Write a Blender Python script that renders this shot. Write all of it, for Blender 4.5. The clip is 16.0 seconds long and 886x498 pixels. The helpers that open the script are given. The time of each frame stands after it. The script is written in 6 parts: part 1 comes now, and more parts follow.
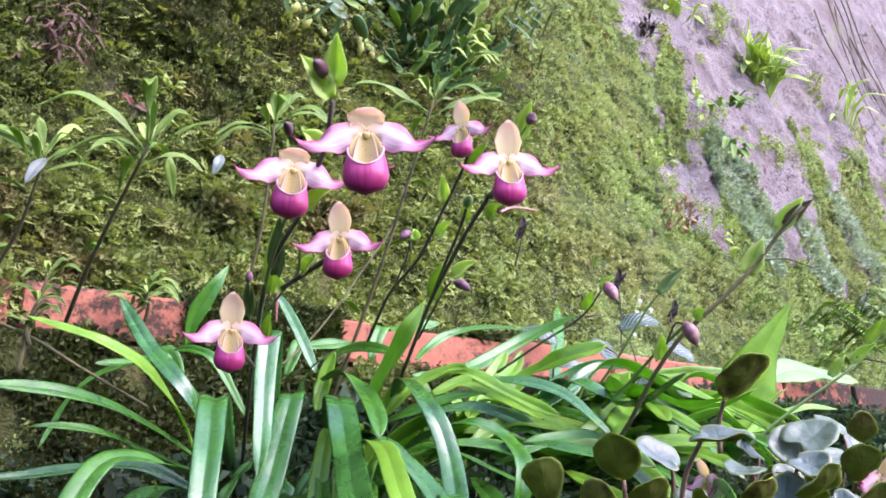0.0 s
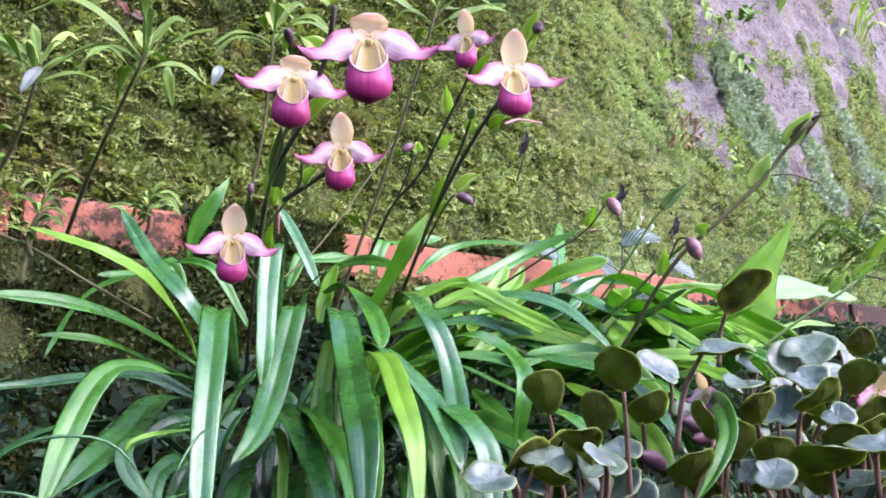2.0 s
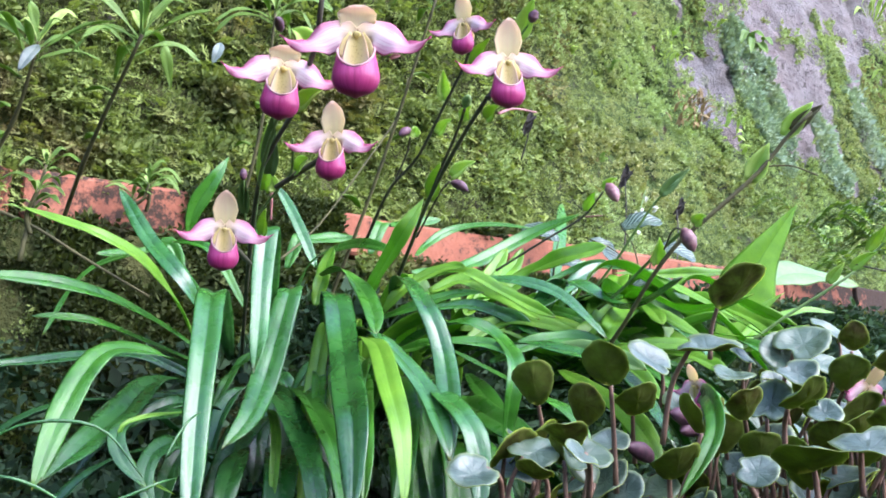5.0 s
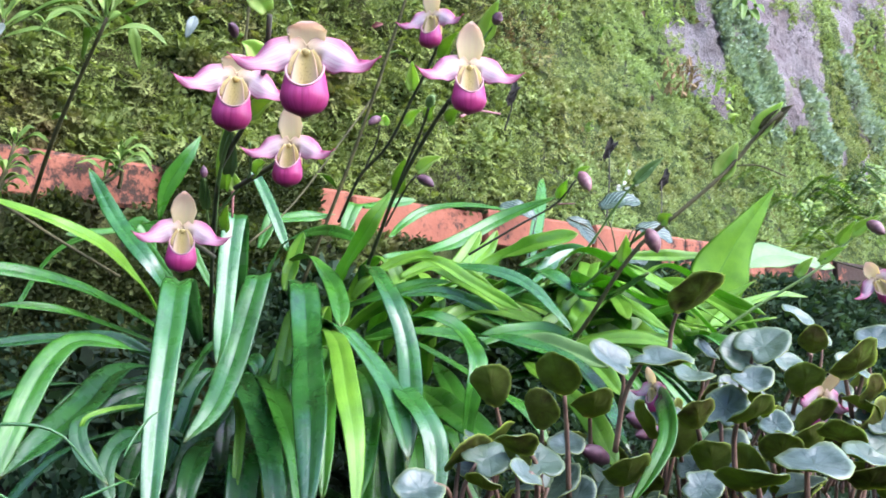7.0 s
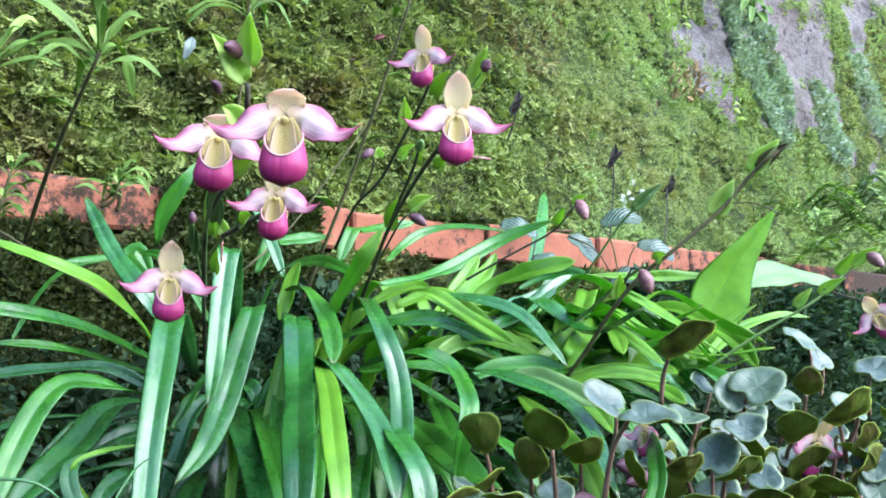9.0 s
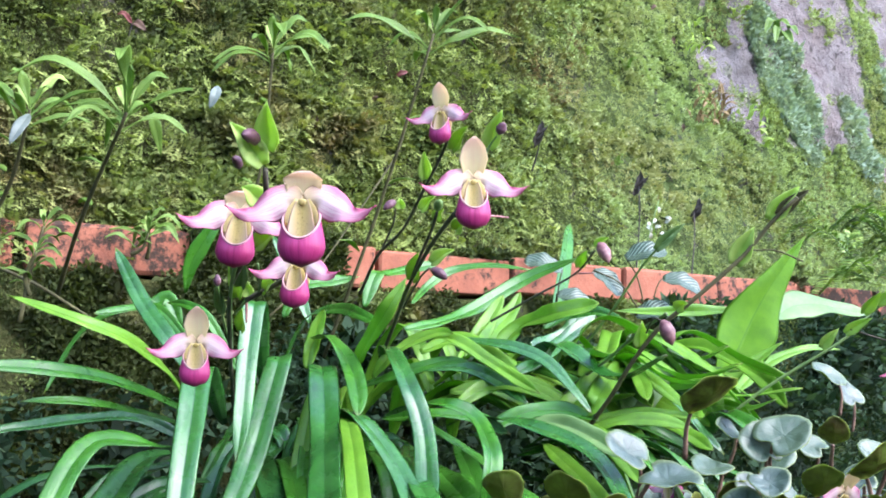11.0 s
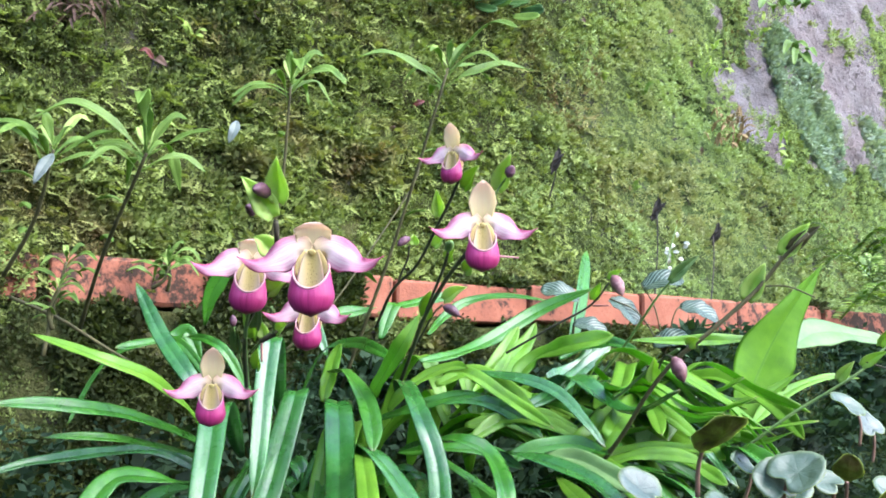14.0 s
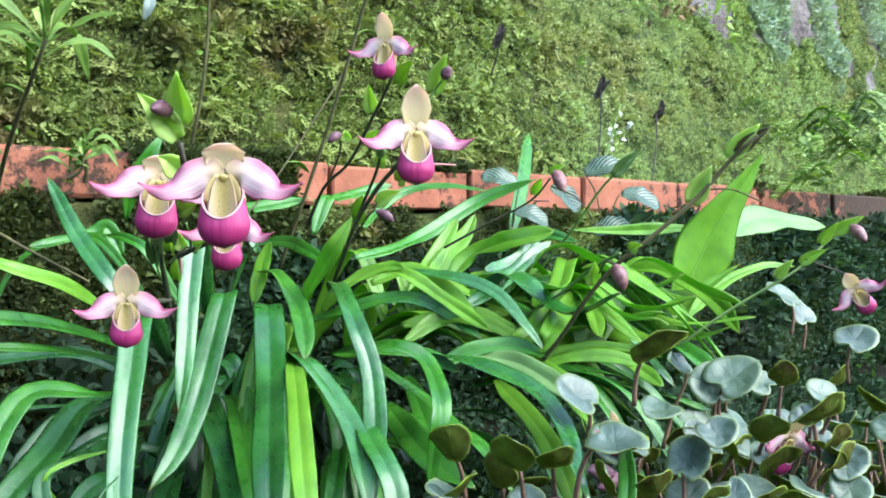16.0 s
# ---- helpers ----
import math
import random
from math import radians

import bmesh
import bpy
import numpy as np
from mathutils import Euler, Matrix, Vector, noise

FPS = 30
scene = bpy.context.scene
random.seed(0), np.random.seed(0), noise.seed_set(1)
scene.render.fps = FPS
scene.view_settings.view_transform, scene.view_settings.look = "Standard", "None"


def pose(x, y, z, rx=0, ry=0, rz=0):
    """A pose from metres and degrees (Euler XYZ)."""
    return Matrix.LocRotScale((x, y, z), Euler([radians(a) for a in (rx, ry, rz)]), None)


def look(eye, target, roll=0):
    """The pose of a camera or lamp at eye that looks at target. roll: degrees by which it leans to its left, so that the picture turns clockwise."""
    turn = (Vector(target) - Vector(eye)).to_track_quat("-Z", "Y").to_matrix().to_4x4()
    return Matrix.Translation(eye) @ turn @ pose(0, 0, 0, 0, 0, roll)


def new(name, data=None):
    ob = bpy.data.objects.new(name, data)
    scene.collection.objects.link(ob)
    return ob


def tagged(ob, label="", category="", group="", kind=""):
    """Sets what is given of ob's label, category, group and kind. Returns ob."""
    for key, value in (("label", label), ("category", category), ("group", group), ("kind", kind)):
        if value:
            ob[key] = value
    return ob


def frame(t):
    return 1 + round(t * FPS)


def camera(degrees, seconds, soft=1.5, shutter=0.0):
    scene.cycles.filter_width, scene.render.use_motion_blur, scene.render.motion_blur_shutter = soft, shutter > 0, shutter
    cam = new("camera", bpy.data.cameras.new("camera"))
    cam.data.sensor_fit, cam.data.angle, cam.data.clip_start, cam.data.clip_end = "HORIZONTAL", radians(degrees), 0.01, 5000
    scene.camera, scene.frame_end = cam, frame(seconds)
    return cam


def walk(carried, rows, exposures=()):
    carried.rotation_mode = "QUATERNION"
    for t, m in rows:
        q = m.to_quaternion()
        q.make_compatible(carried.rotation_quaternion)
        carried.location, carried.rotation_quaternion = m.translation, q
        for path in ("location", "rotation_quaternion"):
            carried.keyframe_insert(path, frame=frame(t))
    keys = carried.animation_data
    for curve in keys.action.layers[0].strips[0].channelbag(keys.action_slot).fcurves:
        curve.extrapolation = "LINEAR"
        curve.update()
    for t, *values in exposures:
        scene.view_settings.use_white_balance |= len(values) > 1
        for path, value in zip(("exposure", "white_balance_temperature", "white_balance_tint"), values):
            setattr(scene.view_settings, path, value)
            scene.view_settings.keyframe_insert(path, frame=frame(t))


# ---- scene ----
# Slipper orchids in a garden bed below a mossy bank.
PATH = [
    (0, 0.0000, 0.0000, 0.4000, -1.822, 18.404, -1.194),
    (0.5, -0.0002, -0.0002, 0.3992, -1.894, 17.649, -1.123),
    (1, -0.0009, 0.0028, 0.3995, -2.000, 16.189, -1.091),
    (1.5, -0.0011, 0.0045, 0.4003, -1.901, 14.372, -1.032),
    (2, -0.0018, 0.0058, 0.3989, -1.690, 12.963, -0.760),
    (2.5, -0.0028, 0.0087, 0.3979, -1.429, 12.194, -0.407),
    (3, -0.0017, 0.0075, 0.3974, -1.218, 11.900, -0.235),
    (3.5, 0.0017, 0.0081, 0.3974, -1.331, 11.973, -0.184),
    (6, 0.0211, 0.0002, 0.4283, -0.980, 9.513, 0.463),
    (6.5, 0.0284, -0.0002, 0.4373, -1.430, 8.550, 0.856),
    (7, 0.0354, -0.0025, 0.4502, -1.546, 7.950, 1.013),
    (7.5, 0.0412, -0.0046, 0.4587, -1.551, 6.961, 0.963),
    (8, 0.0466, -0.0013, 0.4705, -1.420, 6.439, 0.950),
    (8.5, 0.0489, -0.0022, 0.4828, -1.211, 6.847, 1.113),
    (11, 0.0587, -0.0167, 0.5257, 1.184, 8.181, 0.306),
    (11.5, 0.0587, -0.0198, 0.5319, 1.457, 8.831, 0.353),
    (12, 0.0577, -0.0225, 0.5356, 2.429, 9.465, -0.214),
    (12.5, 0.0564, -0.0249, 0.5363, 3.001, 9.633, -0.402),
    (13, 0.0565, -0.0249, 0.5358, 2.901, 9.395, -0.197),
    (13.5, 0.0621, -0.0252, 0.5356, 2.717, 9.237, -0.079),
    (14, 0.0679, -0.0286, 0.5412, 2.678, 9.363, 0.182),
    (14.5, 0.0690, -0.0294, 0.5453, 2.664, 9.124, 0.295),
    (15, 0.0715, -0.0198, 0.5468, 2.037, 8.184, 0.376),
    (15.5, 0.0755, -0.0107, 0.5531, 0.610, 6.015, 0.109),
    (16, 0.0738, 0.0104, 0.5782, -1.084, 0.556, -0.236),
]
cam = camera(53.60, 16.0, soft=1.8)
EXPOSURES = [(0.0, 2.61, 6020, 40), (1.5, 2.60, 5960, 38), (3.5, 2.60, 5770, 28), (6.0, 2.58, 5770, 20), (7.5, 2.58, 5770, 24), (8.0, 2.57, 5640, 5), (8.5, 2.57, 5570, 7), (11.0, 2.60, 5820, 19), (12.0, 2.59, 5800, 20), (13.0, 2.59, 5870, 13), (14.5, 2.60, 5870, 20), (15.5, 2.60, 5770, 23), (16.0, 2.54, 5870, 6)]
walk(cam, [(t, pose(x, y, z, 90 + pitch, 0, yaw) @ pose(0, 0, 0, 0, 0, roll)) for t, x, y, z, yaw, pitch, roll in PATH], EXPOSURES)

# ---- daylight: thin overcast, brighter towards the right ----
SUN_ELEVATION, SUN_AZIMUTH = radians(45), radians(122)
world = bpy.data.worlds.new("sky")
scene.world = world
world.use_nodes = True
wn = world.node_tree
sky = wn.nodes.new("ShaderNodeTexSky")
sky.sky_type, sky.sun_disc = "NISHITA", False
sky.sun_elevation, sky.sun_rotation = SUN_ELEVATION, SUN_AZIMUTH
sky.air_density, sky.dust_density, sky.ozone_density = 1.0, 1.5, 1.0
wn.links.new(sky.outputs["Color"], wn.nodes["Background"].inputs["Color"])
wn.nodes["Background"].inputs["Strength"].default_value = 0.15
sun_data = bpy.data.lights.new("sun", "SUN")
sun_data.energy, sun_data.angle, sun_data.color = 1.1, radians(60), (1.0, 0.97, 0.92)
sun = new("sun", sun_data)
sun_way = Vector((math.sin(SUN_AZIMUTH) * math.cos(SUN_ELEVATION), math.cos(SUN_AZIMUTH) * math.cos(SUN_ELEVATION), math.sin(SUN_ELEVATION)))
sun.matrix_world = look(sun_way * 30, (0, 0, 0))


# ---- materials ----
class Mat:
    """A node material with short calls for its nodes."""

    def __init__(self, name, rough=0.5, spec=0.5):
        self.m = bpy.data.materials.new(name)
        self.m.use_nodes = True
        self.t = self.m.node_tree
        self.b = self.t.nodes["Principled BSDF"]
        self.b.inputs["Roughness"].default_value = rough
        self.b.inputs["Specular IOR Level"].default_value = spec

    def node(self, kind, **sets):
        n = self.t.nodes.new(kind)
        for k, v in sets.items():
            n.inputs[k.replace("_", " ")].default_value = v
        return n

    def link(self, a, b):
        self.t.links.new(a, b)

    def coord(self, out="Object"):
        return self.t.nodes.new("ShaderNodeTexCoord").outputs[out]

    def noise(self, scale, detail=4.0, rough=0.55, vec=None, stretch=None):
        n = self.node("ShaderNodeTexNoise", Scale=scale, Detail=detail, Roughness=rough)
        v = vec if vec is not None else self.coord()
        if stretch:
            mp = self.node("ShaderNodeMapping", Scale=stretch)
            self.link(v, mp.inputs["Vector"])
            v = mp.outputs["Vector"]
        self.link(v, n.inputs["Vector"])
        return n.outputs["Fac"]

    def ramp(self, fac, stops):
        n = self.t.nodes.new("ShaderNodeValToRGB")
        el = n.color_ramp.elements
        el[0].position, el[0].color = stops[0][0], (*stops[0][1], 1)
        el[1].position, el[1].color = stops[-1][0], (*stops[-1][1], 1)
        for p, c in stops[1:-1]:
            e = el.new(p)
            e.color = (*c, 1)
        self.link(fac, n.inputs["Fac"])
        return n.outputs["Color"]

    def mix(self, fac, a, b, mode="MIX"):
        n = self.t.nodes.new("ShaderNodeMix")
        n.data_type, n.blend_type = "RGBA", mode
        for sock, v in ((n.inputs[0], fac), (n.inputs[6], a), (n.inputs[7], b)):
            if isinstance(v, (int, float)):
                sock.default_value = v
            elif isinstance(v, tuple):
                sock.default_value = (*v, 1)
            else:
                self.link(v, sock)
        return n.outputs[2]

    def math(self, op, a, b=0.0, clamp=False):
        n = self.t.nodes.new("ShaderNodeMath")
        n.operation, n.use_clamp = op, clamp
        for sock, v in zip(n.inputs, (a, b)):
            if isinstance(v, (int, float)):
                sock.default_value = v
            else:
                self.link(v, sock)
        return n.outputs[0]

    def uv(self):
        sep = self.t.nodes.new("ShaderNodeSeparateXYZ")
        self.link(self.t.nodes.new("ShaderNodeUVMap").outputs["UV"], sep.inputs[0])
        return sep.outputs["X"], sep.outputs["Y"]

    def object_random(self):
        return self.t.nodes.new("ShaderNodeObjectInfo").outputs["Random"]

    def island_random(self):
        return self.t.nodes.new("ShaderNodeNewGeometry").outputs["Random Per Island"]

    def color(self, c):
        self.link(c, self.b.inputs["Base Color"])
        self.c = c
        return self

    def rough(self, r):
        self.link(r, self.b.inputs["Roughness"])
        return self

    def bump(self, height, strength=0.3, dist=0.002):
        n = self.node("ShaderNodeBump", Strength=strength, Distance=dist)
        self.link(height, n.inputs["Height"])
        self.link(n.outputs["Normal"], self.b.inputs["Normal"])
        return self

    def thin(self, share=0.3, tint=None):
        """Lets light through, as leaves and petals do."""
        tr = self.t.nodes.new("ShaderNodeBsdfTranslucent")
        mx = self.node("ShaderNodeMixShader", Fac=share)
        c = self.c
        if tint:
            c = self.mix(1.0, self.c, tint, "MULTIPLY")
        self.link(c, tr.inputs["Color"])
        self.link(self.b.outputs["BSDF"], mx.inputs[1])
        self.link(tr.outputs["BSDF"], mx.inputs[2])
        self.link(mx.outputs["Shader"], self.t.nodes["Material Output"].inputs["Surface"])
        return self


def leaf_material(name, dark, mid, light, rough=0.32, share=0.25, streak=40.0, coat=0.0, spec=0.5):
    """Strap leaf: long fine veins, mottling, a pale line along the keel."""
    m = Mat(name, rough, spec)
    m.b.inputs["Coat Weight"].default_value = 0.15 + coat
    m.b.inputs["Coat Roughness"].default_value = 0.2
    m.b.inputs["Coat IOR"].default_value = 1.65
    u, v = m.uv()
    uvn = m.t.nodes.new("ShaderNodeUVMap").outputs["UV"]
    veins = m.noise(1.0, 3.0, 0.6, uvn, (streak, 1.5, 1.0))
    blot = m.noise(35.0, 5.0, 0.6)
    base = m.ramp(blot, [(0.3, dark), (0.5, mid), (0.72, light)])
    base = m.mix(m.math("MULTIPLY", veins, 0.35), base, light)
    base = m.mix(m.math("MULTIPLY", m.object_random(), 0.45), base, light)
    keel = m.math("LESS_THAN", m.math("ABSOLUTE", m.math("SUBTRACT", u, 0.5)), 0.012)
    base = m.mix(m.math("MULTIPLY", keel, 0.6), base, dark)
    margin = m.math("GREATER_THAN", m.math("ABSOLUTE", m.math("SUBTRACT", u, 0.5)), 0.475)
    base = m.mix(m.math("MULTIPLY", margin, 0.35), base, light)
    tip = m.math("MULTIPLY", m.math("POWER", v, 60.0), 0.7)
    base = m.mix(tip, base, (0.25, 0.23, 0.06))
    speck = m.math("GREATER_THAN", m.noise(420.0, 2.0, 0.5), 0.71)
    base = m.mix(m.math("MULTIPLY", speck, 0.4), base, (0.03, 0.035, 0.02))
    m.color(base)
    m.rough(m.math("ADD", m.math("MULTIPLY", m.noise(60.0), 0.3), rough - 0.12))
    ribs = m.noise(1.0, 2.0, 0.5, uvn, (7.0, 2.2, 1.0))
    m.bump(m.math("ADD", m.math("ADD", veins, m.math("MULTIPLY", ribs, 0.7)), m.math("MULTIPLY", blot, 0.6)), 0.4, 0.0015)
    return m.thin(share, (1.35, 1.4, 0.55)).m


LEAF = leaf_material("orchid_leaf", (0.01, 0.06, 0.004), (0.024, 0.13, 0.008), (0.066, 0.22, 0.017), 0.27, 0.18, coat=0.1, spec=0.4)
LEAF_YOUNG = leaf_material("young_leaf", (0.075, 0.2, 0.011), (0.135, 0.32, 0.017), (0.21, 0.42, 0.035), 0.36, 0.42, coat=0.12, spec=0.4)
LEAF_BROAD = leaf_material("broad_leaf", (0.038, 0.115, 0.004), (0.068, 0.18, 0.005), (0.1, 0.24, 0.009), 0.55, 0.3, coat=-0.15, spec=0.12)
# Darker copy of the orchid leaf: shade inside the clump put into colour.
LEAF_SHADED = leaf_material("shaded_leaf", (0.005, 0.032, 0.004), (0.01, 0.062, 0.008), (0.026, 0.105, 0.015), 0.25, 0.08, coat=0.12, spec=0.4)
LEAF_PALE = leaf_material("pale_broad_leaf", (0.11, 0.22, 0.06), (0.17, 0.31, 0.095), (0.25, 0.39, 0.14), 0.45, 0.35, spec=0.35)
LEAF_BLUE = leaf_material("waxy_leaf", (0.008, 0.055, 0.006), (0.018, 0.108, 0.012), (0.048, 0.18, 0.027), 0.25, 0.14, coat=0.4, spec=0.45)


def plain_material(name, stops, scale=40.0, rough=0.5, share=0.0, spec=0.5, bump=0.2):
    m = Mat(name, rough, spec)
    n = m.noise(scale, 5.0, 0.6)
    c = m.ramp(n, stops)
    r = m.math("ADD", 0.85, m.math("MULTIPLY", m.object_random(), 0.3))
    hsv = m.node("ShaderNodeHueSaturation")
    m.link(r, hsv.inputs["Value"])
    m.link(c, hsv.inputs["Color"])
    m.color(hsv.outputs["Color"])
    m.bump(m.noise(scale * 5, 3.0), bump, 0.001)
    if share:
        m.thin(share, (1.2, 1.3, 0.6))
    return m.m


STEM_DARK = plain_material("dark_flower_stem", [(0.3, (0.03, 0.033, 0.018)), (0.7, (0.085, 0.07, 0.045))], 60, 0.7, spec=0.3)
STEM_GREEN = plain_material("green_stem", [(0.3, (0.07, 0.14, 0.03)), (0.7, (0.14, 0.22, 0.05))], 60, 0.5)
STEM_BROWN = plain_material("brown_stem", [(0.3, (0.045, 0.042, 0.015)), (0.7, (0.11, 0.1, 0.035))], 60, 0.7, spec=0.3)
BRACT = plain_material("bract", [(0.3, (0.27, 0.42, 0.07)), (0.7, (0.5, 0.62, 0.18))], 30, 0.45, 0.45)
BUD = plain_material("bud", [(0.3, (0.05, 0.018, 0.028)), (0.55, (0.1, 0.04, 0.055)), (0.75, (0.2, 0.1, 0.11))], 160, 0.55)
BUD_PINK = plain_material("pink_bud", [(0.3, (0.09, 0.03, 0.035)), (0.5, (0.17, 0.07, 0.07)), (0.7, (0.25, 0.15, 0.12))], 170, 0.5)
DRY = plain_material("dry_bract", [(0.3, (0.012, 0.01, 0.008)), (0.7, (0.04, 0.032, 0.02))], 60, 0.8)
PEDICEL = plain_material("pedicel", [(0.3, (0.28, 0.1, 0.1)), (0.7, (0.4, 0.2, 0.17))], 60, 0.5)


def dusky_material(name, dark, mid, light, rim, rough, share, other, blush):
    """Round leaf: darker veins from the stalk, blotches, a paler margin."""
    m = Mat(name, rough, 0.55)
    m.b.inputs["Coat Weight"].default_value = 0.18
    m.b.inputs["Coat Roughness"].default_value = 0.35
    r, a = m.uv()
    blot = m.noise(50.0, 6.0, 0.7)
    c = m.ramp(blot, [(0.32, dark), (0.5, mid), (0.7, light)])
    vein = m.math("POWER", m.math("ABSOLUTE", m.math("SINE", m.math("MULTIPLY", a, 31.0))), 14.0)
    c = m.mix(m.math("MULTIPLY", vein, 0.25), c, dark)
    c = m.mix(m.math("MULTIPLY", m.math("POWER", r, 14.0), 1.0), c, rim)
    c = m.mix(m.math("MULTIPLY", m.math("GREATER_THAN", m.object_random(), 0.68), blush), c, (0.16, 0.075, 0.045))
    c = m.mix(m.math("MULTIPLY", m.math("LESS_THAN", m.object_random(), 0.45), 0.45), c, m.mix(0.5, mid, other))
    m.color(c)
    m.bump(m.math("ADD", blot, m.math("MULTIPLY", vein, 0.15)), 0.6, 0.002)
    return m.thin(share, (1.2, 1.3, 0.6)).m


VIOLET_TOP = dusky_material("dusky_leaf_top", (0.02, 0.042, 0.026), (0.052, 0.088, 0.062), (0.135, 0.175, 0.145), (0.2, 0.26, 0.1), 0.46, 0.12, (0.09, 0.15, 0.035), 0.0)
VIOLET_UNDER = dusky_material("dusky_leaf_underside", (0.2, 0.125, 0.05), (0.36, 0.36, 0.09), (0.52, 0.62, 0.16), (0.75, 0.82, 0.3), 0.5, 0.85, (0.36, 0.5, 0.1), 0.2)
VIOLET_STALK = plain_material("dusky_stalk", [(0.3, (0.1, 0.05, 0.035)), (0.7, (0.24, 0.145, 0.085))], 60, 0.6)
WEED = leaf_material("weed_leaf", (0.08, 0.16, 0.024), (0.135, 0.245, 0.036), (0.22, 0.34, 0.065), 0.45, 0.4, spec=0.3)
BULB_LEAF = leaf_material("bulb_leaf", (0.012, 0.04, 0.014), (0.032, 0.09, 0.024), (0.085, 0.18, 0.045), 0.4, 0.2, spec=0.35)
PALE_LEAF = leaf_material("pale_epiphyte_leaf", (0.19, 0.3, 0.05), (0.31, 0.45, 0.085), (0.48, 0.58, 0.18), 0.45, 0.4, spec=0.3)
BULB = plain_material("bulb", [(0.3, (0.26, 0.3, 0.06)), (0.7, (0.42, 0.44, 0.12))], 80, 0.45, 0.25)
DEAD_LEAF = plain_material("dead_leaf", [(0.3, (0.05, 0.028, 0.016)), (0.7, (0.14, 0.08, 0.045))], 50, 0.8, 0.1)
TAN_LEAF = plain_material("tan_leaf", [(0.3, (0.16, 0.1, 0.04)), (0.7, (0.34, 0.25, 0.1))], 50, 0.8, 0.2)
SILVER_LEAF = plain_material("silvery_leaf", [(0.3, (0.11, 0.145, 0.115)), (0.7, (0.2, 0.235, 0.19))], 60, 0.5, 0.2)
RED_PETAL = plain_material("red_petal", [(0.3, (0.09, 0.02, 0.016)), (0.7, (0.18, 0.045, 0.03))], 60, 0.6, 0.2)
WHITE_PETAL = plain_material("white_petal", [(0.3, (0.42, 0.44, 0.36)), (0.7, (0.58, 0.6, 0.52))], 50, 0.5, 0.3)


def striped_material():
    """Dark leaf with silver bands beside the veins."""
    m = Mat("striped_leaf", 0.4, 0.5)
    u, v = m.uv()
    edge = m.math("ABSOLUTE", m.math("SUBTRACT", u, 0.5))
    band = m.math("SINE", m.math("MULTIPLY", m.math("SUBTRACT", v, m.math("MULTIPLY", edge, 0.9)), 46.0))
    band = m.math("ADD", band, m.math("MULTIPLY", m.math("SUBTRACT", m.noise(90.0), 0.5), 1.2))
    c = m.ramp(band, [(0.1, (0.012, 0.035, 0.014)), (0.45, (0.025, 0.055, 0.026)), (0.65, (0.17, 0.23, 0.16))])
    m.color(c)
    return m.thin(0.1).m


STRIPED = striped_material()


def petal_material():
    """White at the heart, pink towards the margin, magenta at the tip, with fine veins."""
    m = Mat("petal", 0.6, 0.25)
    u, v = m.uv()
    up = m.math("MULTIPLY", m.math("SUBTRACT", 0.5, u, True), 2.0)
    low = m.math("MULTIPLY", m.math("SUBTRACT", u, 0.5, True), 2.0)
    uvn = m.t.nodes.new("ShaderNodeUVMap").outputs["UV"]
    veins = m.noise(1.0, 3.0, 0.6, uvn, (42.0, 1.6, 1.0))
    f = m.math("ADD", m.math("MULTIPLY", m.math("POWER", up, 1.5), 0.62), m.math("MULTIPLY", m.math("POWER", low, 3.0), 0.4))
    f = m.math("ADD", f, m.math("MULTIPLY", m.math("POWER", v, 2.2), 0.85))
    f = m.math("ADD", f, m.math("MULTIPLY", m.math("SUBTRACT", veins, 0.5), 1.25))
    c = m.ramp(f, [(0.02, (0.68, 0.56, 0.53)), (0.22, (0.6, 0.4, 0.43)), (0.52, (0.53, 0.22, 0.3)), (0.88, (0.46, 0.085, 0.18))])
    heart = m.ramp(m.math("ADD", v, m.math("MULTIPLY", m.math("SUBTRACT", veins, 0.5), 0.12)), [(0.08, (0.85, 0.85, 0.85)), (0.26, (0, 0, 0))])
    c = m.mix(heart, c, (0.58, 0.46, 0.24))
    m.color(c)
    m.bump(veins, 0.2, 0.0006)
    return m.thin(0.3).m


def sepal_material():
    """Cream to peach, with faint rosy lines."""
    m = Mat("dorsal_sepal", 0.55, 0.3)
    u, v = m.uv()
    uvn = m.t.nodes.new("ShaderNodeUVMap").outputs["UV"]
    veins = m.noise(1.0, 2.0, 0.6, uvn, (16.0, 0.8, 1.0))
    c = m.ramp(v, [(0.0, (0.6, 0.52, 0.2)), (0.35, (0.82, 0.71, 0.42)), (0.75, (0.88, 0.74, 0.52)), (1.0, (0.88, 0.68, 0.55))])
    c = m.mix(m.math("MULTIPLY", m.math("SUBTRACT", veins, 0.45, True)  , 0.6), c, (0.72, 0.36, 0.33))
    m.color(c)
    m.bump(veins, 0.2, 0.0006)
    return m.thin(0.55).m


def pouch_material():
    m = Mat("pouch", 0.42, 0.4)
    u, v = m.uv()
    veins = m.noise(1.0, 3.0, 0.6, m.t.nodes.new("ShaderNodeUVMap").outputs["UV"], (40.0, 1.2, 1.0))
    c = m.ramp(m.math("ADD", m.math("MULTIPLY", veins, 0.7), m.math("MULTIPLY", v, 0.35)), [(0.25, (0.23, 0.014, 0.075)), (0.55, (0.34, 0.03, 0.125)), (0.85, (0.45, 0.085, 0.21))])
    crease = m.math("LESS_THAN", m.math("ABSOLUTE", m.math("SUBTRACT", u, 0.5)), 0.006)
    c = m.mix(m.math("MULTIPLY", crease, 0.5), c, (0.2, 0.01, 0.07))
    m.color(c)
    m.bump(veins, 0.25, 0.0006)
    return m.thin(0.12).m


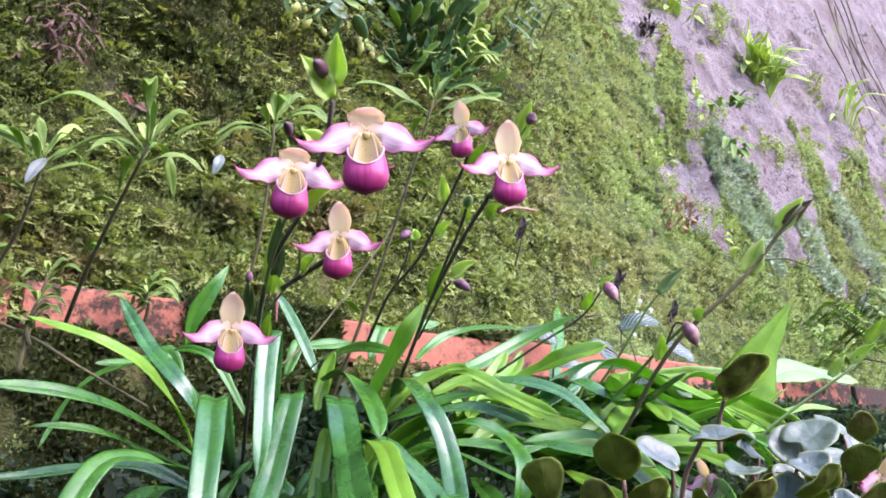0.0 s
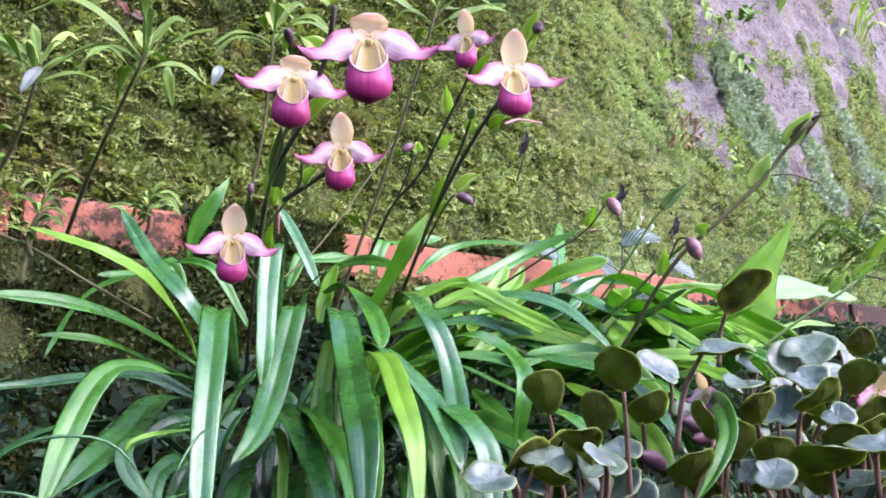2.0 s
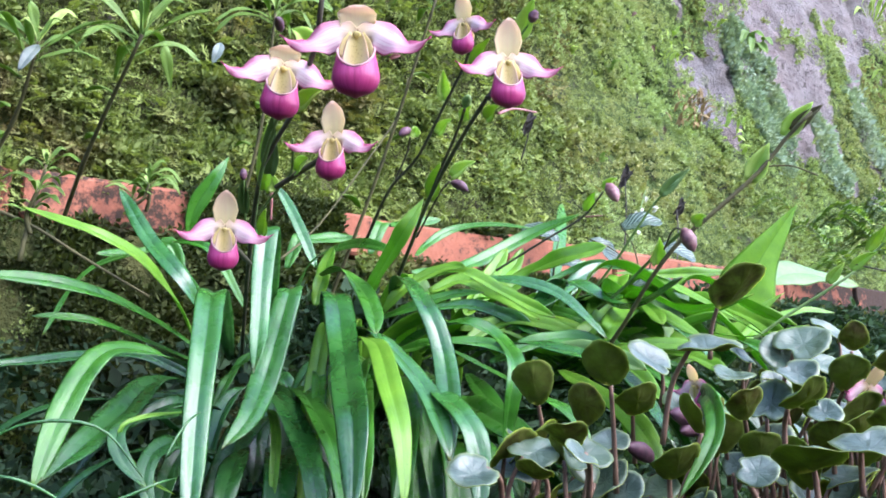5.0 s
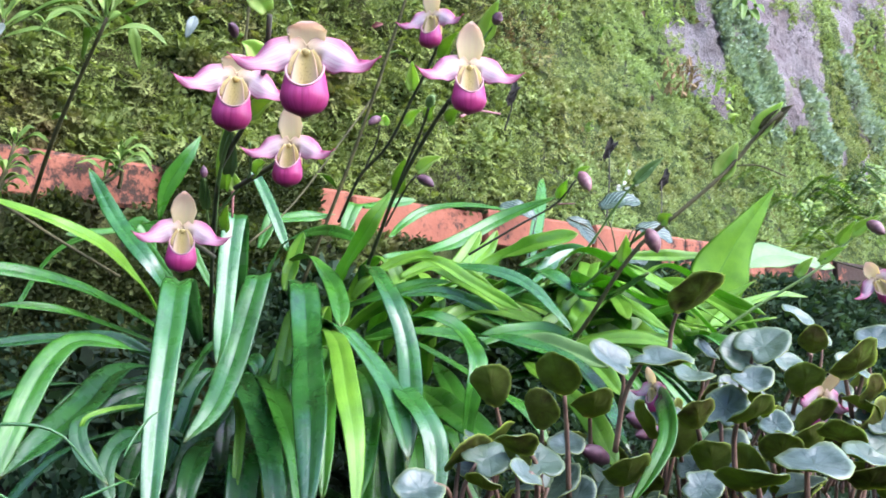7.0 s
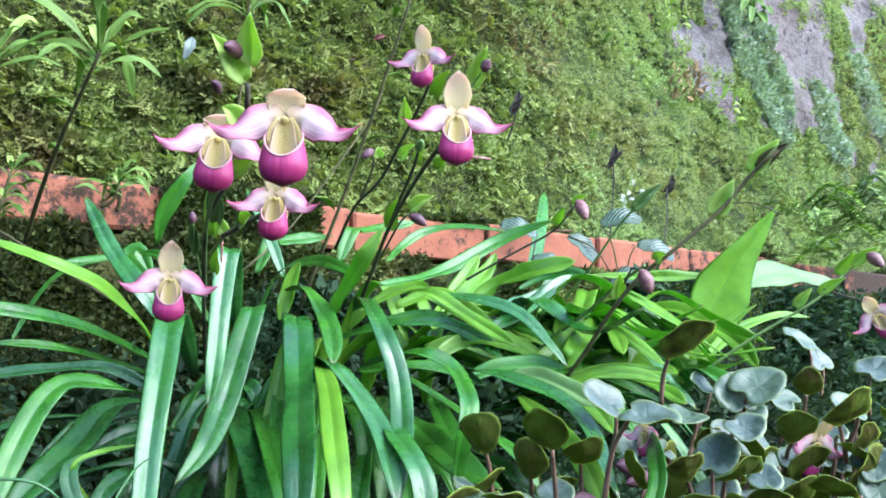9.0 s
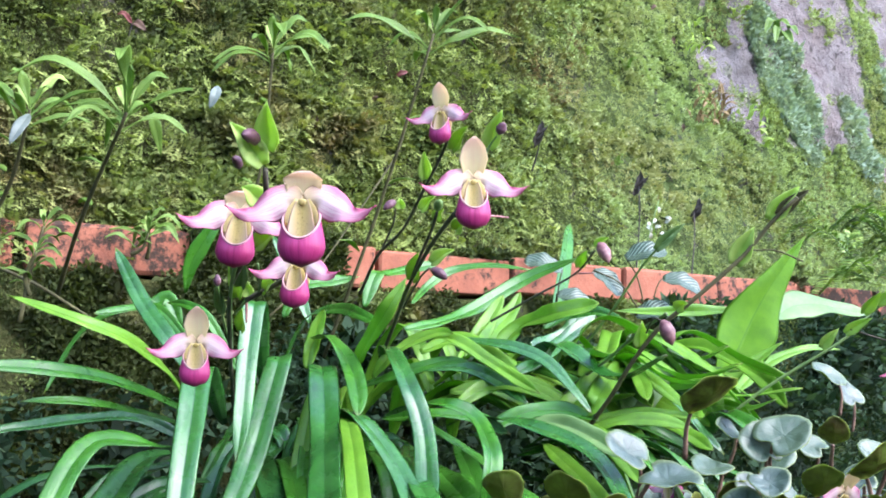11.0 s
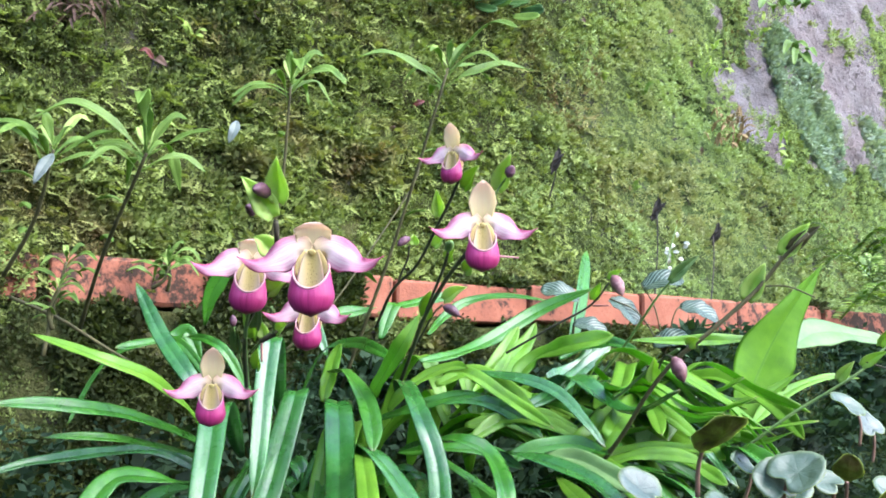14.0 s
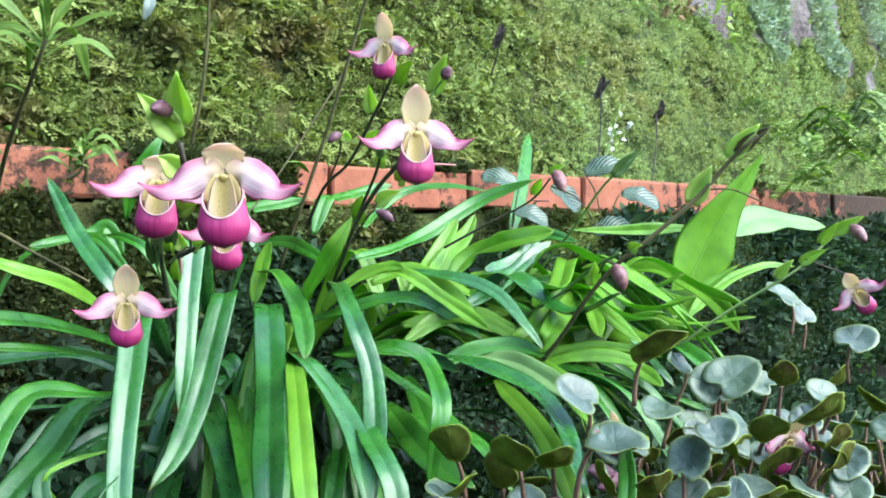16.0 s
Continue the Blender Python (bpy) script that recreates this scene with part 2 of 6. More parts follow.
def lining_material():
    """Pale rose inside of the pouch."""
    m = Mat("pouch_lining", 0.55, 0.3)
    c = m.ramp(m.noise(300.0, 3.0), [(0.3, (0.62, 0.36, 0.36)), (0.7, (0.7, 0.5, 0.38))])
    m.color(c)
    return m.thin(0.5).m


def throat_material():
    """Yellow-cream, with brown spots down the middle and rose towards the foot's sides."""
    m = Mat("throat", 0.5, 0.3)
    u, v = m.uv()
    edge = m.math("MULTIPLY", m.math("ABSOLUTE", m.math("SUBTRACT", u, 0.5)), 2.0)
    c = m.ramp(m.math("ADD", m.math("MULTIPLY", edge, 0.7), m.math("MULTIPLY", v, 0.35)), [(0.1, (0.56, 0.46, 0.15)), (0.45, (0.66, 0.55, 0.24)), (0.8, (0.7, 0.56, 0.38)), (1.0, (0.7, 0.46, 0.42))])
    vor = m.node("ShaderNodeTexVoronoi", Scale=17.0)
    mp = m.node("ShaderNodeMapping", Scale=(1.0, 1.5, 1.0))
    m.link(m.t.nodes.new("ShaderNodeUVMap").outputs["UV"], mp.inputs["Vector"])
    m.link(mp.outputs["Vector"], vor.inputs["Vector"])
    spot = m.math("MULTIPLY", m.math("LESS_THAN", vor.outputs["Distance"], 0.26), m.math("LESS_THAN", edge, 0.42))
    c = m.mix(m.math("MULTIPLY", spot, 0.7), c, (0.2, 0.08, 0.025))
    m.color(c)
    return m.thin(0.55).m


PETAL, SEPAL, POUCH, LINING, THROAT = petal_material(), sepal_material(), pouch_material(), lining_material(), throat_material()
STAMINODE = plain_material("staminode", [(0.3, (0.6, 0.47, 0.14)), (0.6, (0.74, 0.62, 0.3))], 220, 0.5, 0.3)
LOBE = plain_material("side_lobe", [(0.3, (0.64, 0.52, 0.26)), (0.7, (0.74, 0.62, 0.38))], 120, 0.55, 0.6)
RIM = plain_material("pouch_rim", [(0.3, (0.5, 0.26, 0.29)), (0.7, (0.58, 0.36, 0.34))], 50, 0.5, 0.25)


def moss_material(name, a, b, c, brown, patch=3.5):
    m = Mat(name, 0.8, 0.2)
    r = m.island_random()
    col = m.ramp(r, [(0.0, a), (0.45, b), (1.0, c)])
    big = m.noise(patch, 4.0, 0.6)
    col = m.mix(m.ramp(big, [(0.5, (0, 0, 0)), (0.64, (0.9, 0.9, 0.9))]), col, brown)
    fine = m.noise(patch * 5, 3.0, 0.6)
    col = m.mix(m.ramp(m.noise(patch * 2.6, 5.0, 0.65), [(0.3, (0.75, 0.75, 0.75)), (0.5, (0, 0, 0))]), col, a)
    col = m.mix(m.math("MULTIPLY", m.math("SUBTRACT", fine, 0.4, True), 1.2), col, c)
    m.color(col)
    return m.thin(0.25, (1.2, 1.3, 0.5)).m


MOSS = moss_material("moss", (0.065, 0.092, 0.024), (0.155, 0.2, 0.05), (0.23, 0.28, 0.08), (0.16, 0.1, 0.05))
MOSS_FROND = moss_material("moss_frond", (0.13, 0.17, 0.04), (0.21, 0.27, 0.066), (0.29, 0.35, 0.1), (0.21, 0.145, 0.065))
# Moss colour lowered to carry the deep shade on the terrace behind leaves.
MOSS_DARK = moss_material("shaded_terrace_moss", (0.014, 0.022, 0.006), (0.042, 0.06, 0.014), (0.1, 0.125, 0.034), (0.04, 0.034, 0.014), 5.0)
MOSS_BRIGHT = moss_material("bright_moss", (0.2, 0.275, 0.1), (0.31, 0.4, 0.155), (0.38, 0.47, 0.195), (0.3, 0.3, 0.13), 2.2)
MOSS_TEAL = moss_material("liverwort", (0.13, 0.19, 0.125), (0.24, 0.32, 0.225), (0.36, 0.44, 0.32), (0.19, 0.22, 0.15))


# Small leaves coloured near black to carry the shade below the kerb.
LOW_LEAVES = moss_material("shade_dark_leaf", (0.01, 0.024, 0.011), (0.022, 0.05, 0.022), (0.06, 0.11, 0.05), (0.022, 0.03, 0.018))


def wall_material():
    """Grey-mauve weathered rock and damp earth, pitted and streaked."""
    m = Mat("bank", 0.95, 0.1)
    big, mid, fine = m.noise(2.2, 5.0, 0.6), m.noise(11.0, 6.0, 0.65), m.noise(90.0, 4.0, 0.6)
    rock = m.ramp(mid, [(0.28, (0.085, 0.073, 0.067)), (0.45, (0.152, 0.136, 0.13)), (0.72, (0.225, 0.205, 0.198))])
    rock = m.mix(m.ramp(m.noise(4.0, 5.0, 0.65), [(0.45, (0, 0, 0)), (0.7, (0.6, 0.6, 0.6))]), rock, (0.13, 0.095, 0.085))
    streak = m.noise(1.0, 5.0, 0.65, None, (14.0, 14.0, 2.2))
    rock = m.mix(m.ramp(streak, [(0.55, (0, 0, 0)), (0.72, (0.45, 0.45, 0.45))]), rock, (0.09, 0.08, 0.075))
    earth = m.ramp(mid, [(0.25, (0.018, 0.02, 0.007)), (0.5, (0.045, 0.052, 0.015)), (0.75, (0.085, 0.085, 0.028))])
    sep = m.t.nodes.new("ShaderNodeSeparateXYZ")
    m.link(m.coord(), sep.inputs[0])
    film = m.math("ADD", m.math("MULTIPLY", sep.outputs["X"], 1.6), m.math("SUBTRACT", big, 0.45), True)
    earth = m.mix(m.math("MULTIPLY", film, 0.85), earth, (0.06, 0.09, 0.025))
    att = m.t.nodes.new("ShaderNodeAttribute")
    att.attribute_name = "bare"
    mask = m.math("ADD", att.outputs["Fac"], m.math("MULTIPLY", m.math("SUBTRACT", m.noise(30.0), 0.5), 0.9), True)
    mask = m.math("GREATER_THAN", mask, 0.45)
    c = m.mix(mask, earth, rock)
    green = m.math("GREATER_THAN", m.noise(5.5, 6.0, 0.7), 0.6)
    c = m.mix(m.math("MULTIPLY", m.math("MULTIPLY", green, mask), 0.5), c, (0.13, 0.15, 0.06))
    pits = m.math("LESS_THAN", m.math("ADD", m.noise(42.0, 3.0, 0.7), m.math("MULTIPLY", m.noise(5.0, 3.0), 0.5)), 0.62)
    c = m.mix(m.math("MULTIPLY", pits, 0.8), c, (0.045, 0.04, 0.034))
    m.color(c)
    m.bump(m.math("ADD", m.math("ADD", mid, m.math("MULTIPLY", pits, -0.5)), m.math("MULTIPLY", fine, 0.5)), 0.9, 0.03)
    return m.m


def brick_material():
    m = Mat("terracotta", 0.85, 0.25)
    pos = m.t.nodes.new("ShaderNodeNewGeometry").outputs["Position"]
    mid, fine = m.noise(16.0, 6.0, 0.65, pos), m.noise(140.0, 4.0, 0.6, pos)
    c = m.ramp(mid, [(0.25, (0.15, 0.055, 0.034)), (0.5, (0.255, 0.092, 0.05)), (0.75, (0.34, 0.14, 0.082))])
    c = m.mix(m.math("MULTIPLY", m.object_random(), 0.35), c, (0.29, 0.095, 0.048))
    stain = m.math("ADD", m.noise(42.0, 8.0, 0.75, pos), m.math("MULTIPLY", m.math("SUBTRACT", m.noise(3.1, 2.0, 0.5, pos), 0.5), 0.3))
    sep = m.t.nodes.new("ShaderNodeSeparateXYZ")
    m.link(pos, sep.inputs[0])
    stain = m.math("ADD", stain, m.math("MULTIPLY", m.math("MULTIPLY", m.math("ADD", sep.outputs["X"], 0.2), -1.0, True), 0.4))
    stain = m.math("ADD", stain, m.math("MULTIPLY", m.math("SUBTRACT", sep.outputs["X"], 0.42, True), 0.38))
    c = m.mix(m.ramp(stain, [(0.6, (0, 0, 0)), (0.68, (0.92, 0.92, 0.92))]), c, (0.022, 0.019, 0.012))
    m.color(c)
    m.bump(m.math("ADD", mid, fine), 0.5, 0.003)
    return m.m


def soil_material():
    m = Mat("soil", 0.95, 0.08)
    n, f = m.noise(9.0, 6.0, 0.7), m.noise(70.0, 5.0, 0.7)
    # Near-black soil colour carries the shade that falls under dense leaves.
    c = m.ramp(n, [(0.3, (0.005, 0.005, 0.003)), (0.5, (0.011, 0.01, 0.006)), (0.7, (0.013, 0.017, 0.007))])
    m.color(c)
    m.bump(m.math("ADD", n, f), 0.8, 0.01)
    return m.m


BANK, BRICK, SOIL = wall_material(), brick_material(), soil_material()


# ---- building helpers ----
def mesh_of(name, verts, faces, uvs=None, smooth=True):
    me = bpy.data.meshes.new(name)
    me.from_pydata([tuple(v) for v in verts], [], faces)
    if uvs is not None:
        layer = me.uv_layers.new(name="UVMap")
        idx = np.empty(len(me.loops), dtype=np.int32)
        me.loops.foreach_get("vertex_index", idx)
        layer.data.foreach_set("uv", np.asarray(uvs, dtype=np.float32)[idx].ravel())
    if smooth:
        me.polygons.foreach_set("use_smooth", [True] * len(me.polygons))
    me.update()
    return me


def part(name, me, material, parent=None, label=""):
    ob = new(name, me)
    if not me.materials:
        me.materials.append(material)
    if parent is not None:
        ob.parent = parent
        ob.matrix_parent_inverse = parent.matrix_basis.inverted()
    return tagged(ob, label)


def thing(name, at, label, category, group="", kind=""):
    ob = new(name)
    ob.empty_display_size = 0.03
    ob.matrix_basis = Matrix.Translation(at)
    return tagged(ob, label, category, group, kind)


def curve(ctrl, n):
    """A smooth line through the control points, n + 1 places long, evenly spaced."""
    c = [np.array(p, float) for p in ctrl]
    c = [2 * c[0] - c[1], *c, 2 * c[-1] - c[-2]]
    fine = []
    for i in range(1, len(c) - 2):
        p0, p1, p2, p3 = c[i - 1 : i + 3]
        for s in np.linspace(0, 1, 12, endpoint=False):
            fine.append(0.5 * (2 * p1 + (p2 - p0) * s + (2 * p0 - 5 * p1 + 4 * p2 - p3) * s * s + (3 * p1 - p0 - 3 * p2 + p3) * s**3))
    fine = np.array([*fine, c[-2]])
    d = np.r_[0, np.cumsum(np.linalg.norm(np.diff(fine, axis=0), axis=1))]
    want = np.linspace(0, d[-1], n + 1)
    return np.stack([np.interp(want, d, fine[:, k]) for k in range(3)], 1)


def unit(v):
    return v / (np.linalg.norm(v, axis=-1, keepdims=True) + 1e-12)


STRAP = [(0.0, 0.3), (0.05, 0.55), (0.14, 0.85), (0.35, 1.0), (0.72, 0.96), (0.85, 0.8), (0.94, 0.5), (0.985, 0.2), (1.0, 0.03)]
LANCE = [(0.0, 0.12), (0.2, 0.6), (0.45, 1.0), (0.75, 0.65), (1.0, 0.03)]
OVAL = [(0.0, 0.35), (0.2, 0.8), (0.5, 1.0), (0.8, 0.9), (0.94, 0.6), (1.0, 0.2)]
SPEAR = [(0.0, 0.5), (0.2, 0.9), (0.42, 1.0), (0.6, 0.74), (0.75, 0.42), (0.9, 0.17), (1.0, 0.02)]
BROAD = [(0.0, 0.15), (0.15, 0.75), (0.4, 1.0), (0.7, 0.8), (0.9, 0.4), (1.0, 0.03)]


def blade(ctrl, width, outline=STRAP, side=None, face=None, fold=0.18, thick=0.0009, roll=(0.0, 0.0), n=16, wave=0.0, cup=0.0, wobble=0.0, arch=0.0):
    """A leaf or petal as a closed, thin body along a curve. side: the way across it, or face: the way that it faces.
    fold: how deep the keel lies; cup: how far the margins bend up; arch: how far each half swells beside the midrib; roll: degrees of turn at its foot and tip; wave: ripple of the margins."""
    c = curve(ctrl, n)
    tan = unit(np.gradient(c, axis=0))
    if face is not None:
        across = unit(np.cross(tan, np.array(face, float)))
    else:
        s = np.array(side, float)
        across = unit(s - tan * (tan @ s)[:, None])
    normal = np.cross(across, tan)
    v = np.linspace(0, 1, n + 1)
    phase = float(c[0] @ (37.0, 61.0, 83.0) + c[-1] @ (29.0, 53.0, 71.0))
    a = np.radians(roll[0] + (roll[1] - roll[0]) * v + wobble * (np.sin(v * 6.1 + phase) + 0.6 * np.sin(v * 13.0 + phase * 1.7)))[:, None]
    across, normal = across * np.cos(a) + normal * np.sin(a), normal * np.cos(a) - across * np.sin(a)
    w = np.interp(v, *zip(*outline)) * width / 2 * (1 + (0.06 * np.sin(v * 9 + phase) if wobble else 0))
    top_u, low_u = (-1.0, -0.88, -0.68, -0.46, -0.24, -0.08, 0.0, 0.08, 0.24, 0.46, 0.68, 0.88, 1.0), (0.7, 0.25, 0.0, -0.25, -0.7)
    verts, uvs = [], []
    for i in range(n + 1):
        for us, depth in ((top_u, 0.0), (low_u, thick)):
            for u in us:
                keel = 1.25 * (math.sqrt(u * u + 0.01) - 0.1) - 0.4 * u**4
                ripple = wave * math.sin(v[i] * 17 + phase + (2.1 if u > 0 else 0.0)) * u * u
                lift = (keel - 0.8) * fold * w[i] + cup * w[i] * u * u + arch * w[i] * (math.sin(math.pi * min(1.0, abs(u)) ** 0.8) - 0.35 * u * u) + ripple * width / 2 - depth
                verts.append(c[i] + across[i] * u * w[i] + normal[i] * lift)
                uvs.append((0.5 + u / 2, v[i]))
    k = len(top_u) + len(low_u)
    faces = [(i * k + j, i * k + (j + 1) % k, (i + 1) * k + (j + 1) % k, (i + 1) * k + j) for i in range(n) for j in range(k)]
    faces += [tuple(range(k))[::-1], tuple(n * k + j for j in range(k))]
    return mesh_of("blade", verts, faces, uvs)


def tube(ctrl, r0, r1, n=10, sides=8, bulge=None):
    """A round, tapered stem along a curve; bulge gives its radius along the way instead."""
    c = curve(ctrl, n)
    tan = unit(np.gradient(c, axis=0))
    ref = np.array((0.31, -0.9, 0.3))
    a = unit(np.cross(tan, ref))
    b = np.cross(tan, a)
    v = np.linspace(0, 1, n + 1)
    r = np.interp(v, *zip(*bulge)) if bulge else r0 + (r1 - r0) * v
    verts, uvs = [], []
    for i in range(n + 1):
        for j in range(sides):
            t = 2 * math.pi * j / sides
            verts.append(c[i] + (a[i] * math.cos(t) + b[i] * math.sin(t)) * r[i])
            uvs.append((j / sides, v[i]))
    faces = [(i * sides + j, i * sides + (j + 1) % sides, (i + 1) * sides + (j + 1) % sides, (i + 1) * sides + j) for i in range(n) for j in range(sides)]
    faces += [tuple(range(sides))[::-1], tuple(n * sides + j for j in range(sides))]
    return mesh_of("tube", verts, faces, uvs)


# ---- ground, bank and kerb ----
def wall_y(x, z):
    return 0.87 * x + 0.2 * z + 1.385


def kerb_y(x):
    return 0.62 * x + 1.37


def ground_z(x, y):
    """The bed rises gently from the path to the foot of the kerb."""
    front = kerb_y(x) - y
    return 0.05 + 0.31 * max(0.0, min(1.0, 1.0 - front / 1.3)) + 0.012 * noise.noise((x * 9, y * 9, 0))


def grid_mesh(name, us, vs, place):
    verts = [place(u, v) for v in vs for u in us]
    k = len(us)
    faces = [(j * k + i, j * k + i + 1, (j + 1) * k + i + 1, (j + 1) * k + i) for j in range(len(vs) - 1) for i in range(k - 1)]
    return mesh_of(name, verts, faces)


def build_ground():
    us = np.r_[-60, -20, -6, np.linspace(-2.5, 3.5, 90), 8, 20, 60]
    vs = np.r_[-60, -20, -5, np.linspace(-1.5, 4.0, 80), 8, 20, 60]
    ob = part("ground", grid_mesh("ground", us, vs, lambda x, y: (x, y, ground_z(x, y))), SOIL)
    tagged(ob, "damp garden soil rising to the kerb, darkened for shade under leaves", "ground", kind="structure")


def bank_lump(x, z):
    return 0.05 * noise.noise((x * 2.1, z * 2.1, 3)) + 0.036 * noise.noise((x * 6, z * 6, 9)) + 0.028 * noise.noise((x * 15, z * 15, 5)) + 0.016 * noise.noise((x * 38, z * 55, 5))


def rock_share(x, z):
    """How bare the bank is: 1 on open rock, 0 under full moss."""
    j = 0.13 * noise.noise((x * 5, z * 5, 1)) + 0.09 * noise.noise((x * 14, z * 14, 4)) + 0.05 * noise.noise((x * 37, z * 37, 4))
    edge = float(np.interp(z, (1.1, 1.37, 1.64, 1.84, 2.1, 2.6), (0.74, 0.71, 0.70, 0.60, 0.52, 0.45)))
    foot = 1.17 - 0.05 * (x - 0.7)
    bare = max(min(1.0, (x - edge + j * 0.8) * 9), 0.0) * max(0.0, min(1.0, (z - foot + j) * 9))
    # cushions and columns of moss on the rock
    for cx, cz, rx, rz, lean in ((0.80, 1.77, 0.045, 0.24, 0.1), (0.965, 1.3, 0.035, 0.09, 0.0), (1.53, 1.5, 0.07, 0.32, -0.1), (1.85, 1.5, 0.16, 0.3, 0.0), (1.25, 1.12, 0.3, 0.09, 0.0)):
        r = math.hypot((x - cx - lean * (z - cz)) / rx, (z - cz) / rz)
        bare *= max(0.0, min(1.0, (r - 1 + 5 * j) * 3))
    return bare


def build_bank():
    us = np.r_[np.linspace(-6, -1.6, 14), np.linspace(-1.5, 3.2, 190), np.linspace(3.3, 12, 20)]
    vs = np.r_[np.linspace(-0.1, 0.6, 4), np.linspace(0.65, 2.6, 90), np.linspace(2.7, 6.0, 16), 7.0, 8.0]

    def face(x, v):
        if v > 6.5:
            return (x, wall_y(x, 6.0) + 2.5, 6.0 if v < 7.5 else -0.1)
        return (x, wall_y(x, v) + bank_lump(x, v), v)

    ob = part("wall_bank", grid_mesh("wall_bank", us, vs, face), BANK)
    layer = ob.data.attributes.new("bare", "FLOAT", "POINT")
    layer.data.foreach_set("value", [rock_share(v.co.x, v.co.z) for v in ob.data.vertices])
    tagged(ob, "tall leaning bank of damp mauve-grey rock and earth", "bank", kind="structure")
    # the low terrace that the kerb stands on
    us = np.linspace(-0.95, 9, 240)
    rows = [(-0.02, -0.1), (-0.035, 0.2), (-0.03, 0.45), (-0.02, 0.6), (0.0, 0.65), (0.05, 0.655), (0.14, 0.67), (0.6, 0.69), (1.6, 0.70)]

    def step(x, k):
        dy, z = rows[int(k)]
        return (x, kerb_y(x) + dy + 0.012 * noise.noise((x * 9, z * 9, 2)), z + 0.008 * noise.noise((x * 11, dy * 11, 7)))

    ob = part("wall_terrace", grid_mesh("wall_terrace", us, range(len(rows)), step), BANK)
    tagged(ob, "low mossy terrace under the brick kerb", "terrace", kind="structure")


def build_sky_block():
    """An added, unseen wall behind the viewer closes the place and blocks low sky."""
    us, vs = np.linspace(-9, 9, 60), np.r_[np.linspace(0.0, 1.4, 10), 1.5, 1.51]
    ob = part("wall_hedge", grid_mesh("wall_hedge", us, range(len(vs)), lambda x, k: (x, -3.6 - (0.8 if k == len(vs) - 1 else 0.0) + 0.15 * noise.noise((x * 2, vs[int(k)] * 2, 4)), vs[int(k)] + 0.1 * noise.noise((x * 3, 0, 7)))), LOW_LEAVES)
    tagged(ob, "unseen dark wall added behind the viewer to block low sky", "hedge", kind="structure")


build_ground()
build_bank()
build_sky_block()


def tufts(name, places, normals, size, material, label, seed, leaflets=4):
    """Many small moss leaves, in one object."""
    rng = np.random.default_rng(seed)
    m = len(places) * leaflets
    p = np.repeat(places, leaflets, 0)
    nn = np.repeat(normals, leaflets, 0)
    way = unit(nn * rng.uniform(0.2, 1.0, (m, 1)) + rng.normal(0, 0.7, (m, 3)) + np.array((0, 0, 0.1)))
    across = unit(np.cross(way, rng.normal(0, 1, (m, 3))))
    grow = np.array([0.55 + 0.9 * max(0.0, 0.5 + noise.noise((q[0] * 9, q[1] * 9, q[2] * 9)) + 0.5 * noise.noise((q[0] * 30, q[1] * 30, q[2] * 30))) for q in places])
    s = size * rng.uniform(0.5, 1.4, (m, 1)) * np.repeat(grow, leaflets)[:, None]
    p = p + rng.normal(0, size * 0.35, (m, 3))
    bend = unit(np.cross(way, across)) * s * rng.uniform(-0.25, 0.25, (m, 1))
    v = np.stack([p, p + way * s * 0.5 + across * s * 0.24, p + way * s + bend, p + way * s * 0.5 - across * s * 0.24], 1).reshape(-1, 3)
    me = bpy.data.meshes.new(name)
    me.vertices.add(len(v))
    me.vertices.foreach_set("co", v.astype(np.float32).ravel())
    me.loops.add(len(v))
    me.loops.foreach_set("vertex_index", np.arange(len(v), dtype=np.int32))
    me.polygons.add(m)
    me.polygons.foreach_set("loop_start", np.arange(0, len(v), 4, dtype=np.int32))
    me.update(calc_edges=True)
    me.validate()
    ob = part(name, me, material)
    return tagged(ob, label, "moss", kind="stuff")


def moss_fronds(name, places, out, size, material, label, seed):
    """Flat feathery moss shoots: pairs of leaflets along a bent axis."""
    rng = np.random.default_rng(seed)
    m, pairs = len(places), 5
    axis = unit(out * rng.uniform(0.25, 0.7, (m, 1)) + rng.normal(0, 0.75, (m, 3)) * (1, 1, 0.7) + np.array((0, 0, -0.12)))
    up = unit(np.cross(np.cross(axis, out * 0.6 + np.array((0, 0, 0.8))), axis))
    side = np.cross(axis, up)
    length = size * rng.uniform(0.55, 1.3, (m, 1))
    quads = []
    for k in range(pairs):
        f = (k + 0.4) / pairs
        q = places + axis * length * f - up * length * 0.3 * f * f
        reach = length * (0.25 * math.sin((f * 0.75 + 0.2) * math.pi) + 0.07)
        for sgn in (-1, 1):
            e = q + side * sgn * reach + axis * reach * 0.55 - up * reach * rng.uniform(-0.1, 0.45, (m, 1))
            w = unit(axis) * length * 0.125
            mid = (q + e) / 2
            quads.append(np.stack([q, mid + w, e, mid - w], 1))
    v = np.concatenate(quads, 1).reshape(-1, 3)
    me = bpy.data.meshes.new(name)
    me.vertices.add(len(v))
    me.vertices.foreach_set("co", v.astype(np.float32).ravel())
    me.loops.add(len(v))
    me.loops.foreach_set("vertex_index", np.arange(len(v), dtype=np.int32))
    me.polygons.add(len(v) // 4)
    me.polygons.foreach_set("loop_start", np.arange(0, len(v), 4, dtype=np.int32))
    me.update(calc_edges=True)
    me.validate()
    return tagged(part(name, me, material), label, "moss", kind="stuff")


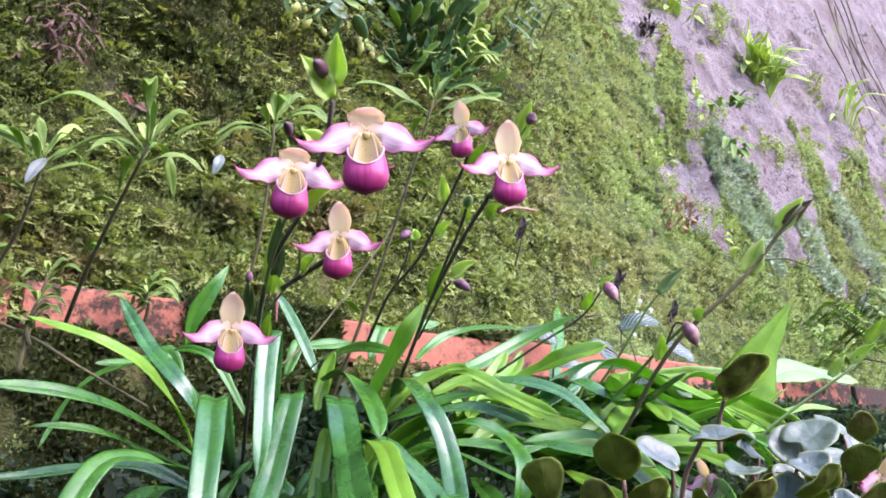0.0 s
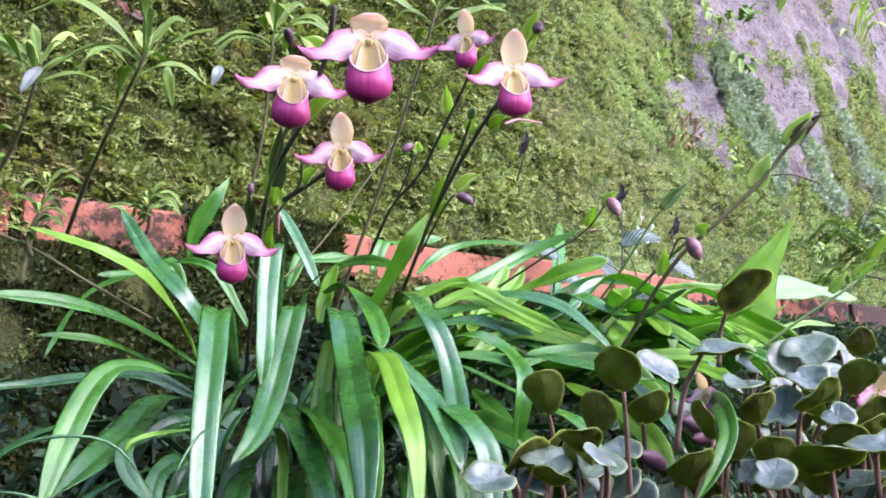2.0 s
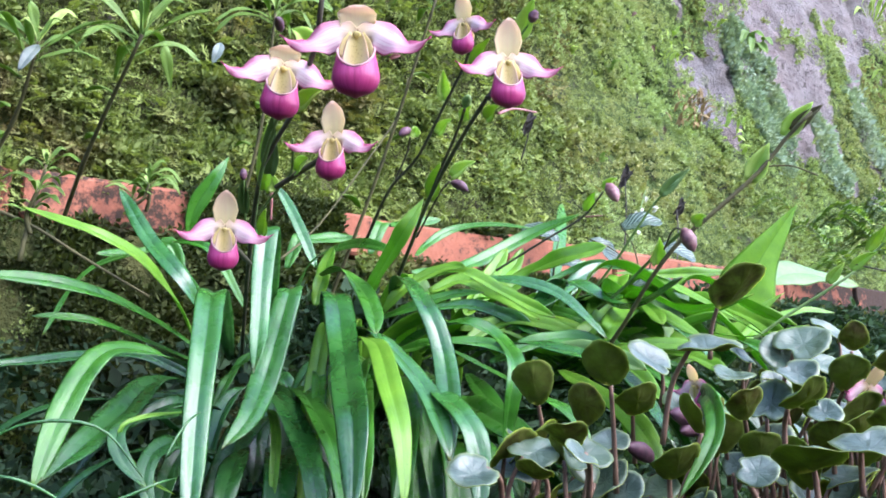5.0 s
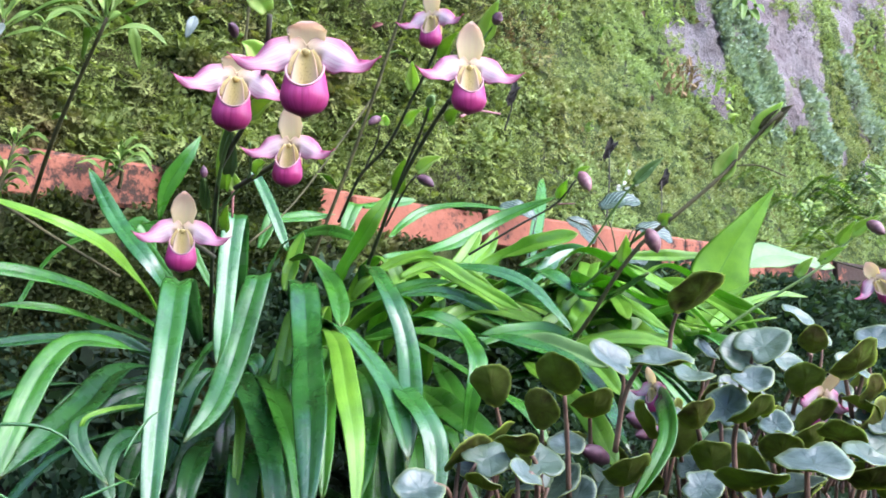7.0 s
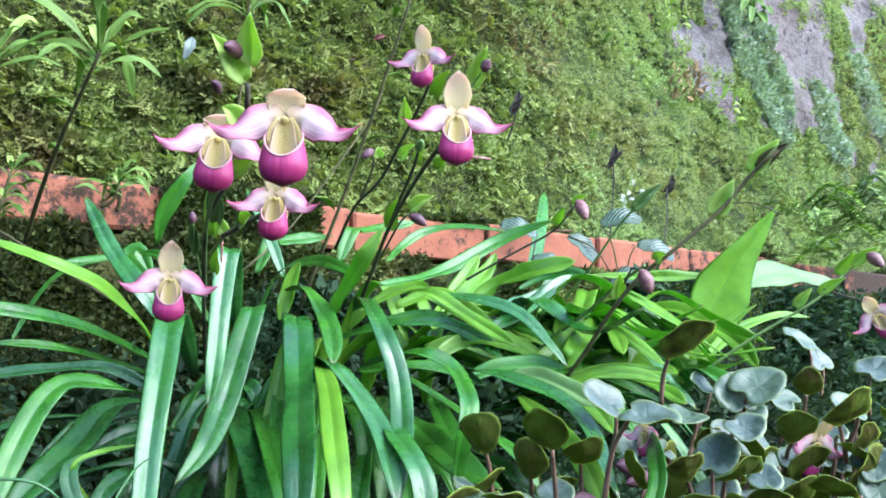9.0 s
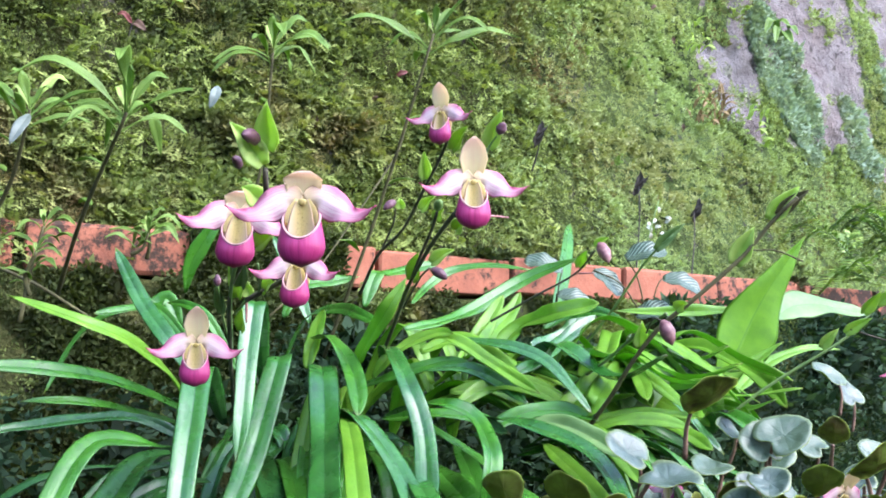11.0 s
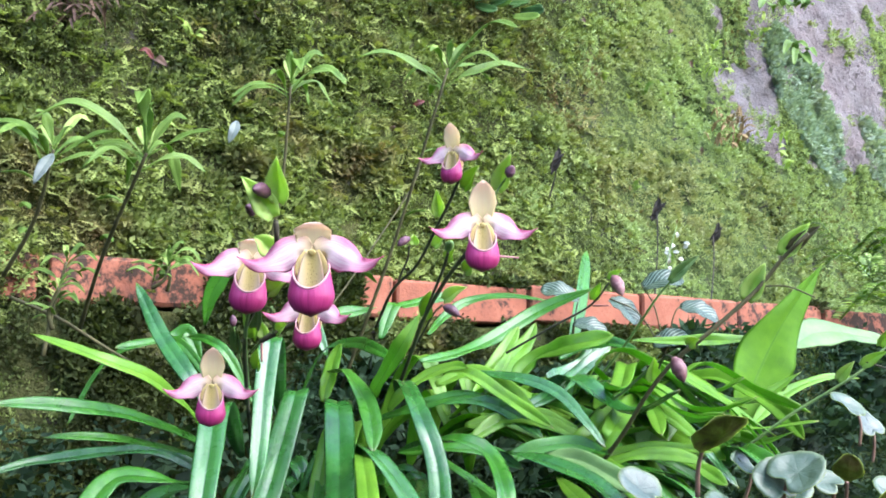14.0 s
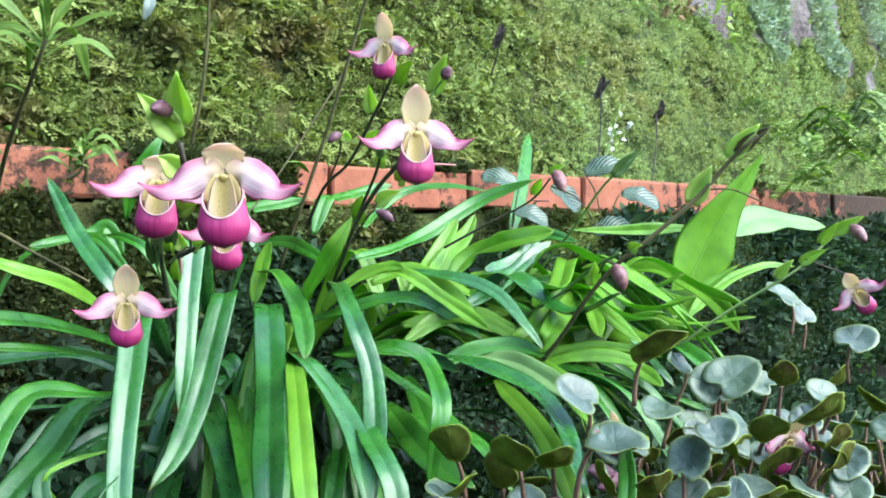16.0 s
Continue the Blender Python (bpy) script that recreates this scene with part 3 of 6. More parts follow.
def build_moss():
    rng = np.random.default_rng(5)
    shoots = []
    for _ in range(34000):
        x, z = rng.uniform(-1.1, 0.62), rng.uniform(0.67, 2.0)
        patch = noise.noise((x * 14, z * 14, 12)) + 0.6 * noise.noise((x * 34, z * 34, 12))
        if patch < -0.12 or rng.random() < (x + 0.05) * 2.0 or rock_share(x, z) > 0.3 or rng.random() < (z - 0.92) * (2.4 if x < -0.25 else 1.7):
            continue
        shoots.append((x, wall_y(x, z) + bank_lump(x, z) - 0.018 - 0.012 * patch, z))
    moss_fronds("feather_moss", np.array(shoots), unit(np.array([(0.6, -0.78, 0.1)])), 0.022, MOSS_FROND, "feathery yellow-green moss shoots over the bank", 19)
    sets = {"moss": [], "bright": [], "teal": [], "low": [], "terrace": []}
    for _ in range(210000):
        x = rng.uniform(-1.15, 2.6)
        z = rng.uniform(0.66, 2.3)
        if rng.random() > 1.0 / (1 + max(0, x + 0.3) * 0.8):
            continue
        bare = rock_share(x, z)
        lump = bank_lump(x, z)
        fine = noise.noise((x * 23, z * 23, 2)) + 0.6 * noise.noise((x * 55, z * 55, 2))
        y = wall_y(x, z) + lump - 0.013 * (1 + fine) * (1.0 if x < 0.25 else 0.6)
        ragged = 0.35 * noise.noise((x * 12, z * 12, 0)) + 0.25 * noise.noise((x * 30, z * 30, 0))
        teal = any(math.hypot((x - cx + (z - cz) * 0.33) / rx, (z - cz) / rz) < 1 - ragged for cx, cz, rx, rz in ((1.03, 1.4, 0.085, 0.19), (1.37, 1.3, 0.07, 0.14), (1.66, 1.45, 0.09, 0.2)))
        if teal and (bare > 0.3 or x > 1.2):
            sets["teal"].append((x, y, z))
            continue
        if bare > 0.5:
            if noise.noise((x * 5, z * 5, 8)) + 0.5 * noise.noise((x * 16, z * 16, 8)) < 0.26 or rng.random() < 0.5:
                continue
        elif rng.random() < bare * 0.7 or (fine < -0.34 and rng.random() < 0.9):
            continue
        # Dark moss gets likelier with height and towards the left.
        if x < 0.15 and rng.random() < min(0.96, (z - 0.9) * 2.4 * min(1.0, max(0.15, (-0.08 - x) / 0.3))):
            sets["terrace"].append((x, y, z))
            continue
        # Bright moss gets likelier towards the right.
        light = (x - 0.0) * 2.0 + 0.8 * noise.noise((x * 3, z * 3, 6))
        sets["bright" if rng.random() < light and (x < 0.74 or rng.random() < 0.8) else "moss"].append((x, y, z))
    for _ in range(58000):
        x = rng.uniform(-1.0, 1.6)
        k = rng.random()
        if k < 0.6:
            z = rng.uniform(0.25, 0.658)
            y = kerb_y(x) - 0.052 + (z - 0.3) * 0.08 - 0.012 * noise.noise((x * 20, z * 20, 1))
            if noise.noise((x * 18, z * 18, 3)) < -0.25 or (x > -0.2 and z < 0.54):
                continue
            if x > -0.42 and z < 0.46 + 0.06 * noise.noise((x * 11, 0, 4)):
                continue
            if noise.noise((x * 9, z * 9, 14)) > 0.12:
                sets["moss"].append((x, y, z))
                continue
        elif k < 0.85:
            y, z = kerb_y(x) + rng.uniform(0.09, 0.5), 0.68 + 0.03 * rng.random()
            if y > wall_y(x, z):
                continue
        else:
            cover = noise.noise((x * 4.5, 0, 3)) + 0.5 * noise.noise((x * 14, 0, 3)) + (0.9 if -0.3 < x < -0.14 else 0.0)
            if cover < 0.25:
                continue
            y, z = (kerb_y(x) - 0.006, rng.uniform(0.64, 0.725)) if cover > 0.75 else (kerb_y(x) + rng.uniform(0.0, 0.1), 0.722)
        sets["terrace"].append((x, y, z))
    for _ in range(4200):
        x = rng.uniform(-0.31, -0.12)
        if noise.noise((x * 30, 0, 3)) > -0.35:
            top = rng.random() < 0.35
            sets["terrace"].append((x, kerb_y(x) + (rng.uniform(0.0, 0.1) if top else -0.008), 0.724 if top else rng.uniform(0.63, 0.727)))
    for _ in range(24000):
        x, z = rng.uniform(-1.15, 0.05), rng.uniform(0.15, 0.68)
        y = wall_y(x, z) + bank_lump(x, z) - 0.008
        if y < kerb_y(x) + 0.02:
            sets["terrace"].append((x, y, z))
    # Creeper from here on is coloured dark to stand in for gap shade.
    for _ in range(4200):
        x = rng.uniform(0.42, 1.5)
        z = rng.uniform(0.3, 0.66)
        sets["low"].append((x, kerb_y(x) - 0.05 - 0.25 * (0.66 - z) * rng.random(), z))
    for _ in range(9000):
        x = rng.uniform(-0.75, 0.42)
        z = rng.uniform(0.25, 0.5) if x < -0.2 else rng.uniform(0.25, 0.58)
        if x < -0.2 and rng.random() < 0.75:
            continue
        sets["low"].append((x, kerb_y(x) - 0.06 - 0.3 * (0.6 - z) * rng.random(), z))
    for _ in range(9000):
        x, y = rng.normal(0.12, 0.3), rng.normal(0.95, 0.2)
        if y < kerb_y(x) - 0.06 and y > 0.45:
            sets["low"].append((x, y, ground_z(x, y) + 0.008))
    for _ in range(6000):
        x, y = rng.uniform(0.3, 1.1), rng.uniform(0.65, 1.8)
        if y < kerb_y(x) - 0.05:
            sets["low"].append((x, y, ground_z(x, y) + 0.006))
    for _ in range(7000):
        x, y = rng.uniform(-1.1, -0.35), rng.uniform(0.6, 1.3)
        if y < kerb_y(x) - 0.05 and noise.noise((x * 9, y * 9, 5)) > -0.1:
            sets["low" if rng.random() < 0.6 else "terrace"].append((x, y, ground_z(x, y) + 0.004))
    for _ in range(9000):
        a, k = rng.uniform(0, 6.283), math.sqrt(rng.random())
        z = 1.4 + 0.24 * k * math.sin(a)
        x = 1.04 + 0.1 * k * math.cos(a) - (z - 1.4) * 0.33
        if noise.noise((x * 12, z * 12, 0)) + 0.6 * noise.noise((x * 30, z * 30, 0)) > 0.5 - k * 0.75:
            sets["teal"].append((x, wall_y(x, z) + bank_lump(x, z) - 0.008, z))
    nrm = unit(np.array([(0.65, -0.75, 0.12)]))
    for key, mat, size, count, label in (("moss", MOSS, 0.0086, 8, "dense cushion moss in dark and yellow greens"), ("bright", MOSS_BRIGHT, 0.0066, 10, "fine bright yellow-green moss on the bank"), ("terrace", MOSS_DARK, 0.0105, 8, "brownish moss on terrace, kerb and upper left bank, darkened for terrace shade"), ("teal", MOSS_TEAL, 0.017, 4, "bluish-green liverwort crust on the rock"), ("low", LOW_LEAVES, 0.02, 4, "small-leaved creeper below the kerb, coloured dark for shade")):
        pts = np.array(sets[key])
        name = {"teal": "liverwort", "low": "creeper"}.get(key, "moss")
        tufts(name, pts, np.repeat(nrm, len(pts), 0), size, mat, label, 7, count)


build_moss()


def brick_mesh(length, high, deep, seed):
    bm = bmesh.new()
    bmesh.ops.create_cube(bm, size=1.0)
    bmesh.ops.scale(bm, vec=(length, deep, high), verts=bm.verts)
    bmesh.ops.bevel(bm, geom=list(bm.edges), offset=0.004, segments=1, affect="EDGES")
    r = random.Random(seed)
    for v in bm.verts:
        v.co += Vector((r.uniform(-1, 1), r.uniform(-1, 1), r.uniform(-1, 1))) * 0.0015
    me = bpy.data.meshes.new("brick")
    bm.to_mesh(me)
    bm.free()
    return me


def build_kerb():
    kerb = thing("kerb", (0, kerb_y(0), 0.66), "row of weathered terracotta bricks, partly blackened and mossy", "kerb", kind="structure")
    meshes = [brick_mesh(0.243, 0.062, 0.1, s) for s in range(4)]
    slope = math.atan(0.62)
    r = random.Random(3)
    for i in range(-4, 12):
        s = 0.25 * i - 0.012
        x = 0.128 + (s - 0.125) * math.cos(slope)
        b = part("brick", meshes[i % 4], BRICK, kerb)
        b.matrix_basis = kerb.matrix_basis.inverted() @ Matrix.Translation((x, kerb_y(x) + 0.05 + r.uniform(-0.004, 0.004), 0.690 + r.uniform(-0.004, 0.002))) @ Euler((r.uniform(-0.03, 0.03), r.uniform(-0.012, 0.012), slope + r.uniform(-0.015, 0.015))).to_matrix().to_4x4()
        b.matrix_parent_inverse = Matrix()


build_kerb()


# ---- orchids ----
def strap_leaf(plant, points, width, material=LEAF, roll=(0, 0), fold=0.55, outline=STRAP, label="", wave=0.08, face=None):
    """A leaf from its foot over its crest to its tip."""
    base, tip = points[0], points[-1]
    way = np.array(tip) - np.array(base)
    fold = fold * (0.75 + 0.45 * math.sin(base[0] * 300 + tip[2] * 500))
    if math.hypot(way[0], way[1]) < 0.02:
        way = np.array((0.0, -1.0, 0.0))
    side = unit(np.array((-way[1], way[0], 0.0)))
    return part("leaf", blade(points, width, outline, side=None if face else -side, face=face, fold=fold * 0.8, roll=roll, n=26, wave=wave, wobble=11.0, arch=0.05), material, plant, label)


def flower_meshes():
    """One slipper flower of width 1, facing -y, its column at the origin."""
    made = {}
    made["dorsal_sepal"] = blade([(0, 0.03, 0.0), (0, 0.03, 0.16), (0, 0.0, 0.32), (0, -0.07, 0.44)], 0.29, [(0, 0.35), (0.2, 0.75), (0.5, 1.0), (0.8, 0.78), (0.95, 0.4), (1, 0.12)], face=(0, -1, 0), fold=-0.1, cup=0.35, thick=0.008, n=14)
    made["hood"] = blade([(0, 0.03, 0.0), (0, 0.042, 0.1), (0, 0.026, 0.175), (0, -0.03, 0.222)], 0.29, [(0, 0.6), (0.25, 0.82), (0.5, 0.95), (0.8, 1.0), (0.93, 0.85), (1, 0.55)], face=(0, -1, 0), fold=-0.1, cup=0.35, thick=0.008, n=14, wave=0.06)
    for q in made["hood"].vertices:
        q.co.z += 0.012 * (q.co.x / 0.13) ** 2 * max(0.0, q.co.z / 0.2) ** 1.5
    ctrl = [(0.015, 0.0, 0.0), (0.12, -0.015, 0.025), (0.25, -0.045, -0.04), (0.38, -0.085, -0.095), (0.54, -0.115, -0.03)]
    made["petal", 1] = blade(ctrl, 0.25, [(0, 0.45), (0.1, 0.8), (0.28, 1.0), (0.45, 0.93), (0.62, 0.6), (0.78, 0.3), (0.92, 0.18), (1, 0.07)], face=(0, -1, 0.15), fold=-0.12, cup=-0.22, roll=(-14, 34), thick=0.008, n=30, wave=0.17)
    left = made["petal", 1].copy()
    for q in left.vertices:
        q.co.x *= -1
    left.flip_normals()
    made["petal", -1] = left
    made["throat"] = blade([(0, -0.03, 0.015), (0, -0.045, -0.08), (0, -0.06, -0.19), (0, -0.085, -0.33)], 0.2, [(0, 0.42), (0.25, 0.76), (0.6, 1.0), (1, 0.95)], face=(0, -1, 0.1), fold=0.0, cup=0.35, thick=0.006, n=14)
    made["side_lobe", 1] = blade([(0.03, -0.04, 0.01), (0.065, -0.055, -0.05), (0.09, -0.062, -0.1), (0.105, -0.07, -0.17)], 0.07, [(0, 0.7), (0.4, 1.0), (0.8, 0.75), (1, 0.3)], face=(-0.35, -1, 0.1), fold=0.0, cup=-0.15, thick=0.006, n=10)
    left = made["side_lobe", 1].copy()
    for q in left.vertices:
        q.co.x *= -1
    left.flip_normals()
    made["side_lobe", -1] = left
    made["synsepal"] = blade([(0, 0.05, 0.0), (0, 0.1, -0.12), (0, 0.09, -0.28), (0, 0.05, -0.4)], 0.24, BROAD, face=(0, -1, 0), fold=0.1, thick=0.008, n=10)

    def bag(shrink, top, foot):
        verts, uvs, faces = [], [], []
        rings, sides = 14, 36
        for i in range(rings + 1):
            f = i / rings
            for j in range(sides):
                a = 2 * math.pi * j / sides
                lip = top[1] + (top[0] - top[1]) * (1 - ((1 - math.cos(a)) / 2) ** 2.5)
                drop = foot + (lip - foot) * math.sin(f * math.pi / 2) ** 0.9 if f > 0 else foot
                # egg outline: round below, drawn in towards the mouth
                h = (drop - foot) / (top[0] - foot)
                r = math.sqrt(max(0.0, 1 - (1 - min(h / 0.4, 1.0)) ** 2)) * (1 - 0.5 * max(0.0, h - 0.4) ** 1.1)
                r *= shrink * (1 - 0.045 * math.exp(-(((a - math.pi) / 0.1) ** 2)))
                verts.append((math.sin(a) * r * 0.174, -0.055 + math.cos(a) * r * 0.125 - 0.03 * (1 - h), drop))
                uvs.append((((j / sides) % 1.0), f))
        for i in range(rings):
            for j in range(sides):
                faces.append((i * sides + j, i * sides + (j + 1) % sides, (i + 1) * sides + (j + 1) % sides, (i + 1) * sides + j))
        faces.append(tuple(range(sides))[::-1])
        return verts, faces, uvs, [verts[rings * sides + j] for j in range(sides)]

    v, f, u, lip = bag(1.0, (-0.075, -0.262), -0.475)
    made["pouch"] = mesh_of("pouch", v, f, u)
    v, f, u, _ = bag(0.93, (-0.075, -0.257), -0.45)
    made["pouch_lining"] = mesh_of("pouch_lining", v, [q[::-1] for q in f], u)
    ring = [*lip, lip[0], lip[1]]
    made["pouch_rim"] = tube(ring, 0.0085, 0.0085, n=60, sides=6)
    bm = bmesh.new()
    bmesh.ops.create_uvsphere(bm, u_segments=12, v_segments=8, radius=1.0)
    for q in bm.verts:
        q.co = Vector((q.co.x * 0.03 * (1.0 + 0.3 * q.co.z), q.co.y * 0.012 - 0.055 - 0.012 * q.co.z, q.co.z * 0.026 - 0.005))
    me = bpy.data.meshes.new("staminode")
    bm.to_mesh(me)
    bm.free()
    me.polygons.foreach_set("use_smooth", [True] * len(me.polygons))
    made["staminode"] = me
    return made


FLOWER = flower_meshes()


def flower(plant, at, size, turn, nod, lean, joint, label, hood=False):
    """turn: to its left seen from above, nod: forwards, lean: sideways (degrees); joint: where its stalk meets the stem."""
    m = Matrix.Translation(at) @ Euler((radians(nod), radians(lean), radians(turn))).to_matrix().to_4x4() @ Matrix.Diagonal((size, size, size, 1))
    back = m @ Vector((0, 0.03, -0.02))
    mid = m @ Vector((0, 0.2, -0.05))
    f = part("flower", tube([back, mid, (Vector(joint) + mid) / 2, joint], 0.0022, 0.0019, n=12), STEM_DARK, plant, label)
    for key, mat in (("synsepal", SEPAL), ("hood" if hood else "dorsal_sepal", SEPAL), (("petal", -1), PETAL), (("petal", 1), PETAL), ("throat", THROAT), (("side_lobe", -1), LOBE), (("side_lobe", 1), LOBE), ("pouch_lining", LINING), ("pouch", POUCH), ("pouch_rim", RIM), ("staminode", STAMINODE)):
        name = {"hood": "dorsal_sepal"}.get(key, key) if isinstance(key, str) else key[0]
        ob = part(name, FLOWER[key], mat, f)
        ob.matrix_parent_inverse = Matrix()
        ob.matrix_basis = m
    return f


orchid_a = thing("orchid_plant", (-0.150, 0.974, 0.440), "slipper orchid clump with arching strap leaves and pink flowers", "orchid", "slipper orchids")
orchid_b = thing("orchid_plant", (0.022, 1.005, 0.517), "slipper orchid with bright broad leaves and two pink flowers", "orchid", "slipper orchids")
orchid_c = thing("orchid_plant", (0.192, 0.956, 0.487), "slipper orchid with leaning stems of closed pink buds", "orchid", "slipper orchids")
broad_plant = thing("broad_leaved_plant", (0.368, 1.050, 0.509), "bright green broad-leaved plant below the kerb", "plant")
strap_leaf(orchid_a, ((-0.191, 0.920, 0.474), (-0.188, 0.825, 0.534), (-0.177, 0.757, 0.483), (-0.171, 0.720, 0.432), (-0.168, 0.703, 0.384), (-0.164, 0.680, 0.321)), 0.025, LEAF_BLUE)
strap_leaf(orchid_a, ((-0.153, 0.930, 0.516), (-0.142, 0.840, 0.597), (-0.141, 0.810, 0.555), (-0.136, 0.780, 0.505), (-0.133, 0.755, 0.470), (-0.132, 0.740, 0.451)), 0.021, LEAF_BLUE)
strap_leaf(orchid_a, ((-0.153, 0.950, 0.475), (-0.128, 0.893, 0.545), (-0.131, 0.850, 0.500), (-0.135, 0.810, 0.451), (-0.139, 0.765, 0.415), (-0.153, 0.732, 0.389)), 0.028, LEAF_BLUE)
strap_leaf(orchid_a, ((-0.094, 0.930, 0.493), (-0.078, 0.856, 0.536), (-0.064, 0.785, 0.487), (-0.053, 0.718, 0.447), (-0.043, 0.660, 0.414), (-0.040, 0.640, 0.380), (-0.039, 0.625, 0.344)), 0.029, LEAF_BLUE, roll=(-12, -12))
strap_leaf(orchid_a, ((-0.101, 0.930, 0.565), (-0.075, 0.887, 0.565), (-0.051, 0.850, 0.540), (-0.038, 0.815, 0.512), (-0.034, 0.790, 0.488)), 0.022, LEAF)
strap_leaf(orchid_a, ((-0.076, 0.900, 0.481), (-0.042, 0.800, 0.493), (-0.014, 0.775, 0.471), (0.013, 0.740, 0.437), (0.025, 0.700, 0.407), (0.030, 0.680, 0.383)), 0.023, LEAF_BLUE)
strap_leaf(orchid_a, ((-0.054, 0.850, 0.493), (-0.028, 0.700, 0.472), (-0.014, 0.630, 0.436), (-0.005, 0.592, 0.408), (-0.002, 0.580, 0.380), (-0.002, 0.570, 0.355)), 0.018, LEAF_YOUNG)
strap_leaf(orchid_a, ((-0.026, 0.930, 0.543), (-0.012, 0.868, 0.554), (0.013, 0.800, 0.512), (0.025, 0.785, 0.478), (0.030, 0.750, 0.439), (0.030, 0.702, 0.405), (0.029, 0.680, 0.375)), 0.021, LEAF_BLUE)
strap_leaf(orchid_a, ((-0.015, 0.880, 0.486), (0.014, 0.830, 0.498), (0.046, 0.790, 0.502), (0.073, 0.783, 0.490), (0.086, 0.730, 0.461), (0.082, 0.720, 0.431), (0.079, 0.730, 0.404), (0.075, 0.720, 0.362)), 0.018, LEAF)
strap_leaf(orchid_a, ((0.008, 0.870, 0.487), (0.036, 0.810, 0.476), (0.067, 0.790, 0.458), (0.099, 0.750, 0.438), (0.125, 0.710, 0.420), (0.141, 0.690, 0.394)), 0.016, LEAF)
strap_leaf(orchid_a, ((0.059, 0.900, 0.483), (0.100, 0.830, 0.486), (0.139, 0.800, 0.477), (0.170, 0.770, 0.463), (0.187, 0.730, 0.440), (0.190, 0.680, 0.413), (0.196, 0.660, 0.391)), 0.021, LEAF_BLUE)
strap_leaf(orchid_a, ((0.006, 0.850, 0.459), (0.025, 0.740, 0.435), (0.041, 0.700, 0.418), (0.051, 0.680, 0.394), (0.051, 0.650, 0.344)), 0.022, LEAF_BLUE)
strap_leaf(orchid_a, ((-0.149, 0.900, 0.445), (-0.124, 0.820, 0.438), (-0.096, 0.760, 0.406), (-0.075, 0.700, 0.373), (-0.063, 0.660, 0.325)), 0.025, LEAF_SHADED)
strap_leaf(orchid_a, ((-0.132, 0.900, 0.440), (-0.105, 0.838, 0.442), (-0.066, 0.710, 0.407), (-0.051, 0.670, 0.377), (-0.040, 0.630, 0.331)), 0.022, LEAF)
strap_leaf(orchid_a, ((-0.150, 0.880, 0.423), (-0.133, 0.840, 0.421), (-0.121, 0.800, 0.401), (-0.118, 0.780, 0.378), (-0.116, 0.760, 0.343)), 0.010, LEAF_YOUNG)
strap_leaf(orchid_a, ((-0.154, 0.830, 0.388), (-0.155, 0.790, 0.377), (-0.154, 0.760, 0.356), (-0.153, 0.740, 0.332)), 0.022, LEAF_SHADED)
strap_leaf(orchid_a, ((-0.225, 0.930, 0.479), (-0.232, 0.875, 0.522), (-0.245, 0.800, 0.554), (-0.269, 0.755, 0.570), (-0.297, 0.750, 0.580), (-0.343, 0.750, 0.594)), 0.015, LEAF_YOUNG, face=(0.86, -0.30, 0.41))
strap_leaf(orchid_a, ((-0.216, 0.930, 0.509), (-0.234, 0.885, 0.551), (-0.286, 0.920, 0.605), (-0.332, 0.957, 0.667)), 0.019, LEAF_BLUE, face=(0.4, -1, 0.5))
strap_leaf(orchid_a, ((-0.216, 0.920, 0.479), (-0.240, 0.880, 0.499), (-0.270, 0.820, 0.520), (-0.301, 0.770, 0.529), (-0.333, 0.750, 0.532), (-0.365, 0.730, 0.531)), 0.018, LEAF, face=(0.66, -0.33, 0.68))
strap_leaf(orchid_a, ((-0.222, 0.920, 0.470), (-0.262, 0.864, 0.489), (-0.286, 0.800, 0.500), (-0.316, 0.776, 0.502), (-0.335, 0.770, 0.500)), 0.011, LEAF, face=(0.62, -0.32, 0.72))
strap_leaf(orchid_a, ((-0.229, 0.930, 0.455), (-0.284, 0.930, 0.480), (-0.340, 0.925, 0.479), (-0.393, 0.915, 0.472), (-0.419, 0.900, 0.468), (-0.441, 0.870, 0.457)), 0.016, LEAF_SHADED, face=(0.22, -0.75, 0.63))
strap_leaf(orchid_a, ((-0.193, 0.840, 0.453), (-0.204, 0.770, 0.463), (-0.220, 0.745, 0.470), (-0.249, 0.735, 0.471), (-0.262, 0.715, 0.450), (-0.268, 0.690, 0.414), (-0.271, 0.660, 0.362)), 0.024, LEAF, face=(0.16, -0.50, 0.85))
strap_leaf(orchid_a, ((-0.212, 0.870, 0.450), (-0.236, 0.810, 0.449), (-0.242, 0.750, 0.420), (-0.256, 0.690, 0.388), (-0.267, 0.660, 0.367)), 0.028, LEAF_SHADED, face=(0.13, -0.39, 0.91))
strap_leaf(orchid_a, ((-0.209, 0.880, 0.441), (-0.237, 0.850, 0.436), (-0.263, 0.820, 0.428), (-0.278, 0.790, 0.406), (-0.289, 0.770, 0.376)), 0.021, LEAF_SHADED, face=(0.17, -0.59, 0.79))
strap_leaf(orchid_a, ((-0.169, 0.910, 0.481), (-0.180, 0.875, 0.457), (-0.187, 0.860, 0.437), (-0.192, 0.850, 0.423)), 0.013, LEAF, face=(-0.3, -1, 0.4))
strap_leaf(orchid_a, ((-0.189, 0.750, 0.419), (-0.214, 0.725, 0.415), (-0.228, 0.711, 0.406), (-0.225, 0.720, 0.386), (-0.207, 0.727, 0.365), (-0.188, 0.730, 0.354)), 0.004, LEAF_YOUNG, face=(0.2, -0.7, 0.7))
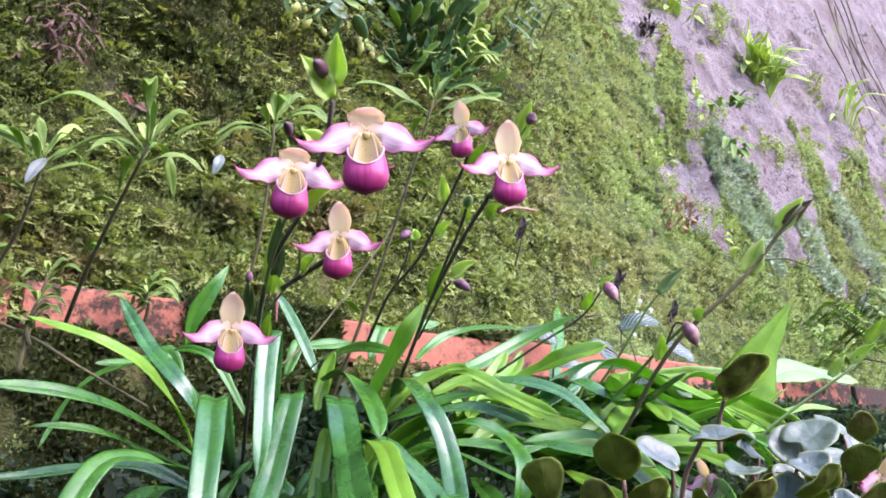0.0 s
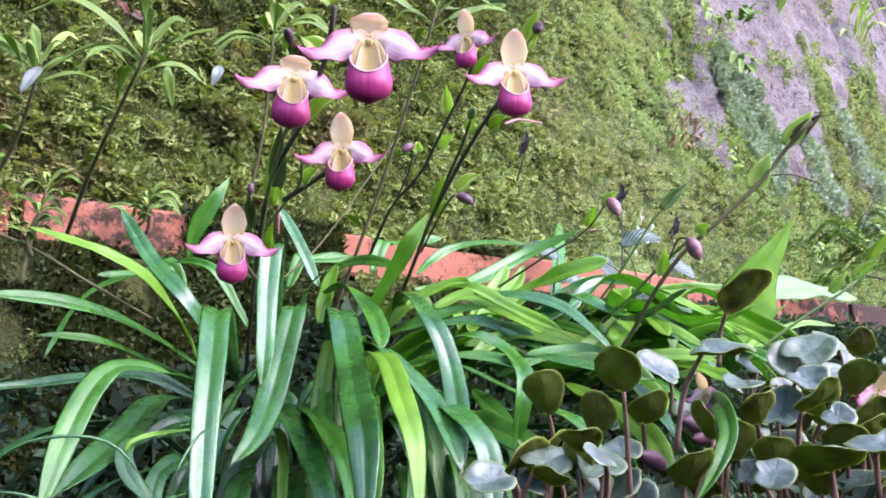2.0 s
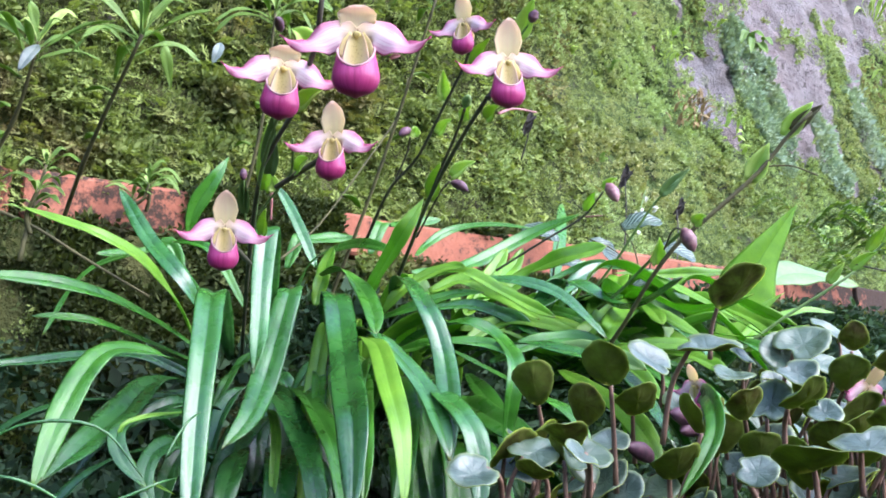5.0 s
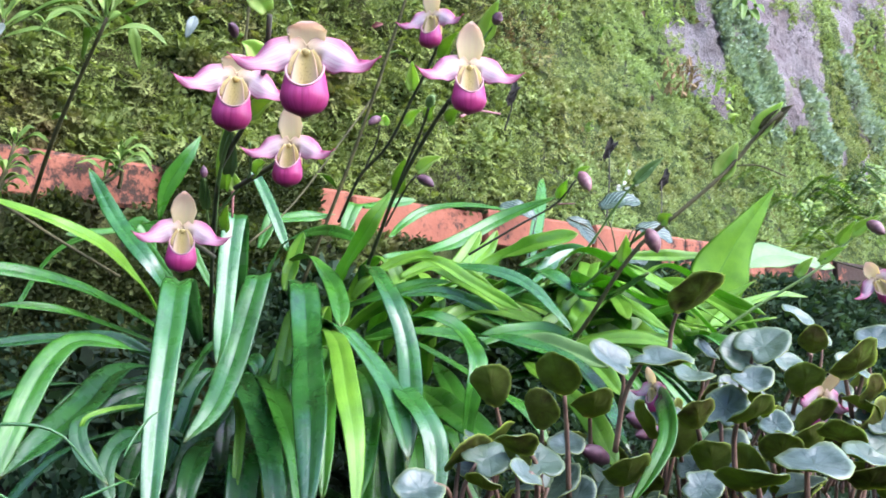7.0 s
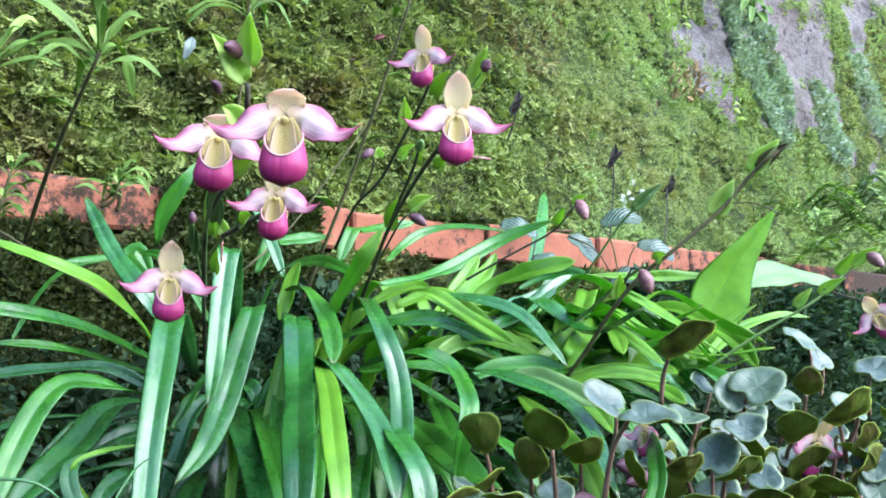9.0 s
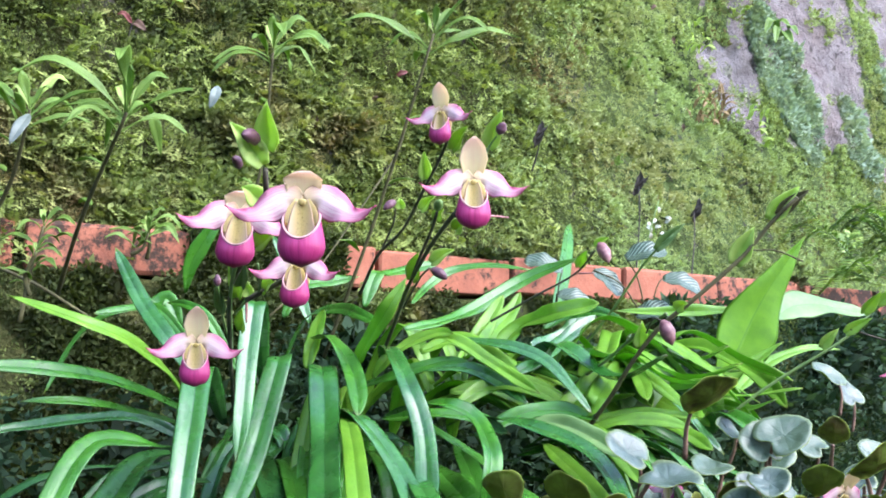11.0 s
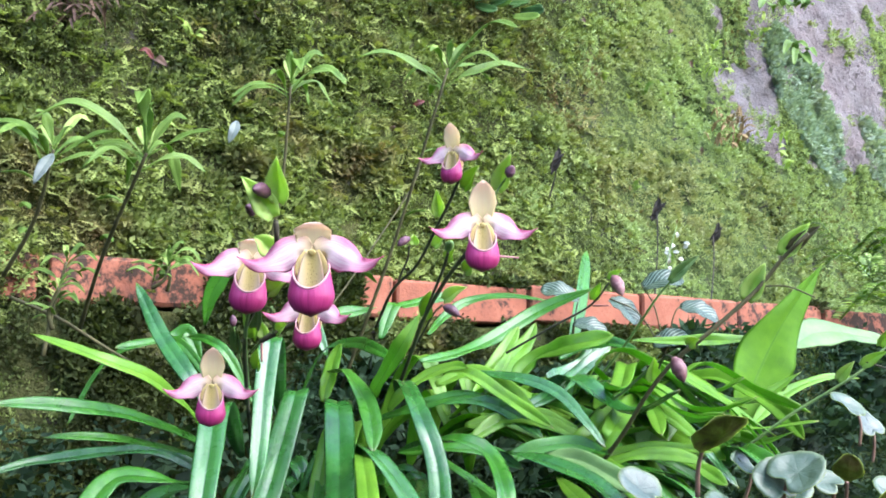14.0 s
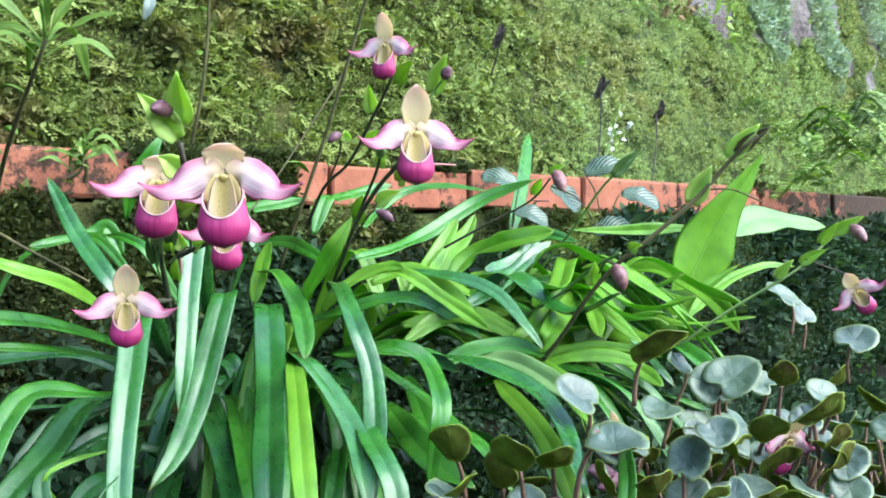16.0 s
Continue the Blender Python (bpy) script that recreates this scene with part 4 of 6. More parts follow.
strap_leaf(orchid_a, ((-0.231, 0.960, 0.542), (-0.287, 0.990, 0.598), (-0.326, 1.010, 0.603), (-0.374, 1.020, 0.590), (-0.395, 1.000, 0.558), (-0.413, 0.980, 0.502)), 0.012, LEAF, face=(-0.21, -0.79, 0.58))
strap_leaf(orchid_a, ((-0.180, 0.930, 0.528), (-0.211, 0.920, 0.583), (-0.238, 0.930, 0.600), (-0.268, 0.950, 0.604)), 0.011, LEAF, face=(0.20, -0.86, 0.46))
strap_leaf(orchid_a, ((-0.201, 0.860, 0.412), (-0.202, 0.810, 0.394), (-0.208, 0.780, 0.367), (-0.209, 0.760, 0.332)), 0.020, LEAF_SHADED, face=(0.02, -0.63, 0.78))
strap_leaf(orchid_a, ((-0.048, 0.880, 0.458), (-0.040, 0.760, 0.419), (-0.036, 0.710, 0.386), (-0.035, 0.690, 0.349)), 0.016, LEAF)
strap_leaf(orchid_a, ((-0.006, 0.840, 0.427), (-0.003, 0.760, 0.400), (-0.005, 0.720, 0.372), (-0.012, 0.700, 0.344)), 0.016, LEAF)
strap_leaf(orchid_a, ((-0.113, 0.930, 0.481), (-0.093, 0.860, 0.468), (-0.085, 0.800, 0.431), (-0.083, 0.770, 0.399)), 0.013, LEAF)
strap_leaf(orchid_a, ((0.034, 0.860, 0.438), (0.062, 0.780, 0.420), (0.089, 0.740, 0.403), (0.113, 0.720, 0.391)), 0.028, LEAF, face=(-0.26, -0.44, 0.86))
strap_leaf(orchid_a, ((0.054, 0.900, 0.460), (0.078, 0.800, 0.419), (0.083, 0.750, 0.384), (0.088, 0.720, 0.351)), 0.022, LEAF)
strap_leaf(orchid_a, ((-0.208, 0.800, 0.429), (-0.204, 0.760, 0.417), (-0.230, 0.720, 0.409), (-0.224, 0.700, 0.387), (-0.197, 0.690, 0.360)), 0.014, LEAF_SHADED, face=(0.1, -0.6, 0.8))
strap_leaf(orchid_a, ((-0.184, 0.800, 0.395), (-0.193, 0.750, 0.396), (-0.204, 0.720, 0.387), (-0.204, 0.700, 0.367), (-0.193, 0.690, 0.347)), 0.018, LEAF_SHADED, face=(0.1, -0.6, 0.8))
strap_leaf(orchid_a, ((-0.183, 0.850, 0.423), (-0.198, 0.800, 0.430), (-0.218, 0.770, 0.423), (-0.254, 0.750, 0.397), (-0.275, 0.740, 0.366)), 0.016, LEAF_SHADED, face=(0.1, -0.6, 0.8))
strap_leaf(orchid_b, ((-0.051, 0.880, 0.534), (-0.031, 0.839, 0.561), (-0.011, 0.800, 0.585), (0.008, 0.800, 0.617)), 0.023, LEAF_YOUNG, outline=BROAD, face=(-0.2, -1, 0.3))
strap_leaf(orchid_b, ((-0.140, 0.970, 0.538), (-0.119, 0.980, 0.589), (-0.074, 0.920, 0.596), (-0.043, 0.870, 0.586), (-0.012, 0.836, 0.570)), 0.014, LEAF, face=(-0.61, -0.42, 0.67))
strap_leaf(orchid_b, ((-0.107, 0.930, 0.532), (-0.098, 0.931, 0.572), (-0.089, 0.930, 0.595)), 0.016, LEAF_YOUNG, face=(0.1, -1, 0.3))
strap_leaf(orchid_b, ((-0.034, 0.910, 0.523), (-0.018, 0.905, 0.543), (0.005, 0.909, 0.560), (0.034, 0.900, 0.570), (0.051, 0.890, 0.568)), 0.016, LEAF_YOUNG, face=(-0.43, -0.78, 0.46))
strap_leaf(orchid_b, ((-0.002, 0.940, 0.560), (0.045, 0.894, 0.566), (0.086, 0.871, 0.542), (0.112, 0.850, 0.524), (0.134, 0.830, 0.509)), 0.016, LEAF_YOUNG, face=(-0.24, -0.64, 0.73))
strap_leaf(orchid_b, ((-0.005, 0.990, 0.578), (0.034, 1.030, 0.590), (0.076, 1.080, 0.609), (0.128, 1.120, 0.643), (0.165, 1.120, 0.661), (0.212, 1.100, 0.676)), 0.021, LEAF, face=(0.09, -0.75, 0.65))
strap_leaf(orchid_b, ((0.055, 0.980, 0.530), (0.075, 1.030, 0.562), (0.093, 1.060, 0.593), (0.112, 1.080, 0.625)), 0.023, LEAF_YOUNG, face=(0.2, -1, 0.3))
strap_leaf(orchid_b, ((0.099, 1.020, 0.554), (0.128, 1.030, 0.586), (0.163, 0.990, 0.598), (0.214, 0.970, 0.607)), 0.028, LEAF_YOUNG, face=(-0.53, -0.70, 0.48))
strap_leaf(orchid_b, ((0.059, 0.940, 0.565), (0.111, 0.910, 0.557), (0.145, 0.890, 0.542), (0.169, 0.860, 0.514), (0.185, 0.843, 0.490)), 0.014, LEAF_BLUE, face=(-0.13, -0.70, 0.70))
strap_leaf(orchid_b, ((-0.002, 1.080, 0.615), (0.015, 1.120, 0.640), (0.047, 1.150, 0.665), (0.100, 1.150, 0.672), (0.152, 1.140, 0.664)), 0.013, LEAF, face=(0.09, -0.76, 0.64))
strap_leaf(orchid_b, ((-0.048, 0.920, 0.514), (0.000, 0.900, 0.529), (0.040, 0.890, 0.540), (0.069, 0.880, 0.540)), 0.014, LEAF, face=(-0.38, -0.72, 0.58))
strap_leaf(orchid_b, ((-0.022, 0.900, 0.482), (0.025, 0.860, 0.489), (0.069, 0.850, 0.487), (0.105, 0.830, 0.471)), 0.016, LEAF, face=(-0.31, -0.67, 0.68))
strap_leaf(orchid_b, ((0.097, 0.950, 0.510), (0.131, 0.920, 0.512), (0.162, 0.890, 0.499), (0.184, 0.850, 0.473)), 0.017, LEAF, face=(-0.28, -0.54, 0.79))
strap_leaf(orchid_b, ((0.119, 1.000, 0.540), (0.158, 0.950, 0.530), (0.189, 0.910, 0.510), (0.212, 0.880, 0.480)), 0.016, LEAF, face=(-0.22, -0.57, 0.80))
strap_leaf(orchid_c, ((0.179, 0.870, 0.479), (0.190, 0.850, 0.503), (0.214, 0.900, 0.524), (0.242, 0.950, 0.543)), 0.024, LEAF_YOUNG, face=(0.11, -0.67, 0.73))
strap_leaf(orchid_c, ((0.226, 0.980, 0.553), (0.238, 0.930, 0.541), (0.240, 0.880, 0.523), (0.236, 0.830, 0.503)), 0.018, LEAF_YOUNG, face=(-0.04, -0.32, 0.95))
strap_leaf(orchid_c, ((0.256, 1.000, 0.491), (0.295, 1.080, 0.522), (0.342, 1.150, 0.550), (0.367, 1.180, 0.560)), 0.037, LEAF_PALE, outline=BROAD, face=(0.1, -1, 0.5))
strap_leaf(broad_plant, ((0.294, 1.120, 0.554), (0.322, 1.100, 0.563), (0.352, 1.080, 0.567), (0.381, 1.060, 0.552), (0.411, 1.030, 0.527), (0.429, 1.000, 0.491)), 0.026, LEAF_BROAD, face=(-0.22, -0.63, 0.74))
strap_leaf(orchid_c, ((0.171, 1.050, 0.545), (0.199, 1.030, 0.554), (0.224, 1.000, 0.552), (0.253, 0.970, 0.540)), 0.018, LEAF_YOUNG, face=(-0.44, -0.50, 0.75))
strap_leaf(orchid_c, ((0.163, 1.100, 0.585), (0.192, 1.100, 0.600), (0.225, 1.080, 0.606), (0.256, 1.060, 0.596)), 0.015, LEAF, face=(-0.37, -0.69, 0.62))
strap_leaf(orchid_c, ((0.144, 1.050, 0.562), (0.175, 1.080, 0.569), (0.199, 1.100, 0.586), (0.217, 1.120, 0.618)), 0.023, LEAF_BLUE, face=(0.1, -1, 0.4))
strap_leaf(orchid_c, ((0.161, 0.880, 0.462), (0.206, 0.880, 0.485), (0.250, 0.870, 0.491), (0.292, 0.860, 0.486)), 0.013, LEAF_YOUNG, face=(-0.23, -0.78, 0.59))
strap_leaf(orchid_c, ((0.236, 1.000, 0.500), (0.282, 1.000, 0.507), (0.325, 0.990, 0.504), (0.366, 0.980, 0.489)), 0.016, LEAF_YOUNG, face=(-0.07, -0.78, 0.62))
strap_leaf(orchid_c, ((0.294, 1.050, 0.520), (0.334, 1.000, 0.505), (0.366, 0.960, 0.492), (0.400, 0.950, 0.502)), 0.014, LEAF_YOUNG, face=(-0.38, -0.54, 0.76))
strap_leaf(orchid_c, ((0.222, 0.800, 0.421), (0.226, 0.720, 0.433), (0.220, 0.660, 0.431), (0.212, 0.620, 0.409), (0.194, 0.600, 0.384), (0.176, 0.590, 0.363)), 0.016, LEAF, face=(-0.75, -0.6, 0.3))
strap_leaf(orchid_c, ((0.132, 0.930, 0.510), (0.169, 0.860, 0.484), (0.200, 0.820, 0.462), (0.220, 0.780, 0.430)), 0.021, LEAF_YOUNG, face=(-0.18, -0.54, 0.82))
strap_leaf(orchid_c, ((0.249, 1.000, 0.516), (0.288, 0.950, 0.495), (0.313, 0.900, 0.475)), 0.029, LEAF_YOUNG, face=(-0.24, -0.50, 0.83))
strap_leaf(orchid_c, ((0.240, 0.900, 0.484), (0.270, 0.860, 0.477), (0.293, 0.820, 0.458)), 0.016, LEAF_YOUNG, face=(-0.29, -0.46, 0.84))
strap_leaf(orchid_c, ((0.140, 0.850, 0.461), (0.167, 0.780, 0.436), (0.182, 0.720, 0.410), (0.191, 0.680, 0.377)), 0.021, LEAF_YOUNG, face=(-0.12, -0.47, 0.88))
strap_leaf(orchid_c, ((0.276, 0.950, 0.477), (0.319, 0.970, 0.491), (0.367, 0.980, 0.498)), 0.021, LEAF_YOUNG, face=(0.10, -0.76, 0.64))
strap_leaf(orchid_b, ((0.010, 0.950, 0.533), (0.059, 0.940, 0.536), (0.101, 0.920, 0.520), (0.129, 0.900, 0.496)), 0.018, LEAF_BLUE, face=(-0.11, -0.75, 0.65))
strap_leaf(orchid_b, ((0.047, 0.930, 0.508), (0.101, 0.920, 0.517), (0.146, 0.900, 0.508), (0.178, 0.880, 0.485)), 0.019, LEAF_YOUNG, face=(-0.17, -0.74, 0.65))
strap_leaf(orchid_c, ((0.136, 0.950, 0.502), (0.167, 1.000, 0.525), (0.205, 1.040, 0.544), (0.247, 1.050, 0.544)), 0.019, LEAF_YOUNG, face=(0.26, -0.61, 0.75))
strap_leaf(orchid_c, ((0.159, 1.050, 0.545), (0.203, 1.070, 0.558), (0.247, 1.050, 0.544), (0.279, 1.020, 0.524)), 0.017, LEAF_YOUNG, face=(-0.08, -0.77, 0.63))
strap_leaf(orchid_c, ((0.151, 0.870, 0.483), (0.181, 0.880, 0.510), (0.205, 0.920, 0.529), (0.226, 0.950, 0.543)), 0.025, LEAF_YOUNG, face=(0.13, -0.67, 0.73))
strap_leaf(orchid_c, ((0.202, 0.980, 0.525), (0.232, 0.970, 0.528), (0.250, 0.940, 0.513), (0.255, 0.900, 0.495)), 0.028, LEAF_YOUNG, outline=BROAD, face=(-0.26, -0.49, 0.83))
strap_leaf(orchid_c, ((0.233, 0.920, 0.479), (0.255, 0.950, 0.510), (0.280, 0.980, 0.534), (0.320, 1.020, 0.560)), 0.046, LEAF_PALE, outline=BROAD, face=(0.1, -1, 0.5))
strap_leaf(orchid_c, ((0.102, 0.880, 0.488), (0.148, 0.840, 0.484), (0.179, 0.800, 0.472), (0.201, 0.760, 0.456)), 0.021, LEAF_PALE, face=(-0.34, -0.49, 0.80))
strap_leaf(orchid_c, ((0.181, 0.850, 0.473), (0.212, 0.840, 0.484), (0.247, 0.830, 0.485), (0.275, 0.820, 0.478)), 0.014, LEAF_YOUNG, face=(-0.27, -0.74, 0.62))
strap_leaf(orchid_c, ((0.064, 1.000, 0.539), (0.099, 1.050, 0.579), (0.123, 1.100, 0.609), (0.136, 1.120, 0.633)), 0.023, LEAF_YOUNG, face=(0.2, -1, 0.3))
strap_leaf(orchid_c, ((0.014, 0.950, 0.551), (0.052, 0.950, 0.566), (0.093, 0.920, 0.544), (0.125, 0.880, 0.513)), 0.024, LEAF_YOUNG, face=(-0.20, -0.69, 0.70))
strap_leaf(orchid_c, ((0.111, 0.920, 0.526), (0.144, 0.950, 0.544), (0.188, 1.000, 0.576), (0.218, 1.020, 0.597)), 0.019, LEAF_BLUE, face=(0.15, -0.67, 0.73))
strap_leaf(orchid_c, ((0.051, 0.900, 0.493), (0.087, 0.920, 0.515), (0.128, 0.920, 0.520), (0.167, 0.900, 0.503)), 0.019, LEAF_YOUNG, face=(-0.05, -0.79, 0.61))
strap_leaf(orchid_c, ((0.073, 0.850, 0.468), (0.117, 0.860, 0.489), (0.156, 0.860, 0.494), (0.191, 0.840, 0.484)), 0.017, LEAF, face=(-0.15, -0.79, 0.60))
strap_leaf(broad_plant, ((0.388, 1.120, 0.497), (0.414, 1.140, 0.539), (0.448, 1.170, 0.596), (0.485, 1.190, 0.646), (0.518, 1.210, 0.687), (0.551, 1.230, 0.725)), 0.076, LEAF_BROAD, outline=SPEAR, face=(0.4, -1, 0.2), fold=0.3, wave=0.05)
strap_leaf(broad_plant, ((0.506, 1.240, 0.608), (0.545, 1.280, 0.629), (0.594, 1.310, 0.636), (0.639, 1.330, 0.630), (0.689, 1.350, 0.623)), 0.052, LEAF_PALE, outline=BROAD, face=(0.1, -0.85, 0.6), wave=0.03, label="pale green broad leaf")
strap_leaf(broad_plant, ((0.467, 1.200, 0.604), (0.428, 1.200, 0.617), (0.348, 1.200, 0.615), (0.269, 1.200, 0.615)), 0.018, LEAF_YOUNG, outline=BROAD, face=(0, -1, 0.6))
strap_leaf(broad_plant, ((0.393, 1.080, 0.503), (0.455, 1.150, 0.541), (0.530, 1.200, 0.565), (0.586, 1.220, 0.564)), 0.020, LEAF_YOUNG, outline=BROAD, face=(0.1, -0.7, 0.8))




def stem(plant, points, r0=0.0026, r1=0.0018, material=STEM_DARK, label=""):
    return part("flower_stem", tube(points, r0 * 0.62, r1 * 0.7, n=20), material, plant, label)


def bract(plant, at, tip, width=0.012, material=BRACT, face=(0, -1, 0.2)):
    a, b = np.array(at), np.array(tip)
    mid = (a + b) / 2 + np.array((0.0, -0.003, 0.002))
    return part("bract", blade((a, mid, b), width * 1.15, [(0, 0.5), (0.25, 1.0), (0.5, 0.85), (0.8, 0.4), (1, 0.03)], face=face, fold=0.9, n=9), material, plant)


def bud(plant, foot, tip, radius, material=BUD):
    return part("bud", tube([foot, (Vector(foot) + Vector(tip)) / 2 + Vector((0, 0, 0.0015)), tip], 0, 0, n=10, sides=10, bulge=[(0, 0.2 * radius), (0.2, 0.62 * radius), (0.5, 0.75 * radius), (0.8, 0.5 * radius), (1, 0.05 * radius)]), material, plant)


stem(orchid_a, ((-0.182, 0.930, 0.474), (-0.139, 0.736, 0.547), (-0.108, 0.615, 0.589), (-0.082, 0.570, 0.612), (-0.063, 0.517, 0.627), (-0.052, 0.470, 0.624), (-0.046, 0.440, 0.634)), 0.0032, 0.0022)
stem(orchid_a, ((-0.139, 0.741, 0.548), (-0.112, 0.628, 0.584), (-0.091, 0.567, 0.607), (-0.081, 0.535, 0.607)), 0.0025, 0.002, STEM_GREEN)
flower(orchid_a, (-0.028, 0.4555, 0.6195), 0.076, 0, 8, 0, (-0.052, 0.470, 0.624), "fully open pink and cream slipper flower", True)
flower(orchid_a, (-0.077, 0.509, 0.6215), 0.068, 10, 8, 4, (-0.076, 0.552, 0.617), "open pink and cream slipper flower with a folded hood", True)
flower(orchid_a, (-0.053, 0.575, 0.5985), 0.060, -8, 8, 2, (-0.100, 0.629, 0.580), "open pink and cream slipper flower")
flower(orchid_a, (-0.135, 0.625, 0.547), 0.064, 14, 8, 0, (-0.140, 0.747, 0.544), "small open slipper flower with a cream hood")
flower(orchid_b, (0.067, 0.584, 0.6595), 0.071, 6, 8, 0, (0.054, 0.594, 0.637), "open pink and cream slipper flower with an upright hood")
flower(orchid_b, (0.042, 0.706, 0.7465), 0.058, -25, 8, 2, (0.048, 0.722, 0.729), "smaller slipper flower turned aside")
bud(orchid_a, (-0.050, 0.441, 0.649), (-0.054, 0.420, 0.648), 0.0055)


def fill_leaves(plant, crown, n, reach, azimuths, rise, width, material, seed, droop=(0.25, 0.75)):
    """More strap leaves out of the same crown: up, over and down."""
    r = random.Random(seed)
    for i in range(n):
        a = radians(r.uniform(*azimuths))
        d = r.uniform(*reach)
        up = r.uniform(*rise)
        w = Vector((math.cos(a), math.sin(a), 0))
        c = Vector(crown) + Vector((r.uniform(-0.03, 0.03), r.uniform(-0.02, 0.03), r.uniform(-0.03, 0.01)))
        strap_leaf(plant, (c, c + w * d * 0.3 + Vector((0, 0, up)), c + w * d * 0.68 + Vector((0, 0, up * 0.7 - d * 0.08)), c + w * d + Vector((0, 0, -d * r.uniform(*droop)))), width * r.uniform(0.75, 1.15), material, roll=(0, r.uniform(-25, 25)))


# Inner leaves, colour darkened for the shade behind the front leaves.
fill_leaves(orchid_a, (-0.16, 1.03, 0.42), 14, (0.08, 0.16), (180, 360), (0.02, 0.06), 0.026, LEAF_SHADED, 41)
fill_leaves(orchid_a, (-0.06, 1.04, 0.42), 14, (0.08, 0.16), (180, 360), (0.02, 0.06), 0.026, LEAF_SHADED, 42)
fill_leaves(orchid_a, (-0.147, 0.973, 0.376), 3, (0.14, 0.26), (190, 350), (0.0, 0.05), 0.03, LEAF_SHADED, 11)
fill_leaves(orchid_a, (-0.111, 0.952, 0.38), 2, (0.16, 0.26), (230, 330), (-0.01, 0.04), 0.029, LEAF_SHADED, 12)
fill_leaves(orchid_a, (-0.133, 0.956, 0.34), 4, (0.12, 0.24), (180, 360), (-0.02, 0.03), 0.028, LEAF_SHADED, 18)
fill_leaves(orchid_a, (-0.183, 0.959, 0.386), 2, (0.2, 0.34), (165, 255), (0.02, 0.07), 0.022, LEAF_SHADED, 30)
fill_leaves(orchid_a, (-0.163, 0.954, 0.342), 2, (0.2, 0.3), (200, 290), (0.0, 0.05), 0.024, LEAF_SHADED, 31)
fill_leaves(orchid_b, (-0.034, 0.955, 0.439), 4, (0.12, 0.24), (230, 300), (0.0, 0.04), 0.026, LEAF, 32)
fill_leaves(orchid_b, (-0.065, 0.962, 0.458), 2, (0.12, 0.22), (230, 290), (0.02, 0.05), 0.024, LEAF_YOUNG, 33)
fill_leaves(orchid_b, (0.022, 1.006, 0.491), 9, (0.15, 0.3), (320, 400), (0.01, 0.05), 0.026, LEAF_YOUNG, 13, (-0.1, 0.3))
fill_leaves(orchid_b, (0.028, 1.005, 0.507), 7, (0.15, 0.3), (310, 400), (0.02, 0.06), 0.026, LEAF_YOUNG, 19, (-0.1, 0.3))
fill_leaves(orchid_b, (0.049, 1.024, 0.510), 7, (0.12, 0.22), (-20, 200), (0.04, 0.08), 0.025, LEAF_YOUNG, 14)
fill_leaves(orchid_b, (0.009, 0.922, 0.406), 10, (0.12, 0.25), (265, 370), (-0.01, 0.03), 0.028, LEAF, 20)
fill_leaves(orchid_c, (0.151, 1.003, 0.511), 6, (0.12, 0.24), (310, 420), (0.03, 0.08), 0.025, LEAF_YOUNG, 15, (-0.25, 0.25))
fill_leaves(orchid_c, (0.138, 1.003, 0.514), 6, (0.12, 0.24), (290, 410), (0.03, 0.07), 0.025, LEAF_BLUE, 22, (-0.2, 0.3))
fill_leaves(orchid_c, (0.226, 1.047, 0.536), 8, (0.1, 0.22), (250, 460), (0.02, 0.06), 0.026, LEAF_YOUNG, 16, (-0.3, 0.2))
fill_leaves(orchid_c, (0.193, 1.020, 0.522), 8, (0.14, 0.26), (290, 410), (0.02, 0.07), 0.024, LEAF_YOUNG, 34, (-0.3, 0.3))
fill_leaves(orchid_c, (0.241, 1.001, 0.510), 6, (0.1, 0.2), (280, 430), (0.03, 0.07), 0.022, LEAF_YOUNG, 35, (-0.3, 0.2))
fill_leaves(orchid_c, (0.148, 0.912, 0.459), 8, (0.14, 0.24), (310, 380), (0.0, 0.03), 0.024, LEAF, 17, (0.0, 0.5))


# buds, bracts and stalks of the flower stems
bract(orchid_a, (-0.047, 0.440, 0.636), (-0.063, 0.428, 0.657), 0.013)
bract(orchid_a, (-0.045, 0.437, 0.643), (-0.042, 0.419, 0.665), 0.013)
bract(orchid_a, (-0.055, 0.476, 0.622), (-0.067, 0.473, 0.632), 0.012)
bract(orchid_a, (-0.073, 0.530, 0.605), (-0.053, 0.521, 0.615), 0.012)
bract(orchid_a, (-0.105, 0.626, 0.588), (-0.096, 0.583, 0.621), 0.013, STEM_GREEN)
bract(orchid_a, (-0.113, 0.650, 0.582), (-0.102, 0.595, 0.617), 0.012)
bract(orchid_a, (-0.084, 0.605, 0.585), (-0.071, 0.583, 0.589), 0.011)
bract(orchid_a, (-0.106, 0.659, 0.584), (-0.109, 0.654, 0.599), 0.010)
bract(orchid_a, (-0.125, 0.710, 0.560), (-0.117, 0.683, 0.577), 0.010)
bud(orchid_a, (-0.083, 0.529, 0.656), (-0.084, 0.517, 0.660), 0.0045)
bud(orchid_a, (-0.130, 0.657, 0.593), (-0.130, 0.654, 0.602), 0.004)
bract(orchid_a, (-0.134, 0.685, 0.573), (-0.130, 0.655, 0.598), 0.009, STEM_GREEN)
stem(orchid_a, ((-0.140, 0.746, 0.549), (-0.137, 0.709, 0.565), (-0.130, 0.657, 0.593)), 0.0016, 0.0013, STEM_GREEN)
stem(orchid_a, ((-0.125, 0.694, 0.575), (-0.100, 0.648, 0.586), (-0.085, 0.605, 0.586), (-0.081, 0.579, 0.601)), 0.0016, 0.0013, STEM_GREEN)
